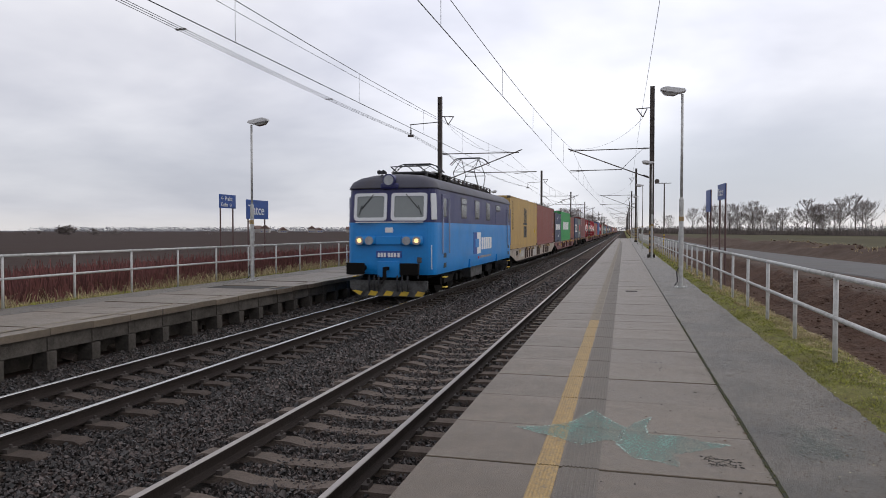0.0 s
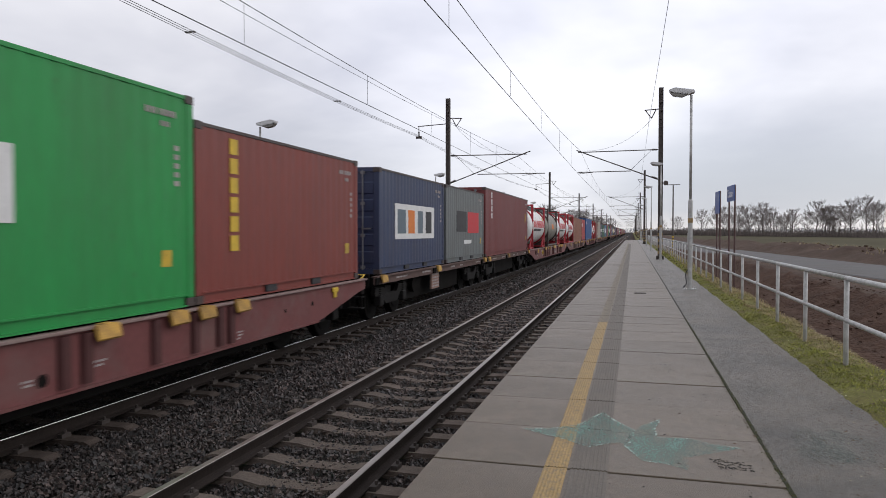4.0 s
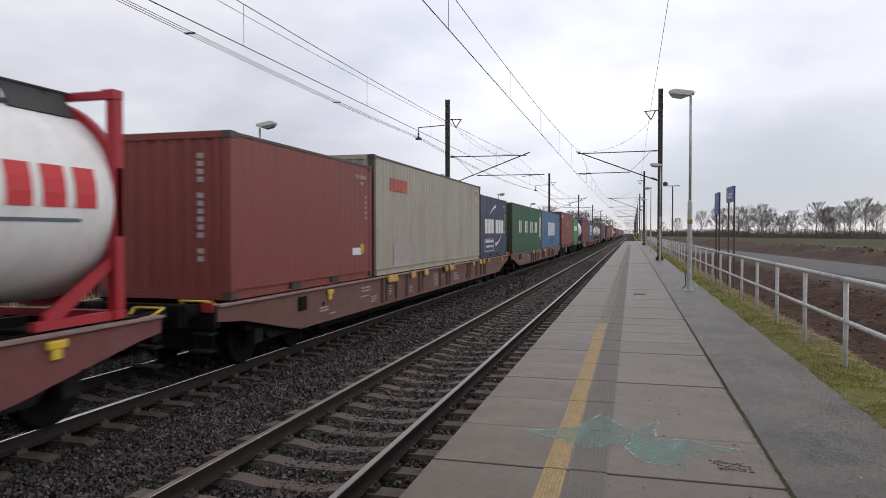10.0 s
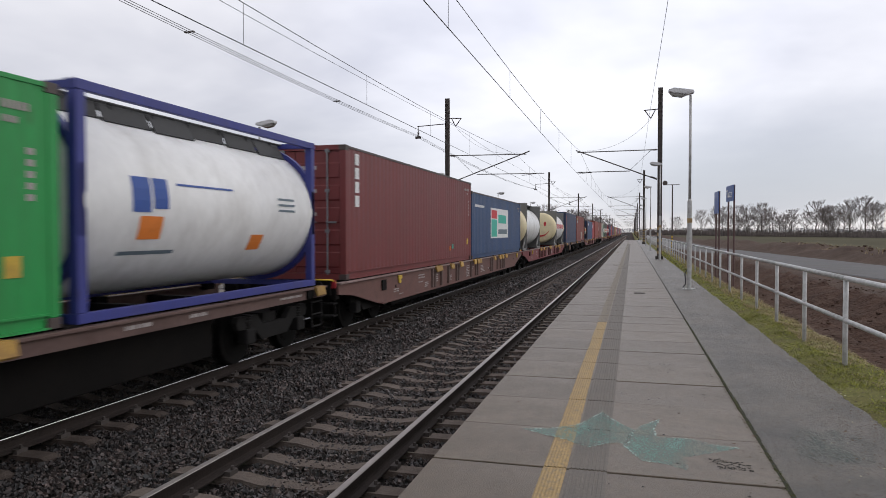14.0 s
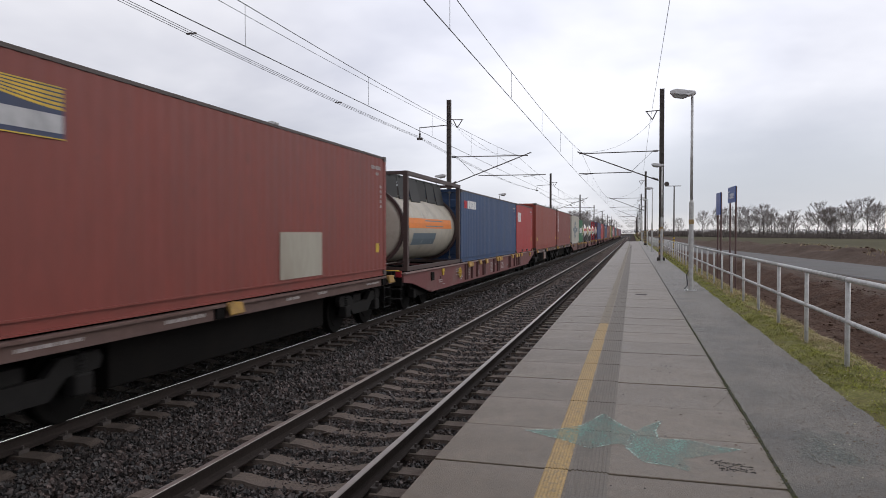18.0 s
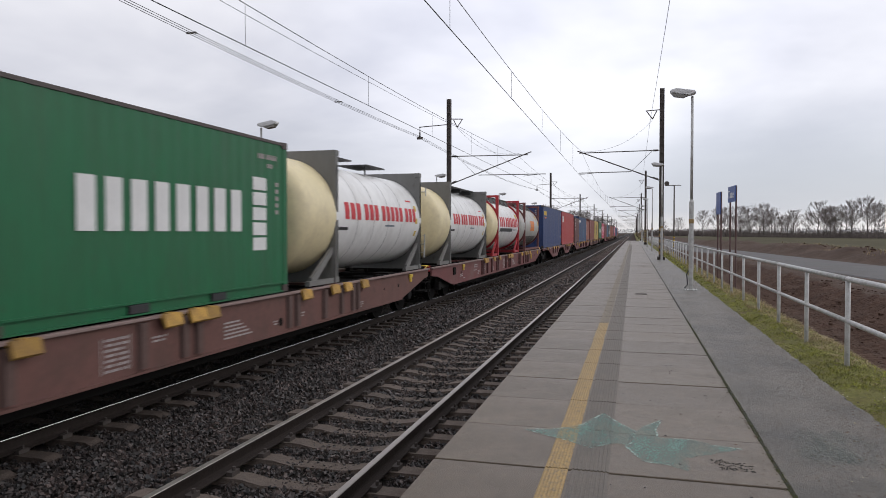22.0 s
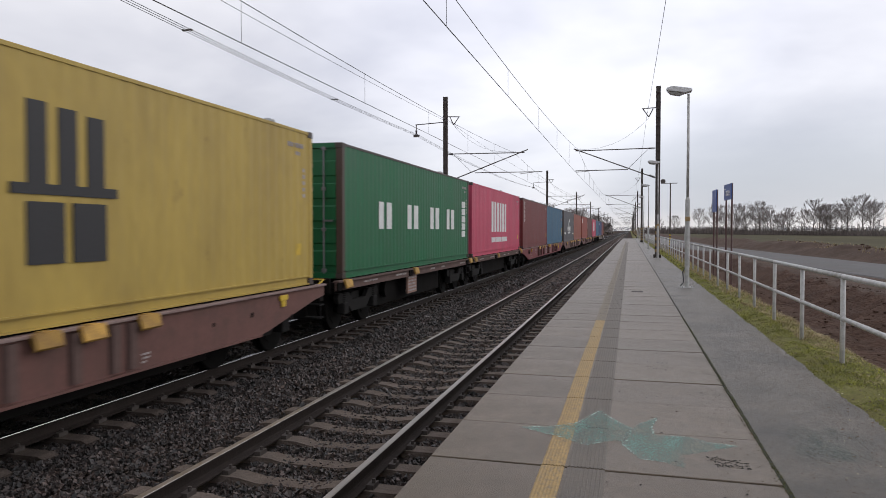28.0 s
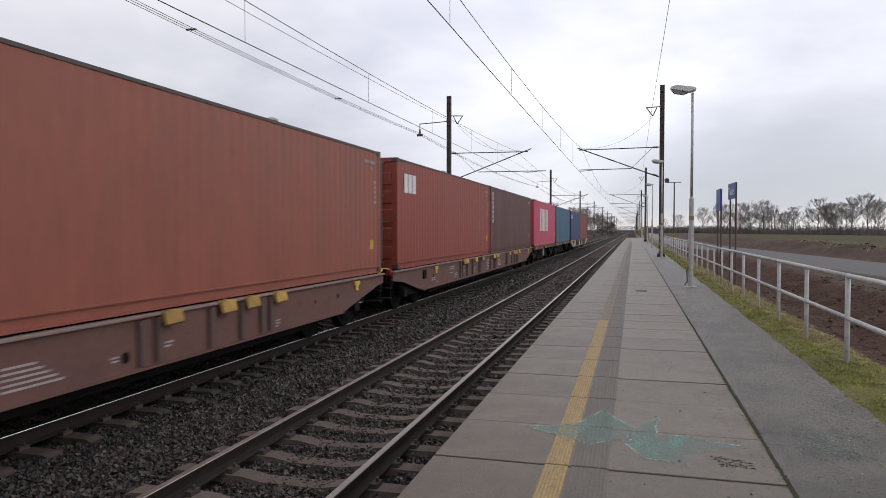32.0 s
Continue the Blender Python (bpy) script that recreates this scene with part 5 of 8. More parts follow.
def wagon_half(s0, s1, mat, label, seed, belly, front_end, rear_end):
    """One half of a two-part flat wagon, bogies in view. belly: with deep beams between the bogies."""
    ln = s1 - s0
    wg = mover("flat_wagon", s0, 0, label, "wagon", "flat wagons")
    for s in (-1, 1):
        if belly:
            low = [(0, 0.95), (1.6, 0.93), (2.25, 0.72), (3.4, 0.36), (3.7, 0.34), (6.3, 0.34), (6.6, 0.36), (7.65, 0.54), (8.85, 0.83), (10.1, 0.96), (ln, 0.97)]
            if front_end:
                low = [(ln - y, z) for y, z in reversed(low)]
            pts = [(0, 1.11), (ln, 1.11)] + low[::-1]
        else:
            pts = [(0, 1.11), (ln, 1.11), (ln, 0.92), (0, 0.92)]
        a, b = sorted((s * 1.19, s * 1.24))
        bm = new_bm()
        bm_prism(bm, pts, "x", a, b)
        part("side_beam", bm, mat, wg)
        bm = new_bm()
        a, b = sorted((s * 1.15, s * 1.30))
        bm_box(bm, a, b, 0, ln, 1.095, 1.135, 0.006)
        part("top_flange", bm, P["flange"] if belly else mat, wg)
        spots = [3.67, 5.18, 6.66, 10.7] if belly else [0.4, ln * 0.42, ln - 0.4]
        if belly and front_end:
            spots = [ln - y for y in spots]
        for y in spots:
            put("lug", shared("lug", lug_shape, P["lug"]), wg, pose(s * 1.30, y, 1.135, 0, 0, 0 if s > 0 else 180), label="yellow folding container lug")
            if belly:
                for e in (-0.2, 0.12):
                    put("post", shared("belly_post", lambda bm: bm_prism(bm, [(0.0, -0.075), (0.055, -0.05), (0.055, 0.05), (0.0, 0.075)], "z", 0.62, 1.08), P["wagon_shade"]), wg, pose(s * 1.242, min(max(y + e, 3.3), ln - 3.3) if 2 < y < ln - 3 else y + e, 0.36 if y > ln - 3 or y < 3 else 0, 0, 0, 0 if s > 0 else 180) @ Matrix.Diagonal((1, 1, 0.66 if y > ln - 3 or y < 3 else 1, 1)), label="dark raised post, shade of a beam recess in its colour")
            else:
                put("post", shared("half_post", lambda bm: bm_box(bm, 0, 0.04, -0.42, -0.2, 0.93, 1.09), P["under"]), wg, pose(s * 1.242 if s > 0 else -1.282, y, 0), label="dark lug stop")
        if s > 0:
            bm = new_bm()
            for f, rows, w, h in ((0.12, 1, 0.9, 0.08), (0.3, 1, 0.9, 0.1), (0.56, 1, 0.5, 0.1), (0.66, 1, 0.4, 0.1), (0.86, 1, 0.8, 0.08)) + (((0.44 if not front_end else 0.52, 6, 0.5, 0.07),) if belly else ()):
                side_marks(bm, 1.243, ln * f, 1.0, rows, w, h)
            tagged(part("stencil_marking", bm, P["pale_mark"], wg, "pale stencilled figures"), kind="stuff")
            if not belly and front_end:
                bm = new_bm()
                bm_box(bm, 1.10, 1.16, ln * 0.40, ln * 0.40 + 0.85, 0.42, 0.98, 0.008)
                pb = part("plate", bm, P["plate_pale"], wg, "weathered pale red equipment plate")
                bm = new_bm()
                side_marks(bm, 1.162, ln * 0.40 + 0.06, 0.84, 5, 0.72, 0.09)
                part("stencil_marking", bm, P["pale_mark"], pb)
                bm = new_bm()
                bm_tube(bm, (0.5, ln * 0.3, 0.66), (1.0, ln * 0.3, 0.66), 0.22, seg=14)
                bm_box(bm, -0.6, 0.9, ln * 0.33, ln * 0.37, 0.5, 0.9)
                part("air_tank", bm, P["under"], wg)
            for yy in (ln - 0.25,):
                bm = new_bm()
                for k in range(3):
                    bm_tube(bm, (1.18, yy - 0.22, 0.35 + 0.24 * k), (1.18, yy + 0.22, 0.35 + 0.24 * k), 0.016, seg=6)
                for e in (-0.22, 0.22):
                    bm_tube(bm, (1.18, yy + e, 0.33), (1.18, yy + e, 1.1), 0.016, seg=6)
                part("step", bm, P["bogie"], wg, "dark step ladder")
    bm = new_bm()
    bm_box(bm, -0.3, 0.3, 0.05, ln - 0.05, 0.66, 1.05)
    for k in range(int(ln / 1.5)):
        bm_box(bm, -1.19, 1.19, 0.3 + 1.5 * k, 0.42 + 1.5 * k, 0.94, 1.08)
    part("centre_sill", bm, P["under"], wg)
    # added block, keeps light from crossing under this half
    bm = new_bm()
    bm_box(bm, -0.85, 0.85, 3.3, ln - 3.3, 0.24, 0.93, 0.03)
    part("underfloor_light_block", bm, P["under"], wg, "near-black block added under the floor to stop light")
    add_bogie(wg, 1.7)
    add_bogie(wg, ln - 1.7)
    for y, turn, on in ((0, 0, front_end), (ln, 180, rear_end)):
        if on:
            for s in (-1, 1):
                put("buffer", shared("buffer", buffer_shape, P["under"]), wg, pose(s * 0.875, y, 1.03, 0, 0, turn))
        put("coupling", shared("hook", hook_shape, P["under"]), wg, pose(0, y, 1.0, 0, 0, turn))
    add_seats(wg, ln, 5)
    return wg


# ---- containers ----
def corrugated(bm, ln, z0, z1, x):
    """Side wall with pressed upright corrugations, on the +x side."""
    y0, y1 = 0.14, ln - 0.14
    n = max(8, round((y1 - y0) / 0.278))
    p = (y1 - y0) / n
    path = []
    for i in range(n):
        y = y0 + i * p
        path += [(y, x), (y + p * 0.27, x), (y + p * 0.5, x - 0.009), (y + p * 0.77, x - 0.009)]
    path.append((y1, x))
    lo = [bm.verts.new((xx, yy, z0)) for yy, xx in path]
    hi = [bm.verts.new((xx, yy, z1)) for yy, xx in path]
    for i in range(len(path) - 1):
        bm.faces.new((lo[i], lo[i + 1], hi[i + 1], hi[i]))


def container(s, ln, h, col, words, marks, label, doors_front=True, trim=None):
    """words: (y from, y to, z from, z to, blocks a word, paint); marks: (y, z, width, height, paint)."""
    ct = mover("container", s, DECK, label, "container", "freight containers")
    mat = P[col]
    W = 1.219
    post_mat = P[trim] if trim else mat
    for sd in (1, -1):
        me = shared(("side_wall", ln, h), lambda bm: corrugated(bm, ln, 0.15, h - 0.06, W - 0.012), mat)
        put("side_wall", me, ct, pose(0, 0, 0) if sd > 0 else pose(0, ln, 0, 0, 0, 180), mat)

        def brail(bm):
            bm_box(bm, W - 0.09, W - 0.034, 0.17, ln - 0.17, 0.012, 0.165, 0.004)
            bm_box(bm, W - 0.07, W + 0.008, 0.17, ln - 0.17, 0.15, 0.175)
            bm_box(bm, W - 0.07, W + 0.008, 0.17, ln - 0.17, 0.0, 0.022)

        def trail(bm):
            bm_box(bm, W - 0.06, W - 0.004, 0.17, ln - 0.17, h - 0.065, h - 0.012, 0.004)

        def cpost(bm):
            bm_box(bm, W - 0.15, W, 0, 0.15, 0.118, h - 0.118, 0.012)

        def casting(bm):
            bm_box(bm, W - 0.168, W + 0.004, -0.004, 0.178, 0, 0.118, 0.006)
        m = pose(0, 0, 0) if sd > 0 else pose(0, ln, 0, 0, 0, 180)
        put("bottom_rail", shared(("bottom_rail", ln), brail, mat), ct, m, mat)
        put("top_rail", shared(("top_rail", ln, h), trail, mat), ct, m, mat if col in ("ochre", "lemon", "pink", "green") else P["casting"])
        for e in (0, 1):
            if (sd > 0) == (e == 0):
                m2 = pose(0, 0, 0) if sd > 0 else pose(0, ln, 0, 0, 0, 180)
                mm = m2
            else:
                mm = (Matrix.Translation((0, ln, 0)) if sd > 0 else Matrix.Identity(4)) @ Matrix.Diagonal((1 if sd > 0 else -1, -1 if sd > 0 else 1, 1, 1))
            put("corner_post", shared(("corner_post", h), cpost, mat), ct, mm, post_mat)
            for z in (0, h - 0.118):
                put("corner_casting", shared("corner_casting", casting, mat), ct, Matrix.Translation((0, 0, z)) @ mm, P["casting"])

    def roof(bm):
        n = int(ln / 0.3)
        for i in range(n):
            y = 0.17 + (ln - 0.34) * i / n
            bm_box(bm, -W + 0.06, W - 0.06, y, y + (ln - 0.34) / n * 0.7, h - 0.04, h - 0.012)
        bm_box(bm, -W + 0.06, W - 0.06, 0.17, ln - 0.17, h - 0.07, h - 0.035)
    put("roof", shared(("roof", ln, h), roof, mat), ct, None, mat)

    def endwall(bm):
        n = 8
        pth = []
        for k in range(n):
            x = -W + 0.15 + (2 * W - 0.3) * k / n
            pp = (2 * W - 0.3) / n
            pth += [(x, 0.05), (x + pp * 0.25, 0.05), (x + pp * 0.45, 0.015), (x + pp * 0.8, 0.015)]
        pth.append((W - 0.15, 0.05))
        lo = [bm.verts.new((x, y, 0.12)) for x, y in pth]
        hi = [bm.verts.new((x, y, h - 0.1)) for x, y in pth]
        for k in range(len(pth) - 1):
            bm.faces.new((lo[k], lo[k + 1], hi[k + 1], hi[k]))
        bm_box(bm, -W + 0.15, W - 0.15, 0.0, 0.1, 0, 0.13)
        bm_box(bm, -W + 0.15, W - 0.15, 0.0, 0.1, h - 0.11, h)
    m_end = pose(0, ln, 0, 0, 0, 180) if doors_front else pose(0, 0, 0)
    put("end_wall", shared(("end_wall", h), endwall, mat), ct, m_end, mat)

    if not doors_front:
        bm = new_bm()
        for k in range(14):
            if k not in (4, 11):
                bm_box(bm, 0.62, 0.73, 0.006, 0.02, h - 0.42 - k * 0.125, h - 0.34 - k * 0.125)
        tagged(part("end_marking", bm, P["pale_mark"], ct, "upright row of pale stencilled bars on the end"), kind="stuff")

    def door(bm):
        # one leaf with five raised fields
        pts = [(0.07, h - 0.12), (0.07, 0.14), (0.035, 0.14)]
        for k in range(5):
            z = 0.26 + k * (h - 0.5) / 5
            pts += [(0.035, z), (0.015, z + 0.03), (0.015, z + (h - 0.5) / 5 * 0.66), (0.035, z + (h - 0.5) / 5 * 0.66 + 0.03)]
        bm_prism(bm, pts + [(0.035, h - 0.12)], "x", 0.01, W - 0.16)

    def rod(bm):
        bm_tube(bm, (0, 0, 0.1), (0, 0, h - 0.08), 0.02, seg=8)
        for z in (0.14, h * 0.35, h * 0.65, h - 0.16):
            bm_box(bm, -0.05, 0.05, -0.015, 0.04, z, z + 0.07)
        bm_box(bm, -0.02, 0.22, -0.03, -0.01, h * 0.42, h * 0.42 + 0.04)

    def sill(bm):
        bm_box(bm, -W + 0.15, W - 0.15, 0.0, 0.12, 0, 0.13)

    def header(bm):
        bm_box(bm, -W + 0.15, W - 0.15, 0.0, 0.12, h - 0.11, h)
    m_door = pose(0, 0, 0) if doors_front else pose(0, ln, 0, 0, 0, 180)
    put("door_sill", shared("door_sill", sill, mat), ct, m_door, mat)
    put("door_header", shared(("door_header", h), header, mat), ct, m_door, mat)
    for sd in (1, -1):
        dr = put("door", shared(("door", h), door, mat), ct, m_door @ Matrix.Diagonal((sd, 1, 1, 1)), mat)
        for x in (0.3, 0.78):
            put("locking_bar", shared(("locking_bar", h), rod, P["bar"]), dr, pose(x, 0.0, 0))
    if doors_front:
        bm = new_bm()
        for k in range(7):
            bm_box(bm, 0.16, 0.52 - 0.05 * (k % 3), 0.009, 0.014, h * 0.82 - k * 0.17, h * 0.82 - k * 0.17 + 0.08)
        part("door_marking", bm, P["pale_mark"], ct, "pale stencilled figures on the door")
    x = W - 0.010
    for ya, yb, z, zt, blocks, pc in words:
        z, zt = z + 0.055, zt + 0.055
        pitch = (yb - ya) / (sum(blocks) + 0.5 * (len(blocks) - 1))
        y, lh = ya, zt - z
        for word in blocks:
            for _ in range(word):
                wd = pitch * 0.82
                bars = ((0, wd * 0.4), (wd * 0.62, wd)) if lh > 0.4 and wd > 0.7 else ((0, wd),)
                for b0, b1 in bars:
                    put("painted_block", shared(("painted_block", round(lh, 3), round(b1 - b0, 3)), lambda bm: bm_box(bm, 0, 0.006, 0, b1 - b0, 0, lh, 0.0), P[pc]), ct, pose(x, y + b0, z), P[pc])
                y += pitch
            y += pitch * 0.5
    for i, (yy, z, w, mh, pc) in enumerate(marks):
        z, top = z + 0.055, x + 0.004 + 0.0015 * i
        spans = ((yy, yy + w * 0.36), (yy + w * 0.6, yy + w)) if pc == "white" and w >= 0.8 and 0.6 < mh < 0.7 else ((yy, yy + w),)
        for y0, y1 in spans:
            bm = new_bm()
            bm_box(bm, x - 0.002, top, y0, y1, z, z + mh)
            part("painted_mark", bm, P[pc], ct)
    if ln < 7:
        # forklift pockets through the bottom rail
        for yy in (ln / 2 - 1.05, ln / 2 + 0.7):
            bm = new_bm()
            bm_box(bm, W - 0.05, W + 0.0095, yy, yy + 0.36, 0.03, 0.14, 0.004)
            part("forklift_pocket", bm, M["black"], ct, "dark forklift pocket")
    # number rows near the trailing top corner, and a yellow height label
    bm = new_bm()
    letters(bm, ln - 1.0, h - 0.36, 0.085, (4, 6), x, 0.7, 0.65)
    letters(bm, ln - 0.7, h - 0.5, 0.07, (4,), x, 0.7, 0.65)
    for k in range(5):
        bm_box(bm, x, x + 0.005, ln - 0.42, ln - 0.32, h - 0.8 - k * 0.12, h - 0.73 - k * 0.12)
    tagged(part("number_marking", bm, P["pale_mark"], ct, "pale stencilled number bars"), kind="stuff")
    if col not in ("mgreen", "beige", "navy", "seablue", "cream"):
        bm = new_bm()
        bm_box(bm, x, x + 0.006, ln - 0.7, ln - 0.5, 0.58, 0.8)
        part("label_plate", bm, M["yellow"], ct, "small yellow label")
    return ct


# ---- tank containers ----
def barrel_shape(bm, r, y0, y1, dish):
    rings = []
    prof = [(0.0, 0.0), (0.35, 0.04), (0.65, 0.16), (0.85, 0.34), (0.96, 0.62), (1.0, 1.0)]
    path = [(y0 + dish * q, r * p) for p, q in prof] + [(y1 - dish * q, r * p) for p, q in reversed(prof)]
    seg = 40
    for yy, rr in path:
        if rr < 1e-4:
            rings.append([bm.verts.new((0, yy, 0))])
        else:
            rings.append([bm.verts.new((rr * math.cos(2 * math.pi * k / seg), yy, rr * math.sin(2 * math.pi * k / seg))) for k in range(seg)])
    for a, b in zip(rings, rings[1:]):
        for k in range(seg):
            k2 = (k + 1) % seg
            if len(a) == 1:
                bm.faces.new((a[0], b[k], b[k2]))
            elif len(b) == 1:
                bm.faces.new((a[k], b[0], a[k2]))
            else:
                bm.faces.new((a[k], b[k], b[k2], a[k2]))
    bmesh.ops.recalc_face_normals(bm, faces=bm.faces[:])


def end_plate_shape(bm, r, h, zc, full):
    """Frame plate round the barrel: a rectangle with a round hole, drawn in from the corners."""
    W = 1.219
    seg = 48
    outer, inner = [], []
    for k in range(seg):
        a = 2 * math.pi * (k + 0.5) / seg
        c, s_ = math.cos(a), math.sin(a)
        t = min(W / abs(c) if abs(c) > 1e-6 else 9, ((h - zc) if s_ > 0 else zc) / abs(s_) if abs(s_) > 1e-6 else 9)
        t_out = t if full else min(t, r + 0.09)
        outer.append((c * t_out, zc + s_ * t_out))
        rr = min(r + 0.004, t_out - 0.03)
        inner.append((c * rr, zc + s_ * rr))
    lay = []
    for yy in (0.02, 0.13):
        lay.append(([bm.verts.new((x, yy, z)) for x, z in outer], [bm.verts.new((x, yy, z)) for x, z in inner]))
    (o0, i0), (o1, i1) = lay
    for k in range(seg):
        j = (k + 1) % seg
        bm.faces.new((o0[k], o0[j], i0[j], i0[k]))
        bm.faces.new((o1[k], i1[k], i1[j], o1[j]))
        bm.faces.new((o0[k], o1[k], o1[j], o0[j]))
        bm.faces.new((i0[k], i0[j], i1[j], i1[k]))
    if not full:
        bm_box(bm, -W + 0.165, W - 0.165, 0.03, 0.12, h - 0.10, h - 0.004)
        bm_box(bm, -W + 0.165, W - 0.165, 0.03, 0.12, 0.004, 0.10)
    bmesh.ops.recalc_face_normals(bm, faces=bm.faces[:])


def curved_block(bm, r, zc, y0, y1, z0, z1, lift=0.006):
    """A painted block on the barrel's +x flank."""
    n = max(1, int((z1 - z0) / 0.12))
    cols = []
    for i in range(n + 1):
        z = z0 + (z1 - z0) * i / n - zc
        x = math.sqrt(max(0.0, r * r - z * z)) + lift
        cols.append((bm.verts.new((x, y0, z + zc)), bm.verts.new((x, y1, z + zc))))
    for a, b in zip(cols, cols[1:]):
        bm.faces.new((a[0], a[1], b[1], b[0]))


def tank(s, shell, ends, frame, words, blocks, label, out_front=1.1, out_rear=0.3, box=False, r=1.17, face=False, ln=6.06, ladder=False):
    tk = mover("tank_container", s, DECK, label, "tank container", "tank containers")
    h, W = 2.775, 1.219
    r *= 1.03
    zc = h - r - 0.15 if not box else r + 0.19
    bm = new_bm()
    dish = 0.12 if box else 0.34
    barrel_shape(bm, r, -out_front, ln + out_rear, dish)
    for v in bm.verts:
        v.co.z += zc
    br = part("barrel", bm, P[shell], tk, smooth=True)
    if ends != shell:
        for a, b, inv in ((-out_front - 0.003, 0.03, 0), (ln - 0.03, ln + out_rear + 0.003, 1)):
            bm = new_bm()
            barrel_shape(bm, r + 0.004, a if not inv else a - 1.0, b if inv else b + 1.0, 0.34)
            cut = b if not inv else a
            for v in bm.verts:
                v.co.z += zc
            bmesh.ops.bisect_plane(bm, geom=bm.verts[:] + bm.edges[:] + bm.faces[:], plane_co=(0, cut, 0), plane_no=(0, 1 if not inv else -1, 0), clear_outer=True)
            part("end_cap", bm, P[ends], br, "cream painted end cap", True)
    key = (round(r, 2), round(zc, 2))
    for y, turn in ((0, 0), (ln, 180)):
        ef = put("end_frame", shared(("end_plate", key, frame == "frame_grey"), lambda bm: end_plate_shape(bm, r, h, zc, frame == "frame_grey"), P[frame]), tk, pose(0, y, 0, 0, 0, turn), P[frame])

        def fpost(bm):
            bm_box(bm, W - 0.13, W, 0, 0.15, 0.118, h - 0.118, 0.01)

        def fcast(bm):
            bm_box(bm, W - 0.168, W + 0.004, -0.004, 0.178, 0, 0.118, 0.006)

        def fbrace(bm):
            bm_prism(bm, [(0.15, 0.75), (0.15, 0.62), (1.0, 0.04), (1.15, 0.04), (1.15, 0.16)], "x", W - 0.12, W - 0.06)
            bm_box(bm, W - 0.13, W - 0.03, 0.17, 1.3, 0.0, 0.1)
        for sd in (1, -1):
            mm = Matrix.Diagonal((sd, 1, 1, 1))
            put("corner_post", shared(("fpost", h), fpost, P[frame]), ef, mm, P[frame])
            if not box and frame not in ("wagon_red", "frame_dark"):
                put("brace", shared("fbrace", fbrace, P[frame]), ef, (Matrix.Translation((0, 0.15, 0)) @ Matrix.Diagonal((sd, -1, 1, 1))) if y == 0 else mm, P[frame])
            for z in (0, h - 0.118):
                put("corner_casting", shared("fcast", fcast, P[frame]), ef, Matrix.Translation((0, 0, z)) @ mm, P[frame])
    if box or frame in ("wagon_red", "frame_dark"):
        for sd in (1, -1):
            for z in (0.0, h - 0.12) if box else (0.02,):
                bm = new_bm()
                a, b = sorted((sd * (W - 0.09), sd * W))
                bm_box(bm, a, b, 0.178, ln - 0.178, z, z + 0.12, 0.008)
                part("frame_rail", bm, P[frame], tk)
    # walkway on top
    bm = new_bm()
    if frame == "frame_grey" and not ladder:
        bm_box(bm, -0.1, 0.7, 3.1, 4.4, h - 0.03, h)
        bm_tube(bm, (0.6, 3.2, h - 0.25), (0.6, 3.2, h - 0.03), 0.02, seg=6)
        part("walkway", bm, P["tarnish"], tk, "dark grated walkway")
        bm = new_bm()
        bm_box(bm, -0.1, 0.7, 0.8, 2.1, h - 0.03, h)
        bm_tube(bm, (0.6, 0.9, h - 0.25), (0.6, 0.9, h - 0.03), 0.02, seg=6)
    elif frame == "frame_grey":
        bm_box(bm, 0.15, 0.7, 0.4, ln - 0.15, h - 0.03, h + 0.005)
        for k in range(4):
            y = 0.7 + k * (ln - 1.4) / 3
            bm_box(bm, 0.2, 0.66, y - 0.03, y + 0.03, h - 0.16, h - 0.03)
    else:
        bm_box(bm, 0.1, 0.5, 0.13, ln - 0.13, h - 0.035, h - 0.015)
        for k in range(7):
            y = 0.5 + k * (ln - 1.0) / 6
            bm_box(bm, 0.12, 0.54, y - 0.025, y + 0.025, h - 0.1, h - 0.036)
        bm_tube(bm, (0.56, 0.13, h - 0.03), (0.56, ln - 0.13, h - 0.03), 0.014, seg=6)
        # sloping drip apron from the walkway's edge down to the shell
        for k in range(6):
            ya, yb = 0.16 + k * (ln - 0.32) / 6, 0.13 + (k + 1) * (ln - 0.32) / 6
            q = 0.55 + 0.05 * (k % 3)
            za = zc + math.sqrt(r * r - q * q) + 0.01
            bm_prism(bm, [(0.49, h - 0.036), (0.51, h - 0.05), (q + 0.02, za), (q, za - 0.01)], "y", ya, yb)
    part("walkway", bm, P["tarnish"], tk, "dark grated walkway")
    if shell == "tank_white" and ends == shell and out_front > 0.5:
        # rows of small dark figures on the leading end
        bm = new_bm()
        for k in range(5):
            for x0, wd in ((-0.36, 0.24), (0.12, 0.2)):
                x0, z0 = x0 + 0.03 * (k % 2), 0.72 - 0.19 * k
                rho = math.hypot(x0 + wd / 2, z0) / r
                yy = -out_front + dish * float(np.interp(rho, (0, 0.35, 0.65, 0.85, 0.96, 1), (0, 0.04, 0.16, 0.34, 0.62, 1))) - 0.03
                bm_box(bm, x0, x0 + wd, yy, yy + 0.05, zc + z0, zc + z0 + 0.045)
        part("end_figures", bm, P["grey_mark"], br, "small dark stencilled figures")
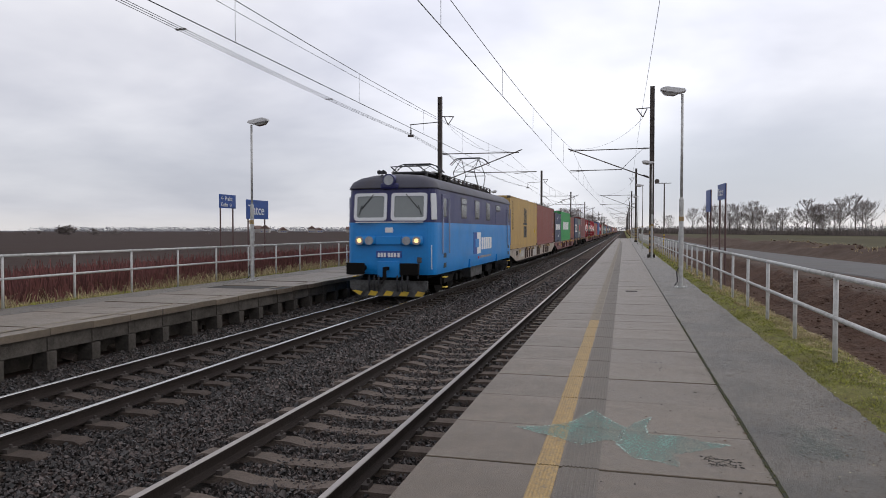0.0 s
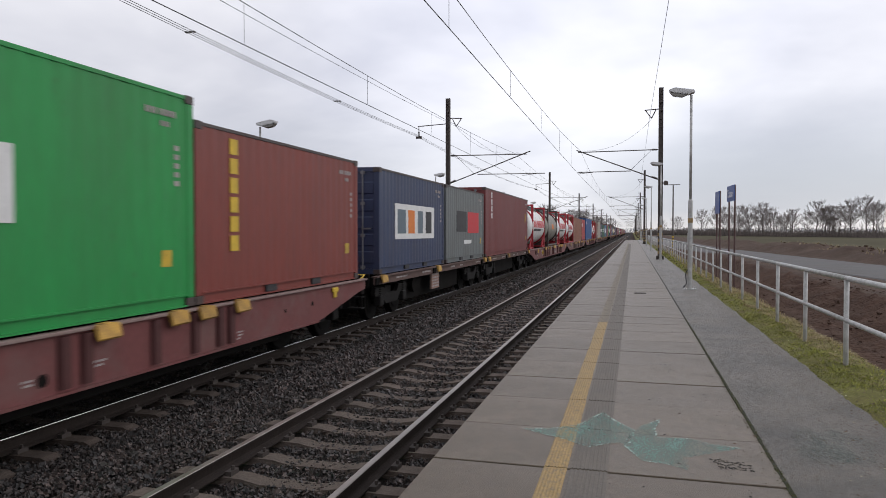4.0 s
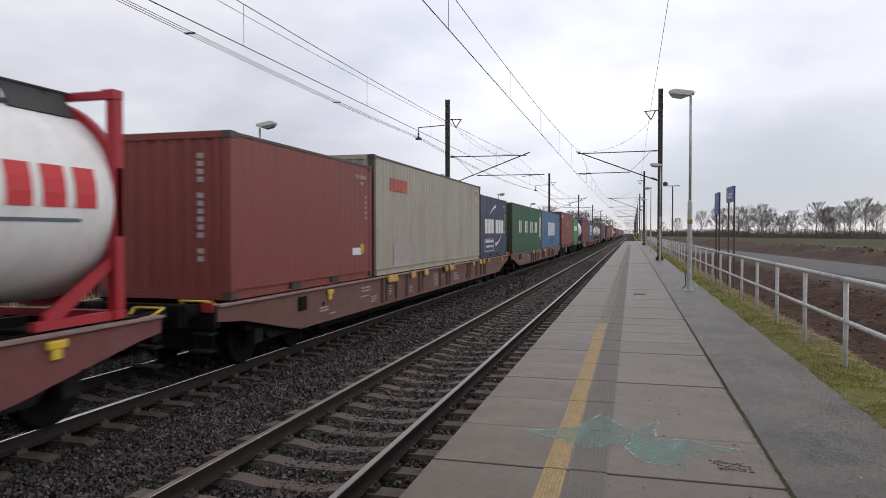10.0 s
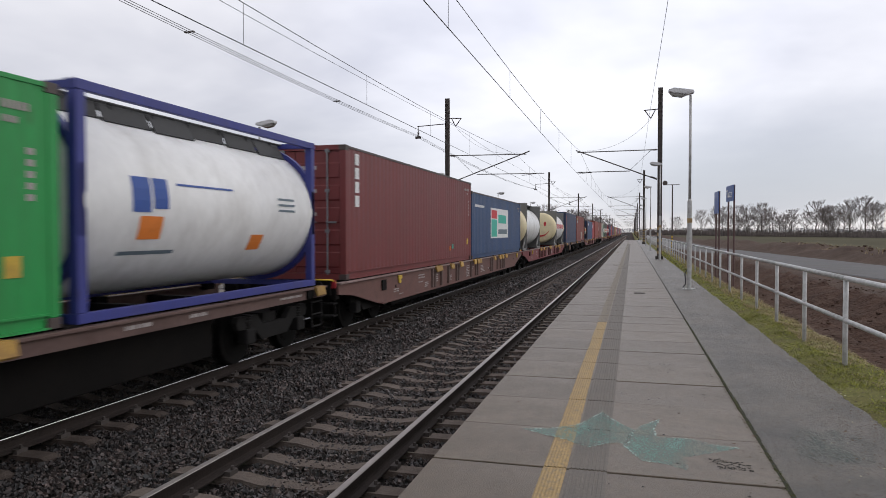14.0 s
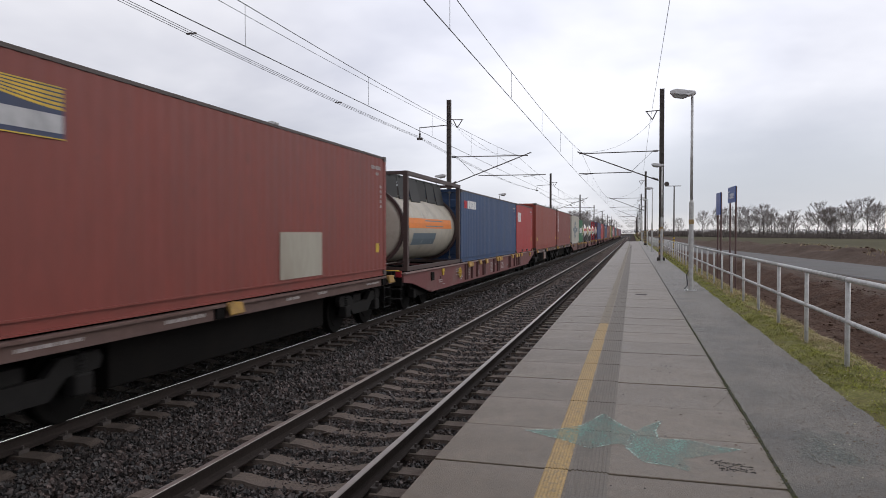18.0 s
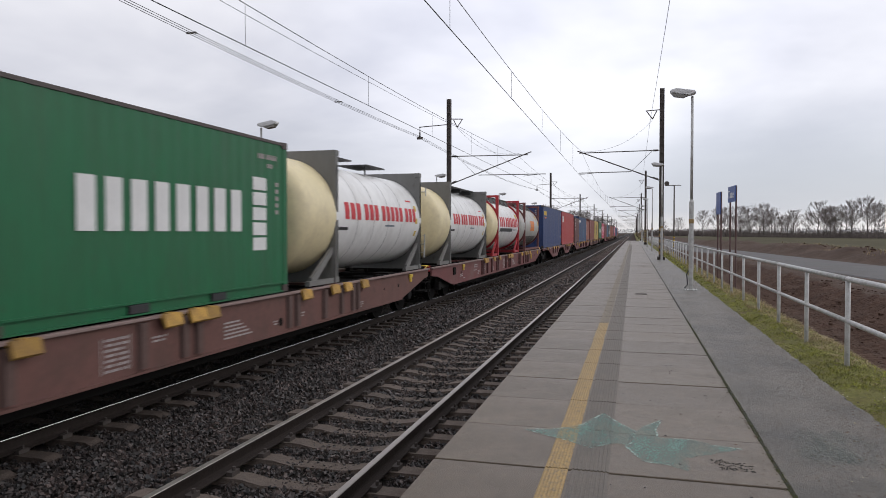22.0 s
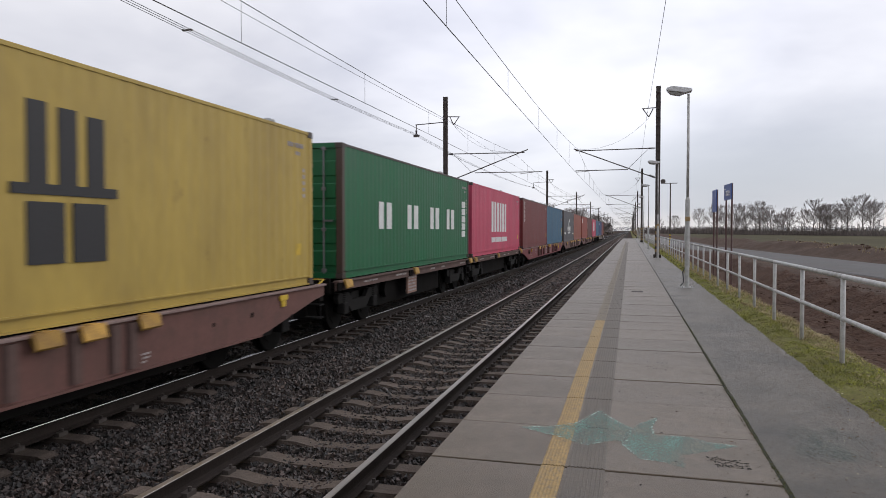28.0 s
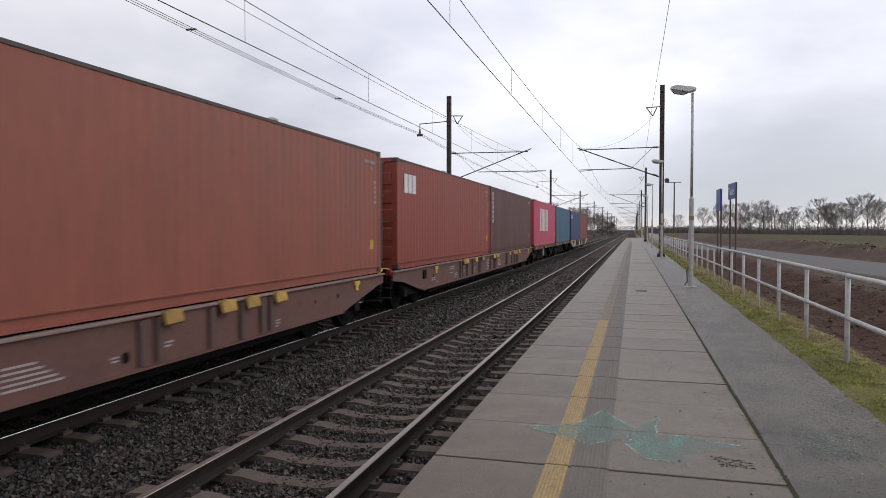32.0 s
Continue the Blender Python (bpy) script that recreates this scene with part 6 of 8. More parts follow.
    # strap seams round the shell
    for k in range(4 if frame != "frame_blue" else 0):
        bm = new_bm()
        y = 1.2 + k * (ln - 2.0) / 4
        for j in range(26):
            a0, a1 = radians(-75 + 150 * j / 26), radians(-75 + 150 * (j + 1) / 26)
            q = [(r + 0.003) * math.cos(a0), (r + 0.003) * math.sin(a0) + zc, (r + 0.003) * math.cos(a1), (r + 0.003) * math.sin(a1) + zc]
            bm.faces.new([bm.verts.new(c) for c in ((q[0], y, q[1]), (q[0], y + 0.035, q[1]), (q[2], y + 0.035, q[3]), (q[2], y, q[3]))])
        part("seam_band", bm, P["seam"], br, "thin grey seam band")
    for yy, z, lh, bl, pc in words:
        y = yy
        step = 0.45 if pc == "red_mark" and lh > 0.45 else lh * 0.9
        for word in bl:
            for _ in range(word):
                me = shared(("painted_block", lh, z, r, zc), lambda bm: curved_block(bm, r, zc, 0, step * 0.72, z, z + lh), P[pc])
                put("painted_block", me, br, pose(0, y, 0), P[pc])
                y += step
            y += step * 0.45
    for y0, y1, z0, z1, pc in blocks:
        bm = new_bm()
        curved_block(bm, r, zc, y0, y1, z0, z1)
        part("painted_mark", bm, P[pc], br)
    if face:
        bm = new_bm()

        def yf(rho):
            q = rho / r
            return -out_front + 0.34 * np.interp(q, (0, 0.35, 0.65, 0.85, 0.96, 1), (0, 0.04, 0.16, 0.34, 0.62, 1)) - 0.014
        for ex in (-0.38, 0.38):
            ring = []
            for k in range(14):
                x, z = ex + 0.1 * math.cos(k * math.pi / 7), 0.32 + 0.19 * math.sin(k * math.pi / 7)
                ring.append(bm.verts.new((x, yf(math.hypot(x, z)), z + zc)))
            bm.faces.new(ring)
        arc = []
        for k in range(17):
            a = radians(207 + k * 126 / 16)
            wdt = 0.008 + 0.05 * math.sin(math.pi * k / 16)
            row = []
            for rr in (0.8 - wdt, 0.8 + wdt):
                x, z = rr * math.cos(a), rr * math.sin(a) + 0.12
                row.append(bm.verts.new((x, yf(math.hypot(x, z)), z + zc)))
            arc.append(row)
        for p_, q_ in zip(arc, arc[1:]):
            bm.faces.new((p_[0], q_[0], q_[1], p_[1]))
        part("painted_curve", bm, P["red_mark"], br, "red painted ovals and curve")
    if ladder:
        bm = new_bm()
        for sx in (0.35, 0.75):
            bm_tube(bm, (sx, -out_front + 0.02, 0.25), (sx, -out_front + 0.2, 2.5), 0.02, seg=6)
        for k in range(8):
            bm_tube(bm, (0.35, -out_front + 0.03 + k * 0.02, 0.4 + k * 0.28), (0.75, -out_front + 0.03 + k * 0.02, 0.4 + k * 0.28), 0.015, seg=6)
        part("ladder", bm, M["galv"], tk, "grey ladder on the tank end")
    return tk


# ---- the locomotive ----
L_LIGHT = material("loco_light_blue", (0.004, 0.215, 0.58), 0.42, vary=0.08, scale=1.0, dirt=(0.02, 0.13, 0.30), dirt_amt=0.35, dscale=0.9, coat=0.2)
L_DARK = material("loco_dark_blue", (0.016, 0.018, 0.10), 0.45, vary=0.08, scale=1.0, dirt=(0.04, 0.037, 0.075), dirt_amt=0.4, coat=0.05)
L_ROOF = material("loco_roof_grey", (0.06, 0.06, 0.082), 0.6, vary=0.15, scale=2, dirt=(0.05, 0.04, 0.035), dirt_amt=0.6)
# Raised grey-green base: reflected sky is put into this glass's colour.
L_GLASS = material("loco_sky_toned_glass", (0.15, 0.17, 0.168), 0.08, vary=0.05, spec=0.9)
L_SIDE = material("loco_side_glass", (0.07, 0.076, 0.078), 0.08, vary=0.3, scale=2, spec=0.8)
L_FRAME = material("loco_window_frame", (0.62, 0.63, 0.64), 0.4, 0.3, vary=0.08)
L_LAMP = material("headlight_glow", (1.0, 0.62, 0.25), 0.3, emit=1.3)
L_OFF = material("lamp_unlit", (0.35, 0.36, 0.38), 0.2, 0.3)
L_PLOW = material("plough_grey", (0.10, 0.10, 0.10), 0.75, vary=0.35, scale=3, dirt=(0.02, 0.018, 0.016), dirt_amt=0.95, dscale=3, dlo=0.4, dhi=0.62)
L_RAIL = material("loco_handrail_lilac", (0.30, 0.31, 0.40), 0.5, vary=0.15)

LOCO_S, LOCO_L, LOCO_W = 20.20, 15.35, 1.5


def outline(half, ya, yb, rad, bulge, seg=5):
    """Plan outline of the body, rounded corners, ends slightly bowed. Points (x, y), from front right, anticlockwise."""
    pts = []
    for cx, cy, a0 in ((half - rad, ya + rad + bulge, -90), (half - rad, yb - rad - bulge, 0), (-half + rad, yb - rad - bulge, 90), (-half + rad, ya + rad + bulge, 180)):
        for k in range(seg + 1):
            a = radians(a0 + 90 * k / seg)
            pts.append((cx + rad * math.cos(a), cy + rad * math.sin(a)))
        if a0 == 0:
            pts.append((0, yb))
        if a0 == 180:
            pts.append((0, ya))
    return pts


def loft(bm, layers):
    """layers: (z, outline) from below upwards."""
    rings = [[bm.verts.new((x, y, z)) for x, y in pts] for z, pts in layers]
    n = len(rings[0])
    bm.faces.new(list(reversed(rings[0])))
    bm.faces.new(rings[-1])
    for a, b in zip(rings, rings[1:]):
        for k in range(n):
            bm.faces.new((a[k], a[(k + 1) % n], b[(k + 1) % n], b[k]))
    bmesh.ops.recalc_face_normals(bm, faces=bm.faces[:])


def window_frame(bm, u0, u1, v0, v1, w, to):
    """A rounded frame drawn by to(u, v, depth)."""
    def ring(a0, a1, b0, b1, rad):
        pts = []
        for cu, cv, s in ((a1 - rad, b1 - rad, 0), (a0 + rad, b1 - rad, 90), (a0 + rad, b0 + rad, 180), (a1 - rad, b0 + rad, 270)):
            for k in range(4):
                a = radians(s + 30 * k)
                pts.append((cu + rad * math.cos(a), cv + rad * math.sin(a)))
        return pts
    o, i = ring(u0, u1, v0, v1, 0.1), ring(u0 + w, u1 - w, v0 + w, v1 - w, 0.05)
    vo = [bm.verts.new(to(u, v, 0.035)) for u, v in o]
    vi = [bm.verts.new(to(u, v, 0.035)) for u, v in i]
    vo2 = [bm.verts.new(to(u, v, -0.03)) for u, v in o]
    vi2 = [bm.verts.new(to(u, v, -0.03)) for u, v in i]
    n = len(o)
    for k in range(n):
        j = (k + 1) % n
        bm.faces.new((vo[k], vo[j], vi[j], vi[k]))
        bm.faces.new((vo[k], vo2[k], vo2[j], vo[j]))
        bm.faces.new((vi[k], vi[j], vi2[j], vi2[k]))
    bmesh.ops.recalc_face_normals(bm, faces=bm.faces[:])


def pantograph(lc, y, up):
    hgt = 1.42 if up else 0.32
    base_z = 4.22
    bm = new_bm()
    for s in (-1, 1):
        bm_tube(bm, (s * 0.6, y - 1.0, base_z), (s * 0.6, y + 1.0, base_z), 0.035, seg=6)
        bm_tube(bm, (s * 0.6, y - 1.0, 3.95), (s * 0.6, y - 1.0, base_z), 0.05, seg=8)
        bm_tube(bm, (s * 0.6, y + 1.0, 3.95), (s * 0.6, y + 1.0, base_z), 0.05, seg=8)
    for e in (-1, 1):
        bm_tube(bm, (-0.6, y + e, base_z), (0.6, y + e, base_z), 0.035, seg=6)
    pg = part("pantograph", bm, M["wire"], lc, "dark double-arm pantograph " + ("raised to the wire" if up else "folded down"))
    mid = base_z + hgt * 0.5
    sp = 1.3 if up else 1.55
    for s in (-1, 1):
        bm = new_bm()
        for e in (-1, 1):
            bm_tube(bm, (s * 0.55, y + e * 0.55, base_z), (s * 0.5, y + e * sp, mid), 0.022, seg=6)
            bm_tube(bm, (s * 0.5, y + e * sp, mid), (s * 0.42, y + e * 0.08, base_z + hgt), 0.016, seg=6)
        part("arm", bm, M["wire"], pg)
    for e in (-0.16, 0.16):
        bm = new_bm()
        pts = [(-0.95, hgt - 0.26), (-0.72, hgt - 0.03), (-0.5, hgt + 0.05), (0.5, hgt + 0.05), (0.72, hgt - 0.03), (0.95, hgt - 0.26)]
        for (x0, z0), (x1, z1) in zip(pts, pts[1:]):
            bm_tube(bm, (x0, y + e, base_z + z0), (x1, y + e, base_z + z1), 0.02, seg=6)
        part("collector_bow", bm, M["wire"], pg)
    bm = new_bm()
    for e in (-1, 1):
        bm_tube(bm, (-0.5, y + e * sp, mid), (0.5, y + e * sp, mid), 0.016, seg=6)
        bm_tube(bm, (-0.5, y + e * sp, mid), (0.45, y + e * 0.1, base_z + hgt), 0.01, seg=5)
    part("cross_tube", bm, M["wire"], pg)


def locomotive():
    lc = mover("electric_locomotive", LOCO_S, 0, "light and dark blue electric locomotive, rear pantograph raised, headlights lit", "locomotive", "")
    W, ln = LOCO_W, LOCO_L
    bm = new_bm()
    loft(bm, [(0.80, outline(W - 0.02, 0.04, ln - 0.04, 0.32, 0.10)), (0.97, outline(W, 0, ln, 0.34, 0.12)), (2.46, outline(W, 0.0, ln, 0.34, 0.12))])
    part("lower_body", bm, L_LIGHT, lc, "light blue lower body")
    bm = new_bm()
    loft(bm, [(2.461, outline(W, 0.0, ln, 0.34, 0.12)), (3.545, outline(W - 0.02, 0.13, ln - 0.13, 0.34, 0.12))])
    part("upper_body", bm, L_DARK, lc, "dark blue upper body")
    bm = new_bm()
    loft(bm, [(3.546, outline(W + 0.012, 0.06, ln - 0.06, 0.36, 0.12)), (3.585, outline(W + 0.01, 0.07, ln - 0.07, 0.36, 0.12)), (3.76, outline(W - 0.07, 0.11, ln - 0.11, 0.42, 0.12)),
              (3.90, outline(W - 0.28, 0.22, ln - 0.22, 0.46, 0.12)), (4.01, outline(W - 0.65, 0.48, ln - 0.48, 0.46, 0.12)), (4.05, outline(W - 1.0, 0.85, ln - 0.85, 0.3, 0.1))])
    part("roof", bm, L_ROOF, lc, "dark grey curved roof", True)
    # ends: windows, lamps, stripe, nose panel
    for end in (0, 1):
        flip = pose(0, 0, 0) if end == 0 else pose(0, ln, 0, 0, 0, 180)

        def front(x, z, d):
            base = 0.13 * max(0.0, (z - 2.4)) / 1.1
            bow = 0.12 * min(1.0, abs(x) / (W - 0.34))
            return (x, base + bow - d - 0.006, z)
        for s in (-1, 1):
            u0, u1 = (0.07, 1.22) if s > 0 else (-1.22, -0.07)
            bm = new_bm()
            window_frame(bm, u0, u1, 2.52, 3.40, 0.10, front)
            fr = part("windscreen_frame", bm, L_FRAME, lc, "pale metal windscreen frame")
            fr.matrix_basis = flip
            bm = new_bm()
            q = [front(u, v, 0.012) for u, v in ((u0 + 0.05, 2.56), (u1 - 0.05, 2.56), (u1 - 0.05, 3.34), (u0 + 0.05, 3.34))]
            q2 = [front(u, v, -0.03) for u, v in ((u0 + 0.05, 2.56), (u1 - 0.05, 2.56), (u1 - 0.05, 3.34), (u0 + 0.05, 3.34))]
            a = [bm.verts.new(c) for c in q]
            b = [bm.verts.new(c) for c in q2]
            bm.faces.new(a)
            bm.faces.new(list(reversed(b)))
            for k in range(4):
                bm.faces.new((a[k], b[k], b[(k + 1) % 4], a[(k + 1) % 4]))
            part("windscreen", bm, L_GLASS, fr, "glass with the sky's reflection put into its pale colour")
            bm = new_bm()
            bm_tube(bm, front(s * 0.55, 3.36, 0.06), front(s * 0.95, 2.9, 0.03), 0.012, seg=5)
            bm_tube(bm, front(s * 0.95, 3.0, 0.03), front(s * 1.05, 2.7, 0.03), 0.014, seg=5)
            part("wiper", bm, M["black"], fr)
            # headlamp housings
            bm = new_bm()
            a, b = sorted((s * 0.42, s * 1.13))
            bm_box(bm, a, b, -0.10, 0.12, 1.74, 2.04, 0.09)
            hs = part("lamp_housing", bm, L_LIGHT, lc)
            hs.matrix_basis = flip
            for x, on in ((s * 0.95, True), (s * 0.62, False)):
                bm = new_bm()
                bm_tube(bm, (x, -0.09, 1.885), (x, -0.125, 1.885), 0.135, seg=20)
                part("lamp_ring", bm, L_OFF, hs)
                bm = new_bm()
                bm_tube(bm, (x, -0.12, 1.885), (x, -0.135, 1.885), 0.07, seg=20)
                part("lamp_glass", bm, L_LAMP if (on and end == 0) else L_OFF, hs, "glowing warm headlight" if on and end == 0 else "unlit lamp glass")
            bf = put("buffer", shared("buffer", buffer_shape, P["under"]), lc, flip @ pose(s * 0.875, 0.06, 1.02))
            bm = new_bm()
            a, b = sorted((s * 0.58, s * 1.18))
            bm_box(bm, a, b, -0.66, -0.58, 0.83, 1.2, 0.02)
            part("buffer_plate", bm, P["under"], bf).matrix_basis = pose(-s * 0.875, -0.06, -1.02)
            bm = new_bm()
            bm_tube(bm, (s * 1.42, -0.02, 1.0), (s * 1.42, -0.02, 1.75), 0.016, seg=6)
            bm_tube(bm, (s * 1.42, -0.02, 1.0), (s * 1.40, 0.12, 1.0), 0.016, seg=6)
            part("handrail", bm, L_FRAME, lc).matrix_basis = flip
        for s in (1,):
            bm = new_bm()
            bm_box(bm, -0.10, 0.10, -0.03, 0.02, -0.42, 0.42, 0.02)
            o = part("corner_panel", bm, L_FRAME, lc, "pale metal corner window panel")
            o.matrix_basis = flip @ Matrix.Translation((s * (W - 0.085), 0.245, 2.96)) @ pose(0, 0, 0, -4, 0, s * 42)
        for name, x0, x1, z0, z1, mat_, dy in (("stripe", -1.12, 1.12, 2.45, 2.485, L_FRAME, 0.012), ("nose_panel", -0.42, 0.42, 1.76, 2.02, L_LIGHT, 0.05), ("emblem", -0.12, 0.14, 2.14, 2.30, M["white"], 0.02),
                                               ("number_plate", -0.42, 0.42, 1.34, 1.56, P["blue_mark"], 0.02), ("draw_gear_plate", -0.36, 0.36, 0.72, 1.22, L_LIGHT, 0.06)):
            bm = new_bm()
            bm_box(bm, x0, x1, -dy, 0.1, z0, z1, 0.008)
            o = part(name, bm, mat_, lc)
            o.matrix_basis = flip
            if name == "number_plate":
                bm = new_bm()
                for k, x in enumerate((-0.36, -0.26, -0.16, -0.02, 0.08, 0.18, 0.3)):
                    bm_box(bm, x, x + 0.075, -0.026, -0.019, 1.36, 1.50)
                part("plate_marking", bm, M["white"], o, "plain pale bars")
        # roof headlight
        bm = new_bm()
        bm_tube(bm, (0.0, 0.0, 3.80), (0.0, 0.6, 3.80), 0.20, seg=20)
        bm_box(bm, -0.3, 0.3, 0.03, 0.7, 3.52, 3.72, 0.06)
        rl = part("roof_lamp", bm, L_DARK, lc, "round roof headlight")
        rl.matrix_basis = flip
        bm = new_bm()
        bm_tube(bm, (0.0, 0.005, 3.80), (0.0, -0.015, 3.80), 0.16, seg=20)
        part("roof_lamp_glass", bm, L_OFF, rl)
        bm = new_bm()
        for x in (-0.42, -0.28):
            bm_tube(bm, (x, 0.3, 4.08), (x, 0.57, 4.08), 0.075, 0.03, seg=10)
            bm_tube(bm, (x, 0.55, 3.8), (x, 0.55, 4.08), 0.02, seg=6)
        part("horn", bm, M["black"], lc).matrix_basis = flip
        # plough with yellow stripes and pipes
        bm = new_bm()
        bm_prism(bm, [(-1.28, 0.36), (-1.3, 0.62), (1.3, 0.62), (1.28, 0.36), (1.0, 0.12), (-1.0, 0.12)], "y", -0.06, 0.02)
        pl = part("plough", bm, L_PLOW, lc, "grey snow plough with yellow edge")
        pl.matrix_basis = flip
        for k in range(5):
            x = -1.2 + k * 0.52
            bm = new_bm()
            zb = 0.34 - 0.2 * min(1, max(0, (abs(x + 1.2) if x < -1 else 1)))
            bm_prism(bm, [(x, 0.28 if k in (0,) else 0.14), (x + 0.26, 0.13), (x + 0.34, 0.26), (x + 0.1, 0.3)], "y", -0.072, -0.055)
            part("yellow_stripe", bm, M["yellow"], pl)
        for x in (-0.62, -0.45, -0.3, 0.32, 0.48, 0.66):
            bm = new_bm()
            bm_tube(bm, (x, -0.1, 0.78), (x + 0.03, -0.22, 0.5), 0.028, seg=6)
            bm_tube(bm, (x + 0.03, -0.22, 0.505), (x + 0.02, -0.12, 0.28), 0.026, seg=6)
            part("brake_hose", bm, M["black"], lc).matrix_basis = flip
        bm = new_bm()
        bm_tube(bm, (1.05, -0.1, 1.35), (1.05, -0.14, 1.2), 0.08, seg=8)
        bm_tube(bm, (1.05, -0.14, 1.25), (1.02, -0.16, 0.7), 0.025, seg=6)
        part("jumper_cable", bm, M["black"], lc).matrix_basis = flip
        put("coupling", shared("hook", hook_shape, P["under"]), lc, flip @ pose(0, -0.04, 1.0))
    # sides
    for s in (1, -1):
        fl = pose(0, 0, 0) if s > 0 else pose(0, ln, 0, 0, 0, 180)

        def box(name, y0, y1, z0, z1, d, mat_, bev=0.01, label=""):
            bm = new_bm()
            inn = W - 0.03
            bm_box(bm, inn - 0.05, W + d, y0, y1, z0, z1, bev)
            o = part(name, bm, mat_, lc, label)
            o.matrix_basis = fl
            return o
        for y0 in (0.98, ln - 1.38):
            d_ = box("cab_door", y0, y0 + 0.70, 2.47, 3.4, 0.006, L_DARK, 0.02)
            box("cab_door", y0, y0 + 0.70, 1.42, 2.462, 0.006, L_LIGHT, 0.02)
            box("door_window", y0 + 0.12, y0 + 0.58, 2.62, 3.28, 0.012, L_SIDE, 0.04)
            for e in (-0.09, 0.79):
                bm = new_bm()
                bm_tube(bm, (W + 0.05, y0 + e, 1.45), (W + 0.05, y0 + e, 3.3), 0.022, seg=8)
                part("handrail", bm, L_RAIL, lc).matrix_basis = fl
            for k in range(4):
                bm = new_bm()
                z = 0.32 + 0.33 * k
                bm_box(bm, W - 0.05, W + (0.012 if k > 1 else 0.06), y0 + 0.2, y0 + 0.52, z, z + (0.16 if k > 1 else 0.04))
                o = part("step", bm, M["black"] if k > 1 else M["yellow"], lc, "yellow edged step")
                o.matrix_basis = fl
        for y0, w, z0, z1 in ((3.71, 0.92, 2.62, 3.42), (6.12, 0.9, 2.62, 3.42), (8.45, 0.9, 2.62, 3.42)):
            box("side_window", y0, y0 + w, z0, z1, 0.006, L_ROOF, 0.03)
            box("side_glass", y0 + 0.04, y0 + w - 0.04, z0 + 0.04, z1 - 0.04, 0.012, L_SIDE, 0.03)
            if y0 < 4.5:
                box("window_bar", y0 + 0.03, y0 + w - 0.03, z0 + 0.52, z0 + 0.57, 0.018, L_ROOF, 0.004)
        box("side_grille_frame", 10.8, 11.9, 3.08, 3.40, 0.006, L_ROOF, 0.02)
        box("side_grille", 10.87, 11.83, 3.14, 3.34, 0.014, L_GLASS, 0.02, "small pale ventilation window")
        box("side_hatch", 10.75, 11.95, 2.5, 3.06, 0.005, L_DARK, 0.012)
        box("roof_edge_strip", 0.5, ln - 0.5, 3.535, 3.56, 0.03, L_ROOF, 0.004)
        for y0 in (4.95, 10.75):
            bm = new_bm()
            bm_prism(bm, [(y0, 0.8), (y0 + 0.16, 0.8), (y0 + 0.1, 1.12), (y0 + 0.04, 1.12)], "x", W - 0.02, W + 0.06)
            part("lifting_lug", bm, L_LIGHT, lc).matrix_basis = fl
        # emblem and word as plain shapes
        for y0, y1, z0, z1, mt in ((5.85, 6.53, 1.27, 2.13, P["blue_mark"]), (6.53, 7.25, 1.27, 2.13, M["white"]), (6.19, 6.89, 1.53, 1.87, L_LIGHT)):
            box("emblem", y0, y1, z0, z1, 0.008 if mt is not L_LIGHT else 0.012, mt, 0.0)
        bm = new_bm()
        letters(bm, 7.45, 1.42, 0.5, (5,), W + 0.002, 0.92, 0.78)
        part("painted_word", bm, M["white"], lc, "row of white painted blocks").matrix_basis = fl
        bm = new_bm()
        letters(bm, 7.15, 1.08, 0.09, (3, 8, 6, 9, 5), W + 0.002, 0.8, 0.7)
        part("small_marking", bm, P["pale_mark"], lc).matrix_basis = fl
        box("warning_mark", 6.75, 6.95, 1.06, 1.17, 0.008, P["red_mark"], 0.0)
    # roof gear
    bm = new_bm()
    bm_box(bm, -0.95, 0.95, 3.85, ln - 3.0, 3.93, 4.06, 0.03)
    part("roof_walkway", bm, P["under"], lc, "dark roof walkway and hatches")
    def post_ins(bm):
        bm_tube(bm, (0, 0, 3.9), (0, 0, 4.25), 0.035, seg=7)
        for k in range(3):
            bm_tube(bm, (0, 0, 3.98 + 0.08 * k), (0, 0, 4.02 + 0.08 * k), 0.06, seg=8)
    for s in (-1, 1):
        bm = new_bm()
        bm_tube(bm, (s * 0.85, 3.15, 4.23), (s * 0.85, 12.7, 4.23), 0.018, seg=6)
        part("roof_busbar", bm, M["wire"], lc, "dark busbar on insulators")
        for k in range(14):
            put("roof_insulator", shared("roof_insulator", post_ins, M["insul"]), lc, pose(s * 0.85, 3.15 + k * 0.73, 0))
    for y0 in (5.95, 7.15, 8.75, 9.85):
        bm = new_bm()
        bm_box(bm, -0.5, 0.5, y0, y0 + 0.7, 4.05, 4.26, 0.05)
        part("roof_box", bm, L_ROOF, lc)
    # looped cables and bars between the roof boxes
    for k, y0 in enumerate((3.6, 4.6, 5.8, 7.2, 8.7, 9.8)):
        bm = new_bm()
        pts = [(0.7 - 0.25 * j, y0 + 0.18 * j, 4.1 + 0.32 * math.sin(math.pi * j / 6)) for j in range(7)]
        for a, b in zip(pts, pts[1:]):
            bm_tube(bm, a, b, 0.02, seg=6)
        part("roof_cable", bm, M["wire"], lc, "dark looped roof cable")
    for y0 in (3.4, 4.4, 10.2):
        bm = new_bm()
        bm_box(bm, -0.75, 0.75, y0, y0 + 0.5, 4.0, 4.3, 0.05)
        part("resistor_box", bm, P["under"], lc, "dark roof equipment box")
    bm = new_bm()
    bm_tube(bm, (0.1, 4.2, 4.2), (0.1, 5.2, 4.3), 0.16, seg=12)
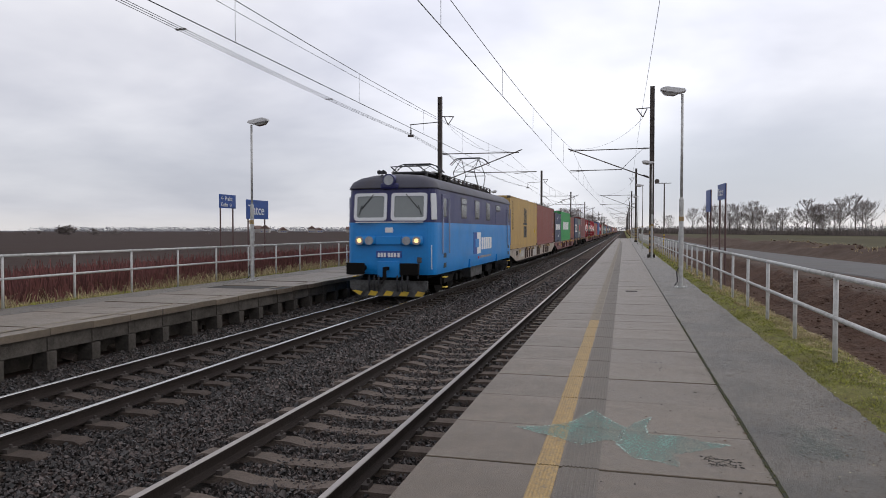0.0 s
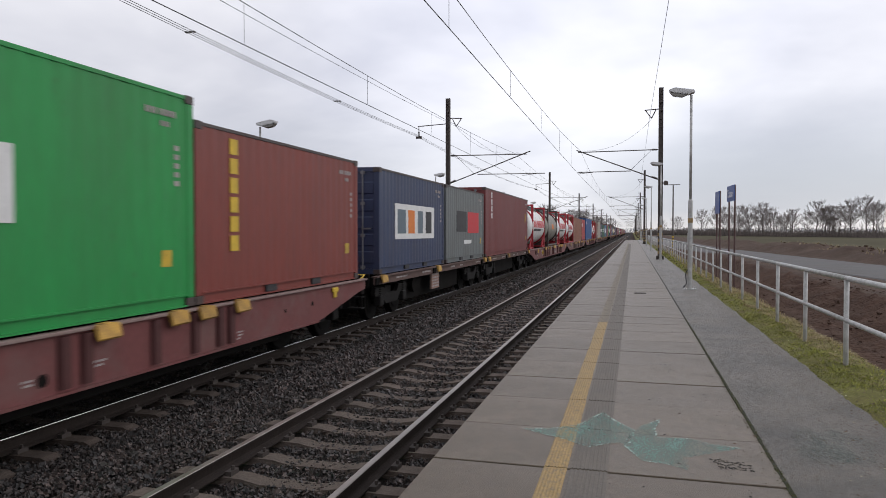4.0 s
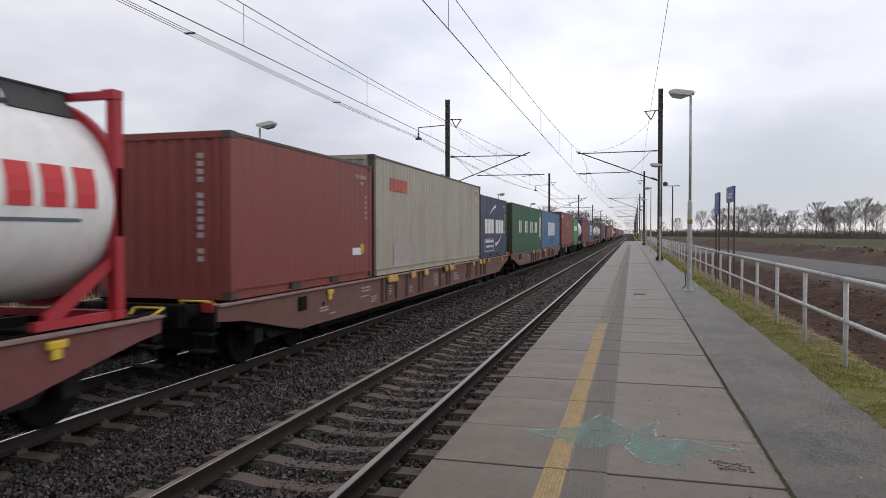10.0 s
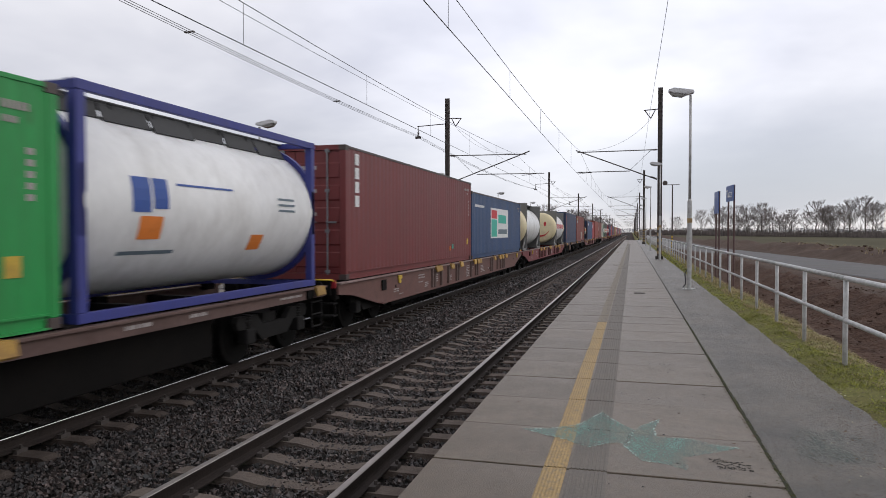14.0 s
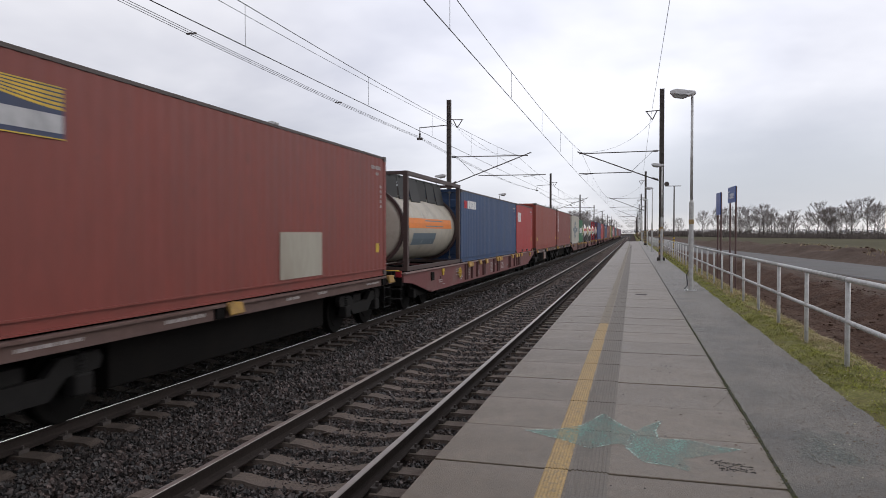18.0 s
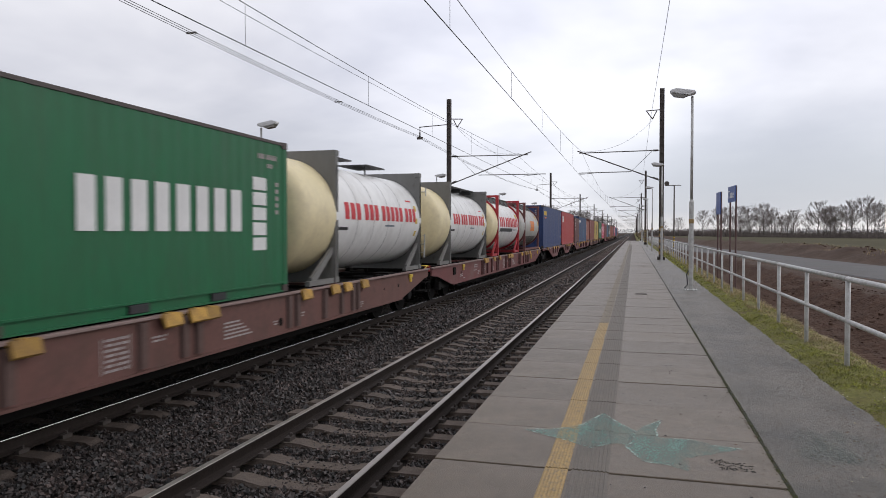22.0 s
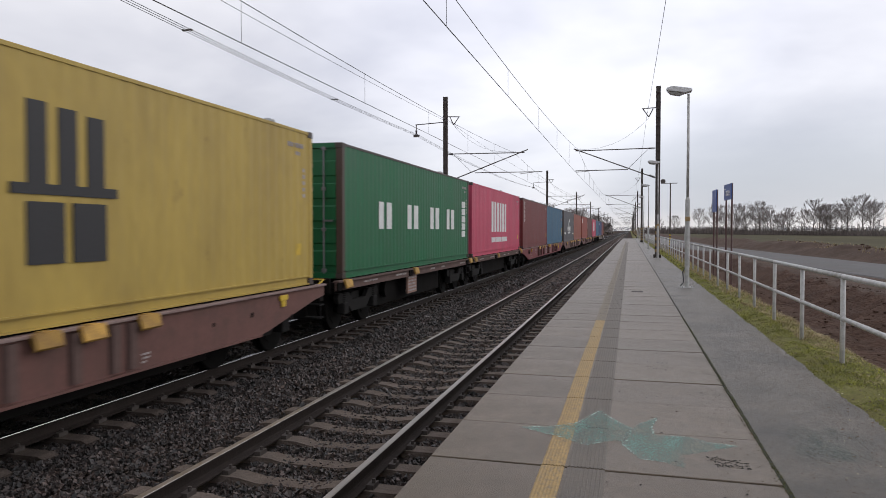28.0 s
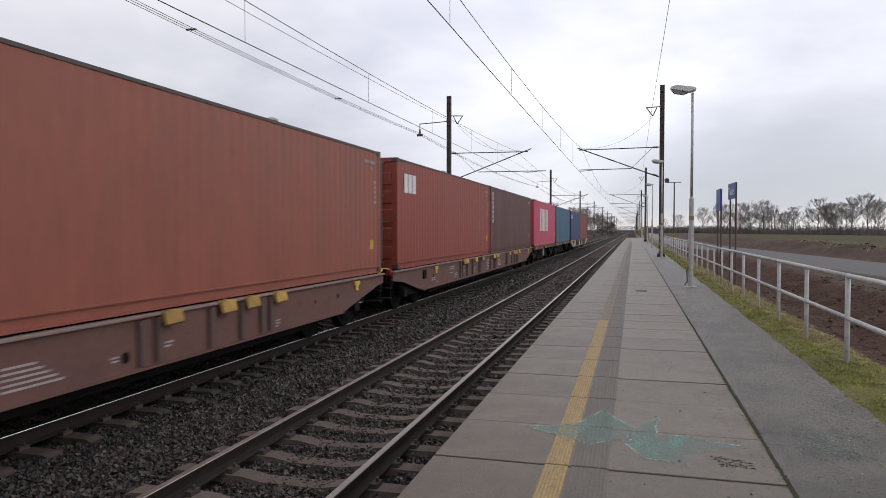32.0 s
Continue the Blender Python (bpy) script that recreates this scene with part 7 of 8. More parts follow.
    part("air_reservoir", bm, P["under"], lc)
    pantograph(lc, 3.25, False)
    pantograph(lc, 12.0, True)
    # running gear
    for y0 in (3.7, ln - 3.7):
        bg = add_bogie(lc, y0)
        bm = new_bm()
        for s in (-1, 1):
            for e in (-0.9, 0.9):
                bm_tube(bm, (s * 0.7, e, 0.62), (s * 0.86, e, 0.62), 0.6, seg=24)
        part("drive_wheel", bm, P["wheel"], bg)
    bm = new_bm()
    bm_box(bm, -1.25, 1.25, 6.5, 8.8, 0.32, 0.75, 0.03)
    part("battery_box", bm, L_PLOW, lc, "grey equipment box")
    bm = new_bm()
    bm_box(bm, -1.1, 1.1, 0.6, ln - 0.6, 0.66, 0.78)
    for y0 in (2.0, 4.9, 8.7, 10.0, 12.4):
        bm_tube(bm, (-1.2, y0, 0.5), (1.2, y0, 0.5), 0.16, seg=12)
    part("underframe", bm, P["under"], lc)


locomotive()

# ---- the consist ----
FT20, FT30, FT40, FT45 = 6.058, 9.125, 12.192, 13.716
HI, LO = 2.951, 2.646
R_, B_ = "wagon_red", "wagon_brown"


def crest(y, z, col="black", k=1.0):
    """Big two-part emblem as plain bars."""
    m = [(y + a * k, z + b * k, w * k, h * k, col) for a, b, w, h in
         ((0.22, 0.87, 0.28, 0.95), (0.66, 0.87, 0.28, 0.92), (1.10, 0.87, 0.28, 0.88), (0.0, 0.78, 1.6, 0.12), (0.2, 0.0, 0.54, 0.7), (0.86, 0.0, 0.54, 0.7))]
    return m


def col_mark(y, h, n, lh, col="white"):
    return [(y, h - 0.45 - k * lh * 1.25, lh * 0.9, lh, col) for k in range(n)]


# first wagon, pale
wagon_long(36.45, 61.75, P["wagon_pale"], "pale grey rust-streaked container wagon with yellow lugs", 1)
container(36.85, FT40, HI, "ochre", [], crest(5.3, 0.55) + col_mark(1.0, HI, 10, 0.13, "black") + [(10.75, 0.8, 0.3, 0.25, "yellow")], "ochre yellow corrugated freight container with black emblem", trim="ochre")
container(49.12, FT40, HI, "brown", [], [(11.5, 1.18, 0.2, 0.16, "yellow"), (11.5, 1.5, 0.2, 0.2, "pale_mark"), (11.5, 1.85, 0.2, 0.16, "yellow"), (10.95, 0.45, 0.32, 0.07, "pale_mark")] + [(11.18, 1.25 + 0.15 * k, 0.1, 0.11, "pale_mark") for k in range(8)], "brown-red corrugated freight container, plain side")
wagon_long(62.2, 87.4, P[R_], "red-brown container wagon with yellow lugs", 2)
container(62.6, FT20, LO, "navy", [(0.93, 5.19, 1.05, 1.57, (3, 3), "white")], [], "navy blue short container with white markings, shut doors", trim="rust_post")
container(68.72, FT40, HI, "green", [(2.6, 9.35, 1.08, 1.88, (9,), "white")], [], "bright green container with white painted word blocks")
container(80.95, FT20, LO, "brown", [], col_mark(0.9, LO, 6, 0.24, "yellow"), "brown-red short container with yellow upright markings")
wagon_half(88.05, 101.0, P["wagon_dark"], "dark brown flat wagon on open bogies", 3, False, True, False)
container(88.4, FT20, LO, "navy", [], [(1.2, 0.8, 3.7, 0.95, "white"), (1.4, 0.95, 0.7, 0.65, "grey_mark"), (2.3, 0.95, 0.6, 0.65, "orange_mark"), (3.2, 0.95, 0.5, 0.65, "grey_mark"), (4.0, 0.95, 0.6, 0.65, "black")], "dark blue short container with white panel")
container(94.75, FT20, LO, "grey", [], [(1.5, 1.0, 1.5, 0.75, "black"), (3.2, 0.95, 1.9, 0.8, "red_mark"), (2.6, 0.55, 1.2, 0.14, "white")], "grey short container with black and red marks")
wagon_half(101.15, 113.6, P["wagon_dark"], "dark brown flat wagon on open bogies", 4, False, False, True)
container(101.2, FT40, HI, "brown2", [], col_mark(1.3, HI, 4, 0.24) + [(11.2, 1.55, 0.16, 0.5, "yellow")], "maroon corrugated freight container, plain side")

DH = [(0.6, 1.33, 0.46, (3, 8), "red_mark")]
DHB = [(0.6, 4.0, 1.1, 1.26, "black"), (3.75, 5.4, 1.17, 1.21, "grey_mark"), (0.75, 1.3, 0.62, 0.72, "yellow"), (5.2, 5.7, 1.8, 2.0, "yellow")]
VB = [(0.5, 1.34, 0.37, (3, 3, 5, 3), "red_mark")]
VBB = [(5.45, 5.65, 1.3, 1.45, "yellow"), (5.45, 5.65, 1.65, 1.8, "yellow"), (5.5, 5.65, 0.95, 1.1, "yellow"), (0.2, 0.7, 1.1, 1.17, "black"), (4.9, 5.35, 1.9, 1.94, "red_mark"), (3.0, 3.7, 1.2, 1.24, "grey_mark")]
GB = [(2.55, 3.75, 1.25, 1.65, "orange_mark"), (2.75, 3.55, 1.38, 1.53, "grey_mark"), (0.3, 5.6, 0.2, 0.30, "yellow")]
wagon_long(114.15, 138.75, P[R_], "red-brown container wagon with yellow lugs carrying tanks", 5)
tank(115.8, "tank_white", "tank_white", "frame_red", DH, DHB, "white swap tank in red end frames with red lettering blocks")
tank(123.95, "tank_grey", "tank_grey", "frame_dark", [], GB, "dirty grey swap tank in dark frames with orange panel")
tank(132.05, "tank_white", "tank_white", "frame_red", DH, DHB, "white swap tank in red end frames with red lettering blocks")
wagon_long(139.2, 165.5, P[B_], "dull brown container wagon with yellow lugs", 6)
tank(140.65, "tank_white", "tank_white", "frame_red", [(0.9, 1.30, 0.42, (3, 8), "red_mark")], [(0.9, 3.6, 1.08, 1.18, "black"), (3.7, 5.3, 1.08, 1.12, "grey_mark")], "white swap tank in full red box frame", 1.0, 0.0, True, 1.16)
container(146.8, FT40, LO, "rusty", [], col_mark(0.55, LO, 6, 0.20), "rusty orange-brown corrugated container with upright white blocks", trim="rust_post")
container(159.05, FT20, LO, "red", [(0.48, 1.5, 1.66, 2.08, (3,), "white")], [(2.3, 0.5, 0.7, 0.3, "brown")], "red short container with small white emblem")
wagon_long(166.3, 190.9, P[R_], "red-brown container wagon with yellow lugs", 7)
container(166.75, FT45, HI, "blue", [(1.5, 2.5, 2.03, 2.43, (3,), "white")], [(12.3, 0.55, 0.2, 0.14, "yellow"), (11.2, 0.06, 0.8, 0.06, "yellow"), (5, 0.06, 1.0, 0.06, "yellow")], "bright blue long container with small white emblem")
tank(184.2, "tank_white", "tank_white", "frame_red", DH, DHB[:2], "white swap tank in red end frames on a half-empty wagon", 0.75, 0.25)
wagon_long(192.2, 217.5, P[B_], "dull brown container wagon with yellow lugs", 8)
container(192.6, FT20, LO, "brown", [], [(4.9, 0.5, 0.5, 0.16, "white")], "brown-red short corrugated container", False)
container(198.8, FT40, HI, "beige", [(1.2, 2.65, 2.08, 2.42, (5,), "faded_red")], [(1.45, 0.12, 1.6, 0.56, "pale_mark"), (11.3, 1.9, 0.12, 0.3, "yellow")], "weathered grey-beige container with faded red word blocks", False, trim="rust_post")
container(211.1, FT20, LO, "navy", [(0.84, 5.3, 0.98, 1.6, (3, 3), "white"), (0.98, 2.62, 0.58, 0.68, (9, 5), "white"), (1.12, 2.55, 0.37, 0.46, (6, 4), "white")], [(0.84, 0.72, 1.95, 0.025, "white"), (0.84, 0.20, 1.95, 0.025, "white"), (0.84, 0.225, 0.025, 0.495, "white"), (2.765, 0.225, 0.025, 0.495, "white"), (3.2, 0.48, 0.2, 0.1, "white")] + [(5.42, 0.95 + 0.17 * k, 0.1, 0.13, "pale_mark") for k in range(6)], "dark blue short container with white markings", trim="rust_post")
wagon_long(218.5, 243.9, P[B_], "dull brown container wagon with yellow lugs", 9)
container(218.9, FT40, LO, "dgreen", [], [(2.3, 1.03, 0.85, 0.66, "white"), (4.5, 1.03, 0.95, 0.66, "white"), (6.7, 1.03, 0.95, 0.66, "white"), (8.7, 1.03, 0.95, 0.66, "white"), ] + [(11.0, 0.75 + 0.27 * k, 0.5, 0.23, "white") for k in range(5)], "dark green corrugated container with spaced white blocks", trim="rust_post")
container(231.2, FT40, LO, "sky_blue", [(3.85, 8.25, 0.82, 1.8, (6,), "white")], [(10.3, 1.9, 1.1, 0.35, "blue_mark"), (1.6, 0.75, 0.5, 0.4, "blue_mark"), (7.0, 0.3, 0.9, 0.4, "seablue"), (5.6, 0.2, 0.7, 0.55, "dgreen")], "bright blue weathered container with large white word blocks", trim="rust_post")
wagon_half(244.75, 257.6, P["wagon_dark"], "dark brown flat wagon on open bogies", 10, False, True, False)
container(245.1, FT40, HI, "brown", [(0.45, 1.4, 2.38, 2.6, (3,), "white")], [(6.2, 1.75, 0.3, 0.3, "white"), (6.25, 1.5, 0.28, 0.14, "orange_mark"), (0.5, 0.6, 0.2, 0.2, "white"), (11.6, 0.9, 0.22, 0.3, "yellow")], "brown-red corrugated container with small white marks")
wagon_half(257.7, 270.75, P["wagon_dark"], "dark brown flat wagon on open bogies", 11, False, False, True)
container(258.0, FT20, LO, "green", [(0.9, 5.1, 1.27, 1.74, (9,), "white")], [], "bright green short container with white word blocks")
tank(264.3, "tank_white", "tank_white", "frame_blue", [], [(0.9, 1.25, 1.3, 1.75, "blue_mark"), (1.3, 1.6, 1.35, 1.75, "blue_mark"), (1.05, 1.5, 0.95, 1.25, "orange_mark"), (0.8, 1.9, 0.75, 0.8, "grey_mark"), (3.8, 4.2, 0.75, 1.0, "orange_mark"), (4.6, 5.2, 1.6, 1.64, "grey_mark"), (4.6, 5.2, 1.5, 1.54, "grey_mark"), (4.6, 5.2, 1.4, 1.44, "grey_mark"), (1.8, 3.2, 1.68, 1.71, "blue_mark")], "white tank in blue box frame with orange and blue marks", 0.0, 0.0, True, 1.19)
wagon_long(271.45, 296.75, P[B_], "dull brown container wagon with yellow lugs", 12)
container(271.9, FT40, HI, "brown2", [], col_mark(0.55, HI, 4, 0.25) + [(9.3, 0.42, 0.16, 0.14, "green_mark"), (8.95, 0.36, 0.14, 0.14, "orange_mark")], "maroon corrugated container with upright white blocks")
container(284.25, FT40, LO, "seablue", [(0.6, 2.4, 2.0, 2.1, (9, 8), "white")], [(3.8, 0.72, 4.4, 1.35, "white"), (3.95, 1.6, 1.3, 0.38, "red_mark"), (3.95, 0.78, 1.3, 0.78, "green_mark"), (5.6, 1.4, 2.0, 0.4, "green_mark"), (5.6, 0.9, 2.3, 0.22, "grey_mark")], "blue container with white panel of green and red shapes")
wagon_long(297.2, 322.6, P["bright_red"], "bright red container wagon with yellow lugs, partly empty", 13, True)
tank(298.9, "tank_white", "tank_cream", "frame_grey", [], [], "white and cream swap tank in grey end frames", 1.1, 0.35, False, 1.19, ladder=True)
tank(315.75, "tank_white", "tank_cream", "frame_grey", VB, VBB, "cream and white swap tank, red curve on its end", 0.98, 0.75, False, 1.19, face=True)
wagon_half(324.1, 336.95, P["wagon_dark"], "dark brown flat wagon on open bogies", 14, False, True, False)
container(324.5, FT40, HI, "navy", [], [(0.38, 0.33, 0.42, 2.25, "orange"), (0.5, 0.7, 0.14, 0.2, "navy"), (0.5, 1.1, 0.14, 0.2, "navy"), (0.5, 1.5, 0.14, 0.2, "navy"), (0.5, 1.9, 0.14, 0.2, "navy")], "navy blue container with orange upright band", False)
wagon_half(337.1, 350.0, P["wagon_dark"], "dark brown flat wagon on open bogies", 15, False, False, True)
container(337.4, FT40, HI, "brown", [], [(0.45, 2.0, 1.5, 0.58, "navy"), (0.45, 2.07, 1.48, 0.2, "plate_grey"), (0.45, 2.002, 1.5, 0.014, "yellow"), (0.45, 2.562, 1.5, 0.014, "yellow"), (6.75, 0.16, 1.7, 0.85, "beige")], "brown-red container with striped navy and yellow panel, beige patch")
wagon_long(350.9, 376.3, P[R_], "red-brown container wagon with yellow lugs", 16)
tank(351.3, "tank_tan", "tank_tan", "frame_dark", [], [(0.5, 5.5, 1.2, 1.5, "orange_mark"), (2.4, 4.4, 1.25, 1.45, "grey_mark"), (1.2, 3.6, 0.7, 1.05, "grey_mark")], "tan tank with orange band in dark open frame", 0.0, 0.0, True, 1.0)
container(357.5, FT40, LO, "seablue", [(0.52, 1.0, 1.92, 2.2, (2,), "red_mark"), (1.05, 2.5, 1.92, 2.22, (5,), "white")], [], "blue corrugated container with white word blocks")
container(369.85, FT20, LO, "red", [(0.55, 1.55, 1.62, 2.12, (3,), "white")], [], "red short container with small white emblem")
wagon_half(377.1, 389.9, P["wagon_dark"], "dark brown flat wagon on open bogies", 17, False, True, False)
container(377.45, FT40, HI, "tile", [], [(0.55, 0.5, 0.28, 0.2, "yellow")], "orange-red corrugated container, plain side", False)
wagon_half(390.05, 402.9, P["wagon_dark"], "dark brown flat wagon on open bogies", 18, False, False, True)
container(390.35, FT40, HI, "brown", [], col_mark(0.75, HI, 6, 0.22) + [(0.5, 0.5, 0.2, 0.2, "yellow")], "brown-red container with upright white blocks")
wagon_long(403.6, 428.6, P[B_], "dull brown container wagon with yellow lugs", 19)
container(404.5, FT30, HI, "cream", [(1.65, 2.9, 1.21, 1.52, (4,), "grey_mark"), (5.1, 7.3, 1.17, 1.54, (6,), "grey_mark")], [], "pale grey container with round grey emblem", False)
container(413.75, FT20, LO, "mgreen", [(1.15, 4.7, 1.01, 1.66, (4,), "white")], [(4.9, 0.7 + 0.25 * k, 0.42, 0.21, "white") for k in range(5)], "green short container with white word blocks")
tank(421.9, "tank_white", "tank_cream", "frame_grey", VB, VBB, "white swap tank with cream ends in grey frames", 1.6, 0.35, False, 1.19)
wagon_long(429.0, 455.0, P[R_], "red-brown container wagon carrying three tanks", 20, True)
tank(431.3, "tank_white", "tank_cream", "frame_grey", VB, VBB, "white swap tank with cream end and ladder", 1.5, 0.35, False, 1.19, ladder=True)
tank(440.0, "tank_white", "tank_cream", "frame_red", DH, DHB, "white swap tank in red end frames with red lettering blocks", 1.5, 0.3)
tank(448.25, "tank_silver", "tank_silver", "wagon_red", [], [(2.3, 3.9, 1.15, 1.75, "orange_mark"), (2.6, 3.6, 1.35, 1.58, "grey_mark"), (5.0, 5.3, 1.9, 2.1, "yellow"), (5.35, 5.7, 1.5, 1.75, "yellow"), (0.5, 5.3, 0.4, 0.85, "grime")], "dull silver swap tank in dark red frames with orange panel", 1.4, 0.3)
wagon_half(456.3, 469.1, P[R_], "red-brown flat wagon with deep bellied beams", 21, True, True, False)
container(456.65, FT40, HI, "navy2", [(0.42, 1.93, 2.22, 2.52, (5,), "yellow"), (0.9, 1.8, 2.0, 2.1, (8,), "orange_mark")], [], "dark blue container with yellow word blocks", False)
wagon_half(469.2, 482.1, P[R_], "red-brown flat wagon with deep bellied beams", 22, True, False, True)
container(469.55, FT40, HI, "red", [(0.6, 1.65, 1.93, 2.45, (3,), "white")], [], "red corrugated container with small white emblem")
wagon_long(482.8, 508.3, P[R_], "red-brown container wagon with yellow lugs", 23)
container(483.2, FT20, LO, "dark_brown", [], col_mark(0.7, LO, 4, 0.25), "dark brown short container with upright white blocks")
container(489.4, FT40, HI, "seablue", [(1.3, 3.0, 2.2, 2.42, (7,), "white")], [(0.45, 2.12, 0.7, 0.34, "white"), (7.2, 0.3, 0.9, 1.1, "teal")], "blue container with white marks and teal patch")
container(501.7, FT20, LO, "orange", [], col_mark(0.9, LO, 9, 0.15), "orange-brown short corrugated container")
wagon_long(508.85, 534.2, P[B_], "dull brown container wagon with yellow lugs", 24)
container(509.25, FT40, HI, "brown", [], col_mark(0.9, HI, 6, 0.24), "brown-red corrugated container with upright white blocks")
container(521.55, FT40, HI, "lemon", [], crest(5.3, 0.63, "black", 0.95) + col_mark(1.3, HI, 11, 0.12, "black"), "yellow corrugated container with black emblem", False)
wagon_half(534.85, 547.65, P["wagon_dark"], "dark brown flat wagon on open bogies", 25, False, True, False)
container(535.2, FT40, HI, "mgreen", [], [(2.3, 1.03, 0.95, 0.68, "white"), (4.6, 1.03, 1.0, 0.68, "white"), (6.9, 1.03, 1.0, 0.68, "white"), (8.9, 1.03, 1.0, 0.68, "white"), ] + [(11.1, 0.75 + 0.27 * k, 0.5, 0.23, "white") for k in range(5)], "green corrugated container with spaced white blocks", trim="rust_post")
wagon_half(547.8, 560.6, P["wagon_dark"], "dark brown flat wagon on open bogies", 26, False, False, True)
container(548.0, FT40, HI, "pink", [(4.05, 8.1, 0.92, 2.3, (3,), "white"), (4.05, 8.1, 0.45, 0.68, (5, 7, 7), "white")], [], "magenta pink container with white emblem blocks", False)
wagon_long(561.1, 586.3, P["bright_red"], "bright red container wagon with yellow lugs", 27, True)
container(561.5, FT40, HI, "brown2", [], col_mark(0.7, HI, 5, 0.2), "maroon corrugated container with upright white blocks")
container(573.75, FT40, HI, "teal", [], [(11.2, 0.8, 0.45, 0.4, "yellow"), (10.9, 1.9, 0.5, 0.14, "orange_mark")], "teal blue weathered corrugated container", False)
wagon_long(587.0, 611.95, P[B_], "dull brown container wagon with yellow lugs", 28)
container(587.4, FT40, HI, "slate", [(4.3, 7.8, 0.98, 1.4, (3, 9), "white"), (4.8, 7.5, 0.68, 0.88, (1, 3, 9), "white"), (1.0, 2.4, 0.62, 0.8, (5,), "white"), (10.3, 11.5, 0.62, 0.74, (12,), "white")], [(5.1 + 0.24 * k, 1.5 + 0.12 * k, 1.15 - 0.12 * k, 0.085, "white") for k in range(6)], "slate grey container with white wing emblem", trim="rust_post")
container(599.65, FT40, HI, "orange", [], [], "orange-brown corrugated container, plain side")
wagon_long(612.7, 638.2, P[B_], "dull brown container wagon with yellow lugs", 29)
container(613.1, FT40, HI, "tile", [(0.6, 1.7, 2.0, 2.52, (3,), "white")], [], "orange-red container with small white emblem")
container(625.5, FT40, HI, "dark_brown", [], col_mark(0.5, HI, 7, 0.16), "dark brown container with upright white blocks")
wagon_half(638.9, 651.75, P["wagon_dark"], "dark brown flat wagon on open bogies", 30, False, True, False)
container(639.3, FT40, HI, "pink", [(3.0, 7.4, 0.9, 2.4, (3,), "white")], [], "magenta pink container with white emblem blocks", False)
wagon_half(651.9, 664.8, P["wagon_dark"], "dark brown flat wagon on open bogies", 31, False, False, True)
container(652.25, FT40, HI, "teal", [], [], "teal blue corrugated container")
wagon_long(665.6, 690.9, P["wagon_pale"], "pale grey container wagon with yellow lugs", 32)
container(666.0, FT40, HI, "navy2", [(0.6, 1.7, 2.1, 2.5, (3,), "white")], [], "dark blue corrugated container")
container(678.3, FT40, HI, "brown", [], [], "brown-red corrugated container at the train's end")


def disc_mark():
    """Round emblem on the pale container."""
    host = [o for o, s, z in MOVERS if abs(s - 404.5) < 0.01][0]
    bm = new_bm()
    m = pose(1.212, 3.95, 1.435, 0, 90, 0)
    bmesh.ops.create_cone(bm, cap_ends=True, segments=36, radius1=0.95, radius2=0.95, depth=0.006, matrix=m)
    part("painted_mark", bm, P["grey_mark"], host, "round grey painted emblem")
    bm = new_bm()
    for z0, y0, y1 in ((1.8, 3.4, 4.6), (1.35, 3.4, 4.5), (0.9, 3.4, 4.5)):
        bm_box(bm, 1.2155, 1.219, y0, y1, z0, z0 + 0.16)
    part("painted_mark", bm, P["cream"], host)


disc_mark()


def bow_mark(s, rows):
    """Tapered white bows painted over and under the blocks. rows: y from, y to, z from, rise."""
    host = [o for o, s_, z_ in MOVERS if abs(s_ - s) < 0.01][0]
    for ya, yb, z, rise in rows:
        bm = new_bm()
        pairs = []
        for k in range(15):
            f = k / 14
            y, zz, th = ya + (yb - ya) * f, z + 0.055 + rise * math.sin(math.pi / 2 * f), 0.015 + 0.055 * f
            pairs.append([bm.verts.new((1.2115, y, zz - th)), bm.verts.new((1.2115, y, zz + th))])
        for p, q in zip(pairs, pairs[1:]):
            bm.faces.new((p[0], q[0], q[1], p[1]))
        part("painted_bow", bm, M["white"], host, "white painted bow")


def wave_stripes(s, ya, yb, z, n):
    """Yellow stripes that fan out and sag along a painted panel."""
    host = [o for o, s_, z_ in MOVERS if abs(s_ - s) < 0.01][0]
    for i in range(n):
        bm = new_bm()
        pairs = []
        for k in range(13):
            f = k / 12
            g = f * f * (3 - 2 * f)
            mid, th = z + 0.02 - 0.02 * g - i * (0.022 + 0.026 * g), 0.007 + 0.009 * g
            y = ya + (yb - ya) * f
            pairs.append([bm.verts.new((1.2135, y, mid - th)), bm.verts.new((1.2135, y, mid + th))])
        for p, q in zip(pairs, pairs[1:]):
            bm.faces.new((p[0], q[0], q[1], p[1]))
        part("painted_stripe", bm, P["yellow"], host, "yellow painted stripe")


wave_stripes(337.4, 0.46, 1.94, 2.585, 5)
bow_mark(62.6, ((1.6, 3.05, 1.78, 0.42), (4.5, 2.95, 0.88, -0.46)))
bow_mark(211.1, ((1.9, 3.3, 1.80, 0.4), (4.7, 3.2, 0.88, -0.4)))


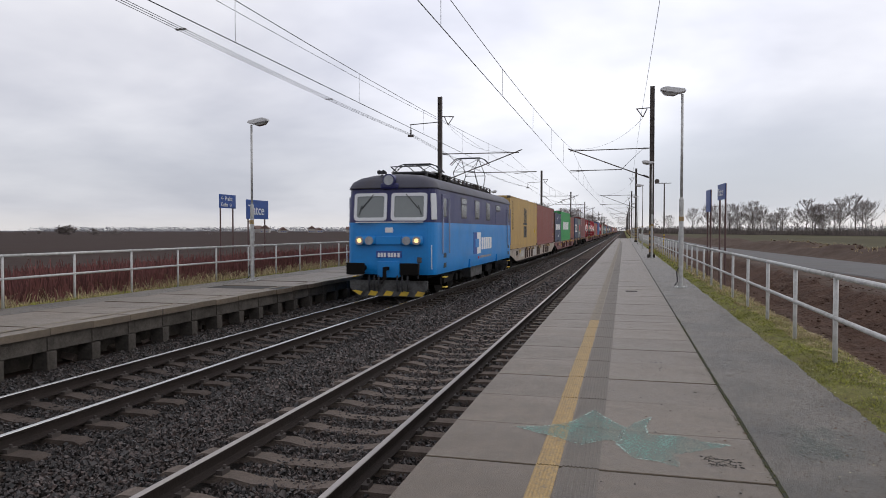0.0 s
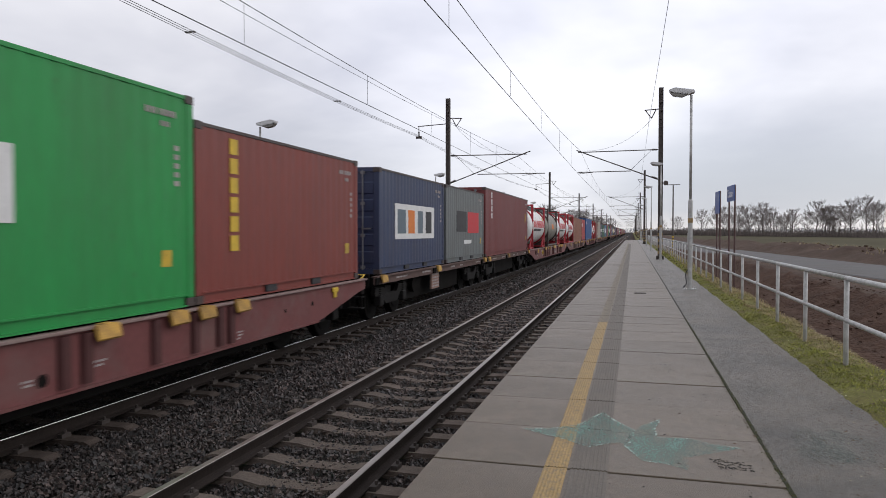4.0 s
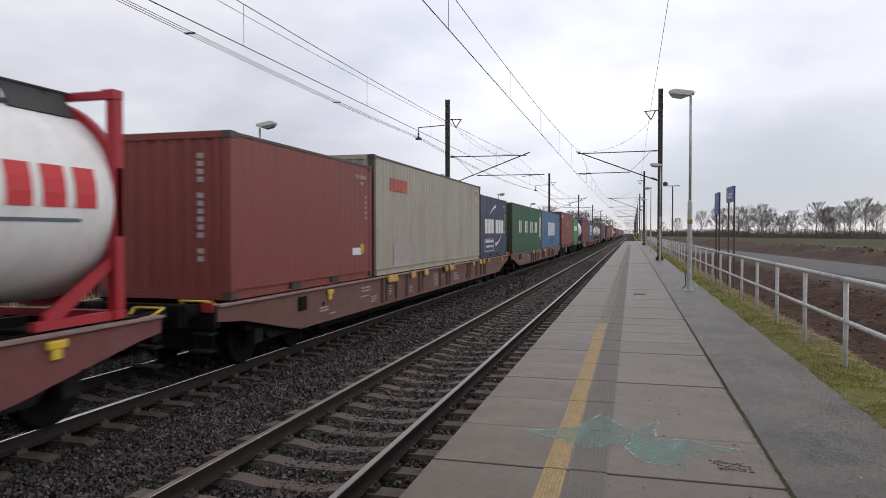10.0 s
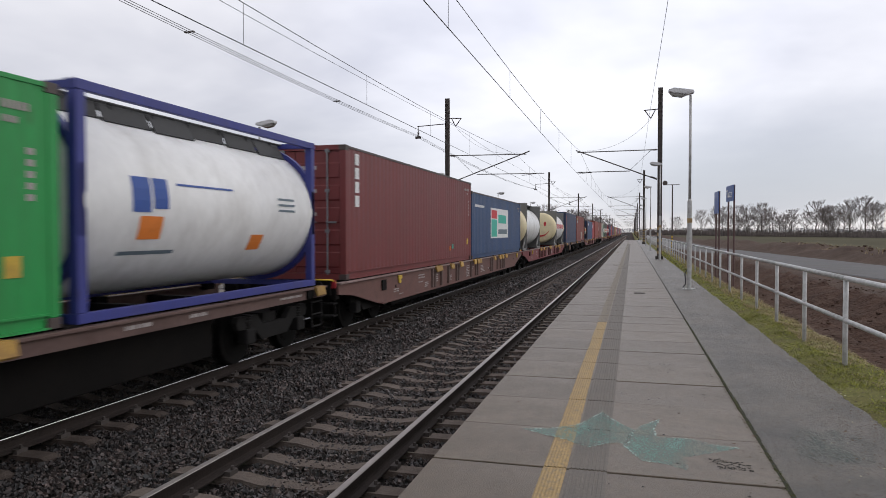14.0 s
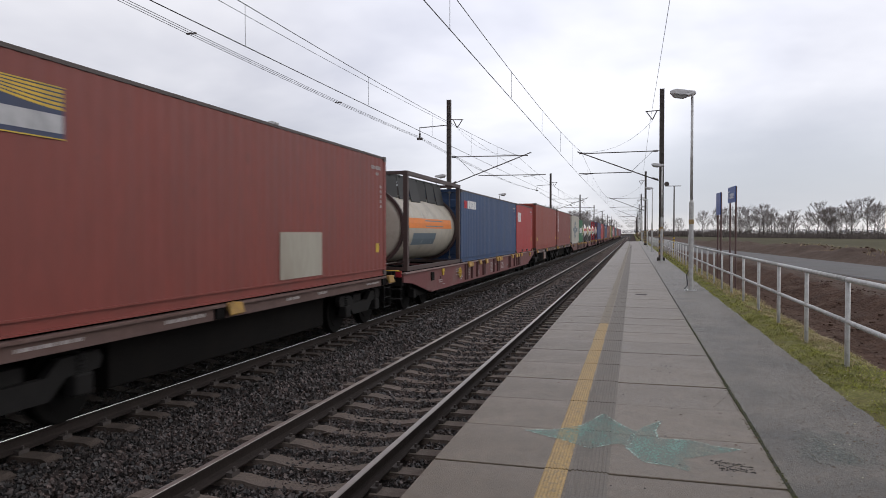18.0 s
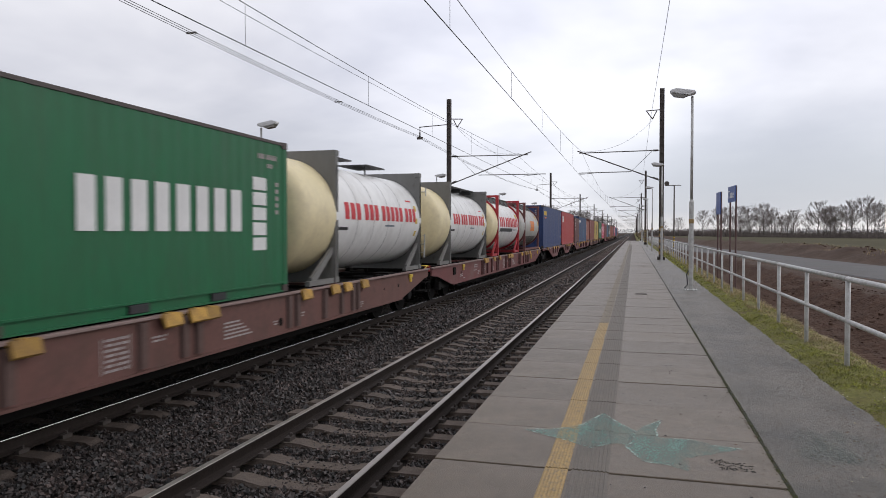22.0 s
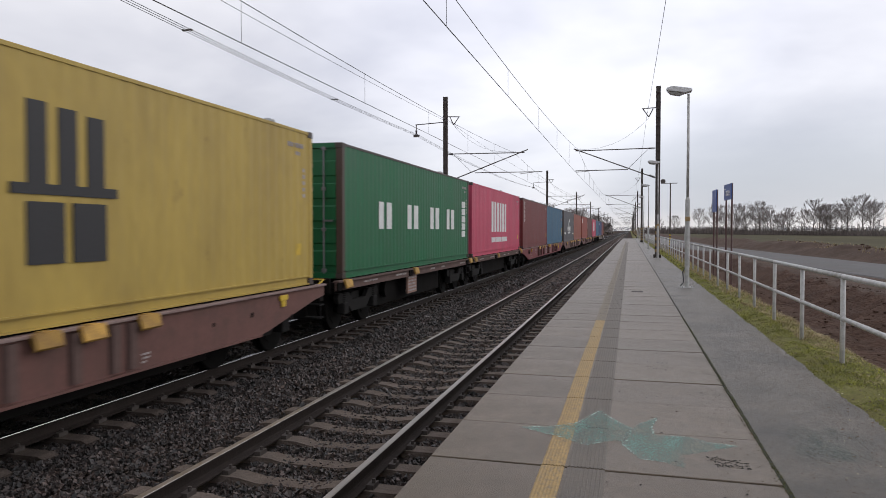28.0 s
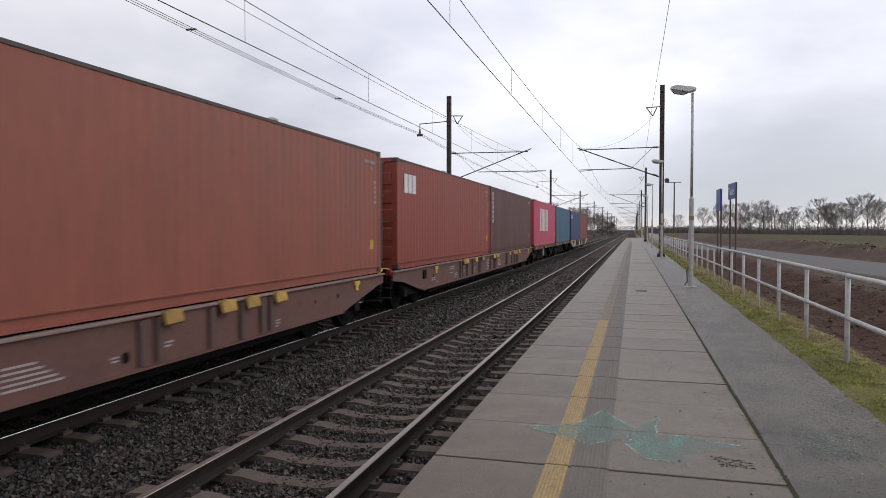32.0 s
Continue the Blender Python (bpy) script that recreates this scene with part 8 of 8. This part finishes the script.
# ---- verge plants, soil, trees, distance ----
def blades(name, areas, mat, label, seed):
    """areas: (x0, x1, y0, y1, a square metre, height, lean); each blade is two narrow bent faces."""
    rs = np.random.RandomState(seed)
    vs, fs, base = [], [], 0
    for x0, x1, y0, y1, dens, hgt, lean, wid in areas:
        n = int((x1 - x0) * (y1 - y0) * dens)
        x, y = rs.uniform(x0, x1, n), rs.uniform(y0, y1, n)
        clump = smooth_noise(x, y, 0.35, seed + 1) + 0.6 * smooth_noise(x, y, 1.4, seed + 2)
        keep = clump > rs.uniform(-1.1, 0.5, n)
        x, y, clump = x[keep], y[keep], clump[keep]
        n = len(x)
        z = ground_z(x, y) - 0.01
        h = hgt * rs.uniform(0.45, 1.25, n) * (0.85 + 0.3 * clump)
        a = rs.uniform(0, 2 * np.pi, n)
        b = rs.uniform(0, 2 * np.pi, n)
        w = wid * rs.uniform(0.6, 1.3, n)
        dx, dy = np.cos(a) * w, np.sin(a) * w
        lx, ly = np.cos(b) * lean * h, np.sin(b) * lean * h
        q = np.stack([np.stack([x - dx, y - dy, z], 1), np.stack([x + dx, y + dy, z], 1), np.stack([x + dx * 0.7 + lx * 0.35, y + dy * 0.7 + ly * 0.35, z + h * 0.6], 1),
                      np.stack([x - dx * 0.7 + lx * 0.35, y - dy * 0.7 + ly * 0.35, z + h * 0.6], 1), np.stack([x + lx, y + ly, z + h * (1 - 0.3 * lean)], 1)], 1)
        vs.append(q.reshape(-1, 3))
        i = base + np.arange(n) * 5
        fs += np.stack([i, i + 1, i + 2, i + 3], 1).tolist() + np.stack([i + 3, i + 2, i + 4], 1).tolist()
        base += n * 5
    return lump(name, np.concatenate(vs).tolist(), fs, mat, label, "stuff", "plants")


blades("verge_grass", [(1.97, 2.15, 3.5, 20, 900, 0.02, 0.9, 0.004), (2.03, 2.75, 3.5, 9, 7500, 0.028, 1.0, 0.0032), (2.03, 2.75, 9, 15, 4200, 0.032, 1.0, 0.004), (2.3, 3.15, 3.5, 14, 1500, 0.055, 1.0, 0.004), (2.06, 3.0, 14, 30, 900, 0.055, 0.9, 0.007), (2.1, 3.0, 30, 70, 160, 0.10, 0.8, 0.018),
                       (-13.75, -13.12, 5, 30, 350, 0.11, 0.8, 0.010), (-13.75, -13.12, 30, 60, 100, 0.12, 0.8, 0.02)], M["grass"], "short green winter grass on the verge", 21)
blades("dry_grass", [(2.05, 2.9, 3.5, 16, 700, 0.035, 1.1, 0.003), (2.5, 3.25, 4.0, 16, 1700, 0.08, 1.3, 0.0035), (2.4, 3.2, 16, 40, 420, 0.12, 1.0, 0.007), (2.5, 3.4, 40, 90, 60, 0.22, 0.9, 0.02), (-14.1, -13.2, 8, 30, 150, 0.2, 0.9, 0.008),
                     (-15.6, -13.5, 19, 60, 150, 0.5, 0.8, 0.010), (-16, -13.7, 8, 20, 40, 0.5, 0.8, 0.008), (-14.2, -13.3, 10, 24, 25, 0.35, 0.8, 0.01), (17.5, 24, 25, 95, 5, 0.3, 0.9, 0.03)], M["dry_grass"], "dry yellowed grass tufts along the railing", 22)


def stems():
    """Red-twigged thicket behind the far railing."""
    rs = np.random.RandomState(31)
    vs, fs = [], []
    n = 32000
    x = rs.uniform(-21, -14.1, n)
    y = rs.uniform(4, 46, n)
    keep = smooth_noise(x, y, 1.2, 33) + 0.5 * smooth_noise(x, y, 0.4, 34) > rs.uniform(-1.0, 0.3, n)
    x, y = x[keep], y[keep]
    zs = ground_z(x, y) - 0.02
    for i in range(len(x)):
        z0 = float(zs[i])
        h = rs.uniform(0.55, 1.2)
        px, py, pz, w = x[i], y[i], z0, 0.008
        lx, ly = rs.uniform(-0.25, 0.25, 2)
        for k in range(2):
            b = len(vs)
            qx, qy, qz = px + lx * h * 0.5 + rs.uniform(-0.05, 0.05), py + ly * h * 0.5 + rs.uniform(-0.05, 0.05), pz + h * 0.5
            vs += [(px - w, py - w, pz), (px + w, py + w, pz), (qx + w * 0.6, qy + w * 0.6, qz), (qx - w * 0.6, qy - w * 0.6, qz)]
            fs.append((b, b + 1, b + 2, b + 3))
            if k:
                b = len(vs)
                vs += [(px, py, pz), (px + rs.uniform(-0.2, 0.2), py + rs.uniform(-0.2, 0.2), pz + h * 0.4), (px + 0.012, py + 0.012, pz + 0.02)]
                fs.append((b, b + 1, b + 2))
            px, py, pz = qx, qy, qz
    lump("red_thicket", vs, fs, M["twig_red"], "low thicket of bare dark red stems", "stuff", "shrubs")


stems()


def clods():
    rs = np.random.RandomState(41)
    base = np.array([(x, y, z) for x in (-1, 1) for y in (-1, 1) for z in (-1, 1)], float)
    quads = [(0, 1, 3, 2), (4, 6, 7, 5), (0, 4, 5, 1), (2, 3, 7, 6), (0, 2, 6, 4), (1, 5, 7, 3)]
    n = 1500
    x = np.concatenate([rs.uniform(3.1, 8.9, n), rs.uniform(18.0, 26, 900)])
    y = np.concatenate([3 + 32 * rs.uniform(0, 1, n) ** 1.4, rs.uniform(15, 110, 900)])
    z = ground_z(x, y)
    s = np.concatenate([rs.uniform(0.012, 0.05, n) * rs.uniform(0.5, 1.4, n), rs.uniform(0.05, 0.16, 900)])
    N = len(x)
    V = base[None] * rs.uniform(0.4, 1.0, (N, 8, 3)) * s[:, None, None] * np.array([1.2, 1.2, 0.8])
    a = rs.uniform(0, 6.28, N)
    c, d = np.cos(a)[:, None], np.sin(a)[:, None]
    V = np.stack([V[..., 0] * c - V[..., 1] * d, V[..., 0] * d + V[..., 1] * c, V[..., 2]], -1) + np.stack([x, y, z], 1)[:, None]
    F = (np.array(quads)[None] + (np.arange(N) * 8)[:, None, None]).reshape(-1, 4)
    lump("soil_clods", V.reshape(-1, 3).tolist(), F.tolist(), M["soil"], "loose brown clods of dug soil", "stuff", "soil")


clods()


def tree_data(seed, height, spread, levels=5):
    """Bare winter tree: three-sided tapering limbs, forked again and again."""
    rs = random.Random(seed)
    trunk_v, trunk_f, crown_v, crown_f = [], [], [], []

    def limb(v, f, a, b, r0, r1):
        d = (b - a).normalized()
        u = d.orthogonal().normalized()
        w = d.cross(u)
        i = len(v)
        for c, r in ((a, r0), (b, r1)):
            for k in range(3):
                t = 2.094 * k
                p = c + (u * math.cos(t) + w * math.sin(t)) * r
                v.append((p.x, p.y, p.z))
        for k in range(3):
            j = (k + 1) % 3
            f.append((i + k, i + j, i + 3 + j, i + 3 + k))

    def grow(a, d, ln, r, lev):
        bend = Vector((rs.uniform(-1, 1), rs.uniform(-1, 1), rs.uniform(-0.2, 0.6))) * 0.22
        m = a + (d + bend * 0.5).normalized() * ln * 0.5
        b = m + (d + bend).normalized() * ln * 0.5
        limb(crown_v, crown_f, a, m, r, r * 0.8)
        limb(crown_v, crown_f, m, b, r * 0.8, r * 0.55)
        if lev == 0:
            return
        for k in range(rs.choice((3, 3, 4)) if lev > 1 else 4):
            o = Vector((rs.uniform(-1, 1), rs.uniform(-1, 1), rs.uniform(-0.25, 0.7)))
            dd = (d * 0.75 + o * 0.85 * spread + Vector((0, 0, 0.16))).normalized()
            grow(m if k == 0 else a + (b - a) * rs.uniform(0.55, 1.0), dd, ln * rs.uniform(0.58, 0.78), max(r * 0.5, 0.027), lev - 1)
    # a leader, with side limbs that make a rounded crown
    pts = [Vector((0, 0, -0.6))]
    for k in range(1, 7):
        pts.append(Vector((rs.uniform(-0.02, 0.02) * height, rs.uniform(-0.02, 0.02) * height, height * 0.82 * k / 6)))
    for k in range(6):
        limb(trunk_v, trunk_f, pts[k], pts[k + 1], height * 0.021 * (1 - k / 6.5), height * 0.021 * (1 - (k + 1) / 6.5))
    n = 20
    for k in range(n):
        f = 0.26 + 0.6 * k / (n - 1)
        i = min(5, int(f / 0.82 * 6))
        p = pts[i].lerp(pts[i + 1], min(1.0, f / 0.82 * 6 - i))
        a = k * 2.4 + rs.uniform(-0.5, 0.5)
        wide = math.sin(math.pi * (0.25 + 0.75 * (f - 0.2) / 0.7)) * rs.uniform(0.8, 1.15)
        grow(p, Vector((math.cos(a), math.sin(a), rs.uniform(0.35, 0.9) + 0.5 * (f > 0.6))).normalized(), height * (0.10 + 0.14 * spread / 0.5 * wide), height * 0.0065, levels - 2)
    out = []
    for nm, v, f, mt in (("trunk", trunk_v, trunk_f, M["bark"]), ("crown", crown_v, crown_f, M["twig"])):
        me = bpy.data.meshes.new(nm)
        me.from_pydata(v, [], f)
        me.materials.append(mt)
        out.append(me)
    return out


TREES = [tree_data(50 + k, 14 + 1.3 * k, 0.54 + 0.07 * (k % 3), 5) for k in range(5)]


def tree(x, y, k, size, rs):
    z = float(ground_z(np.array([float(x)]), np.array([float(y)]))[0])
    t = thing("bare_tree", pose(x, y, z, 0, 0, rs.uniform(0, 360)), "leafless grey-brown tree at the field's edge", "tree", "bare trees")
    for nm, me in zip(("trunk", "crown"), TREES[k]):
        put(nm, me, t, Matrix.Scale(size, 4))
    return t


tr_rs = random.Random(77)
for i in range(84):
    f = i / 83
    if 0.20 < f < 0.25 or 0.42 < f < 0.50 or 0.7 < f < 0.73:
        continue
    tree(58 + 95 * f + tr_rs.uniform(-3, 3), 440 - 250 * f ** 0.9 + tr_rs.uniform(-8, 8), tr_rs.randrange(5), tr_rs.uniform(0.64, 1.08) * (0.82 + 0.2 * f), tr_rs)
for x, y, k, sz in ((42, 380, 0, 1.0), (46, 392, 3, 0.85), (36, 400, 2, 0.8), (52, 420, 1, 0.8), (28, 470, 4, 0.6), (20, 520, 2, 0.6)):
    tree(x, y, k, sz, tr_rs)
for i in range(26):
    tree(-20 - tr_rs.uniform(0, 26), 330 + 14 * i, tr_rs.randrange(5), tr_rs.uniform(0.6, 0.85), tr_rs)


def thicket(name, rows, label, seed, mat):
    """rows: x0, y0, x1, y1, height, count: a far hedge or wood as many small leaf clumps."""
    rs = np.random.RandomState(seed)
    vs, fs = [], []
    for x0, y0, x1, y1, h, n, dep in rows:
        for i in range(n):
            f = rs.rand()
            x, y = x0 + (x1 - x0) * f + rs.uniform(-dep, dep), y0 + (y1 - y0) * f + rs.uniform(-dep, dep)
            z = float(np.interp(x, [p[0] for p in PROFILE], [p[1] for p in PROFILE]))
            hh = h * (0.55 + 0.45 * math.sin(f * 37 + 2 * math.sin(f * 91)) ** 2) * rs.uniform(0.2, 1.0)
            s = h * rs.uniform(0.06, 0.16)
            b = len(vs)
            for k in range(4):
                vs.append((x + rs.uniform(-s, s) * 1.6, y + rs.uniform(-s, s) * 1.6, z + max(0.0, hh + rs.uniform(-s, s)) - 0.2))
            fs += [(b, b + 1, b + 2), (b, b + 2, b + 3), (b, b + 1, b + 3), (b + 1, b + 2, b + 3)]
    return lump(name, vs, fs, mat, label, "stuff", "woods")


def brush(name, rows, label, seed, mat):
    """A far leafless hedge as many thin upright stems."""
    rs = np.random.RandomState(seed)
    vs, fs = [], []
    for x0, y0, x1, y1, h, n, dep in rows:
        f = rs.rand(n)
        x, y = x0 + (x1 - x0) * f + rs.uniform(-dep, dep, n), y0 + (y1 - y0) * f + rs.uniform(-dep, dep, n)
        hh = h * (0.45 + 0.55 * rs.rand(n) ** 2) * (0.75 + 0.25 * np.sin(f * 47 + 2 * np.sin(f * 113)))
        z = ground_z(x, y) - 0.2
        for i in range(n):
            b, w = len(vs), rs.uniform(0.05, 0.13)
            lx, ly = rs.uniform(-0.25, 0.25, 2) * hh[i]
            vs += [(x[i] - w, y[i] - w, z[i]), (x[i] + w, y[i] + w, z[i]), (x[i] + lx + w * 0.4, y[i] + ly, z[i] + hh[i]), (x[i] + lx - w * 0.4, y[i] + ly, z[i] + hh[i])]
            fs.append((b, b + 1, b + 2, b + 3))
    return lump(name, vs, fs, mat, label, "stuff", "woods")


brush("field_hedge", [(52, 450, 155, 186, 4.2, 9000, 9), (52, 452, 155, 190, 7.5, 2200, 12), (30, 520, 60, 440, 6, 3500, 4), (8, 600, 32, 515, 6, 2500, 4)], "grey-brown leafless hedge below the far trees", 61, M["ever"])
thicket("far_woods", [(-1500, 1500, -200, 1900, 13, 7500, 30), (-200, 1900, 900, 1700, 13, 4500, 30), (-1600, 900, -150, 1250, 4, 9000, 12)], "far woods on the horizon, haze put into their pale colour", 62, M["far_woods"])
thicket("line_thicket", [(-14, 380, -24, 700, 7, 2600, 4)], "bare brown bushes beside the far tracks", 63, M["twig"])
thicket("field_bushes", [(-398, 420, -387, 420, 7.0, 420, 3), (-372, 422, -366, 422, 4.5, 140, 2), (-357, 425, -347, 425, 4.0, 160, 2), (-441, 430, -439, 430, 3.5, 60, 1), (-427, 430, -424, 430, 3.5, 60, 1), (-283, 430, -279, 430, 3, 70, 1.5)], "dark clumps of bushes far out in the field", 64, M["ever"])


def far_house(x, y, w, d, h, turn):
    z = float(np.interp(x, [p[0] for p in PROFILE], [p[1] for p in PROFILE]))
    hs = thing("farm_house", pose(x, y, z, 0, 0, turn), "small pale far village house with red roof", "house", "far houses")
    bm = new_bm()
    bm_box(bm, -w / 2, w / 2, -d / 2, d / 2, -0.5, h)
    part("wall", bm, M["house_wall"], hs)
    bm = new_bm()
    bm_prism(bm, [(-w / 2 - 0.4, h + 0.01), (w / 2 + 0.4, h + 0.01), (0, h + w * 0.42)], "y", -d / 2 - 0.4, d / 2 + 0.4)
    part("roof", bm, M["house_roof"], hs)
    for k in range(3):
        bm = new_bm()
        bm_box(bm, -w * 0.35 + k * w * 0.28, -w * 0.35 + k * w * 0.28 + 1.1, -d / 2 - 0.03, -d / 2 + 0.05, 1.0, 2.3)
        part("window", bm, M["sign_blue"], hs)


hr = random.Random(5)
for i in range(14):
    far_house(-520 + 24 * i + hr.uniform(-6, 6), 900 + 10 * i + hr.uniform(-30, 30), hr.uniform(8, 13), hr.uniform(9, 16), hr.uniform(3.2, 6), hr.uniform(0, 180))


def flecks(name, areas, mat, label, seed, size, flat):
    """Grit, crumbs and dead leaves that lie on the paving."""
    rs = np.random.RandomState(seed)
    vs, fs = [], []
    for x0, x1, y0, y1, n, z in areas:
        for i in range(n):
            x, y, s = rs.uniform(x0, x1), y0 + (y1 - y0) * rs.rand() ** 1.4, size * rs.uniform(0.4, 1.3)
            b, a = len(vs), rs.uniform(0, 6.28)
            for k in range(4):
                t = a + 1.571 * k
                rr = s * rs.uniform(0.6, 1.1)
                vs.append((x + rr * math.cos(t), y + rr * math.sin(t), z + 0.001))
            vs.append((x, y, z + s * flat))
            fs += [(b + k, b + (k + 1) % 4, b + 4) for k in range(4)]
    return lump(name, vs, fs, mat, label, "stuff", "litter")


flecks("path_grit", [(1.05, 2.1, 3.2, 16, 2600, -0.008), (1.7, 2.05, 3.2, 20, 1600, -0.008), (0.7, 1.0, 3.2, 10, 260, 0.0)], M["slab"], "pale grit scattered on the asphalt", 71, 0.009, 0.6)
flecks("dead_leaves", [(1.85, 2.3, 3.5, 14, 200, 0.0), (2.2, 3.0, 4, 16, 300, 0.03), (-1.3, 2.0, 3.5, 18, 60, 0.001), (1.7, 2.1, 4, 12, 60, -0.006)], M["dead_leaf"], "small brown dead leaves and crumbs", 72, 0.016, 0.4)
flecks("moss_tufts", [(0.97, 1.006, 3.0, 14, 1500, 0.0), (0.945, 0.985, 3.0, 9, 160, 0.0), (0.975, 1.005, 12, 40, 500, 0.0)], M["moss_tuft"], "dark green moss in the joint beside the slabs", 74, 0.0095, 0.5)
flecks("pale_leaves", [(2.0, 2.9, 3.5, 13, 240, 0.03), (1.3, 2.0, 3.5, 10, 40, -0.007)], M["pale_leaf"], "tiny pale fallen leaves on the verge", 75, 0.009, 0.5)
flecks("dark_crumbs", [(0.59, 0.83, 5.17, 5.36, 110, 0.0), (0.55, 0.65, 5.28, 5.4, 20, 0.0), (0.2, 0.5, 8.5, 9.3, 25, 0.0), (-0.3, 0.9, 3.6, 16, 90, 0.0)], M["joint"], "dark crumbs scattered on the slabs", 73, 0.011, 0.5)


# ---- what moves ----
def motions():
    for ob, s, z in MOVERS:
        walk(ob, [(t, pose(TRAIN_X, s - travelled(t) + 0.72 * max(0.0, 1 - t) ** 1.2, z)) for t in TIMES])


motions()
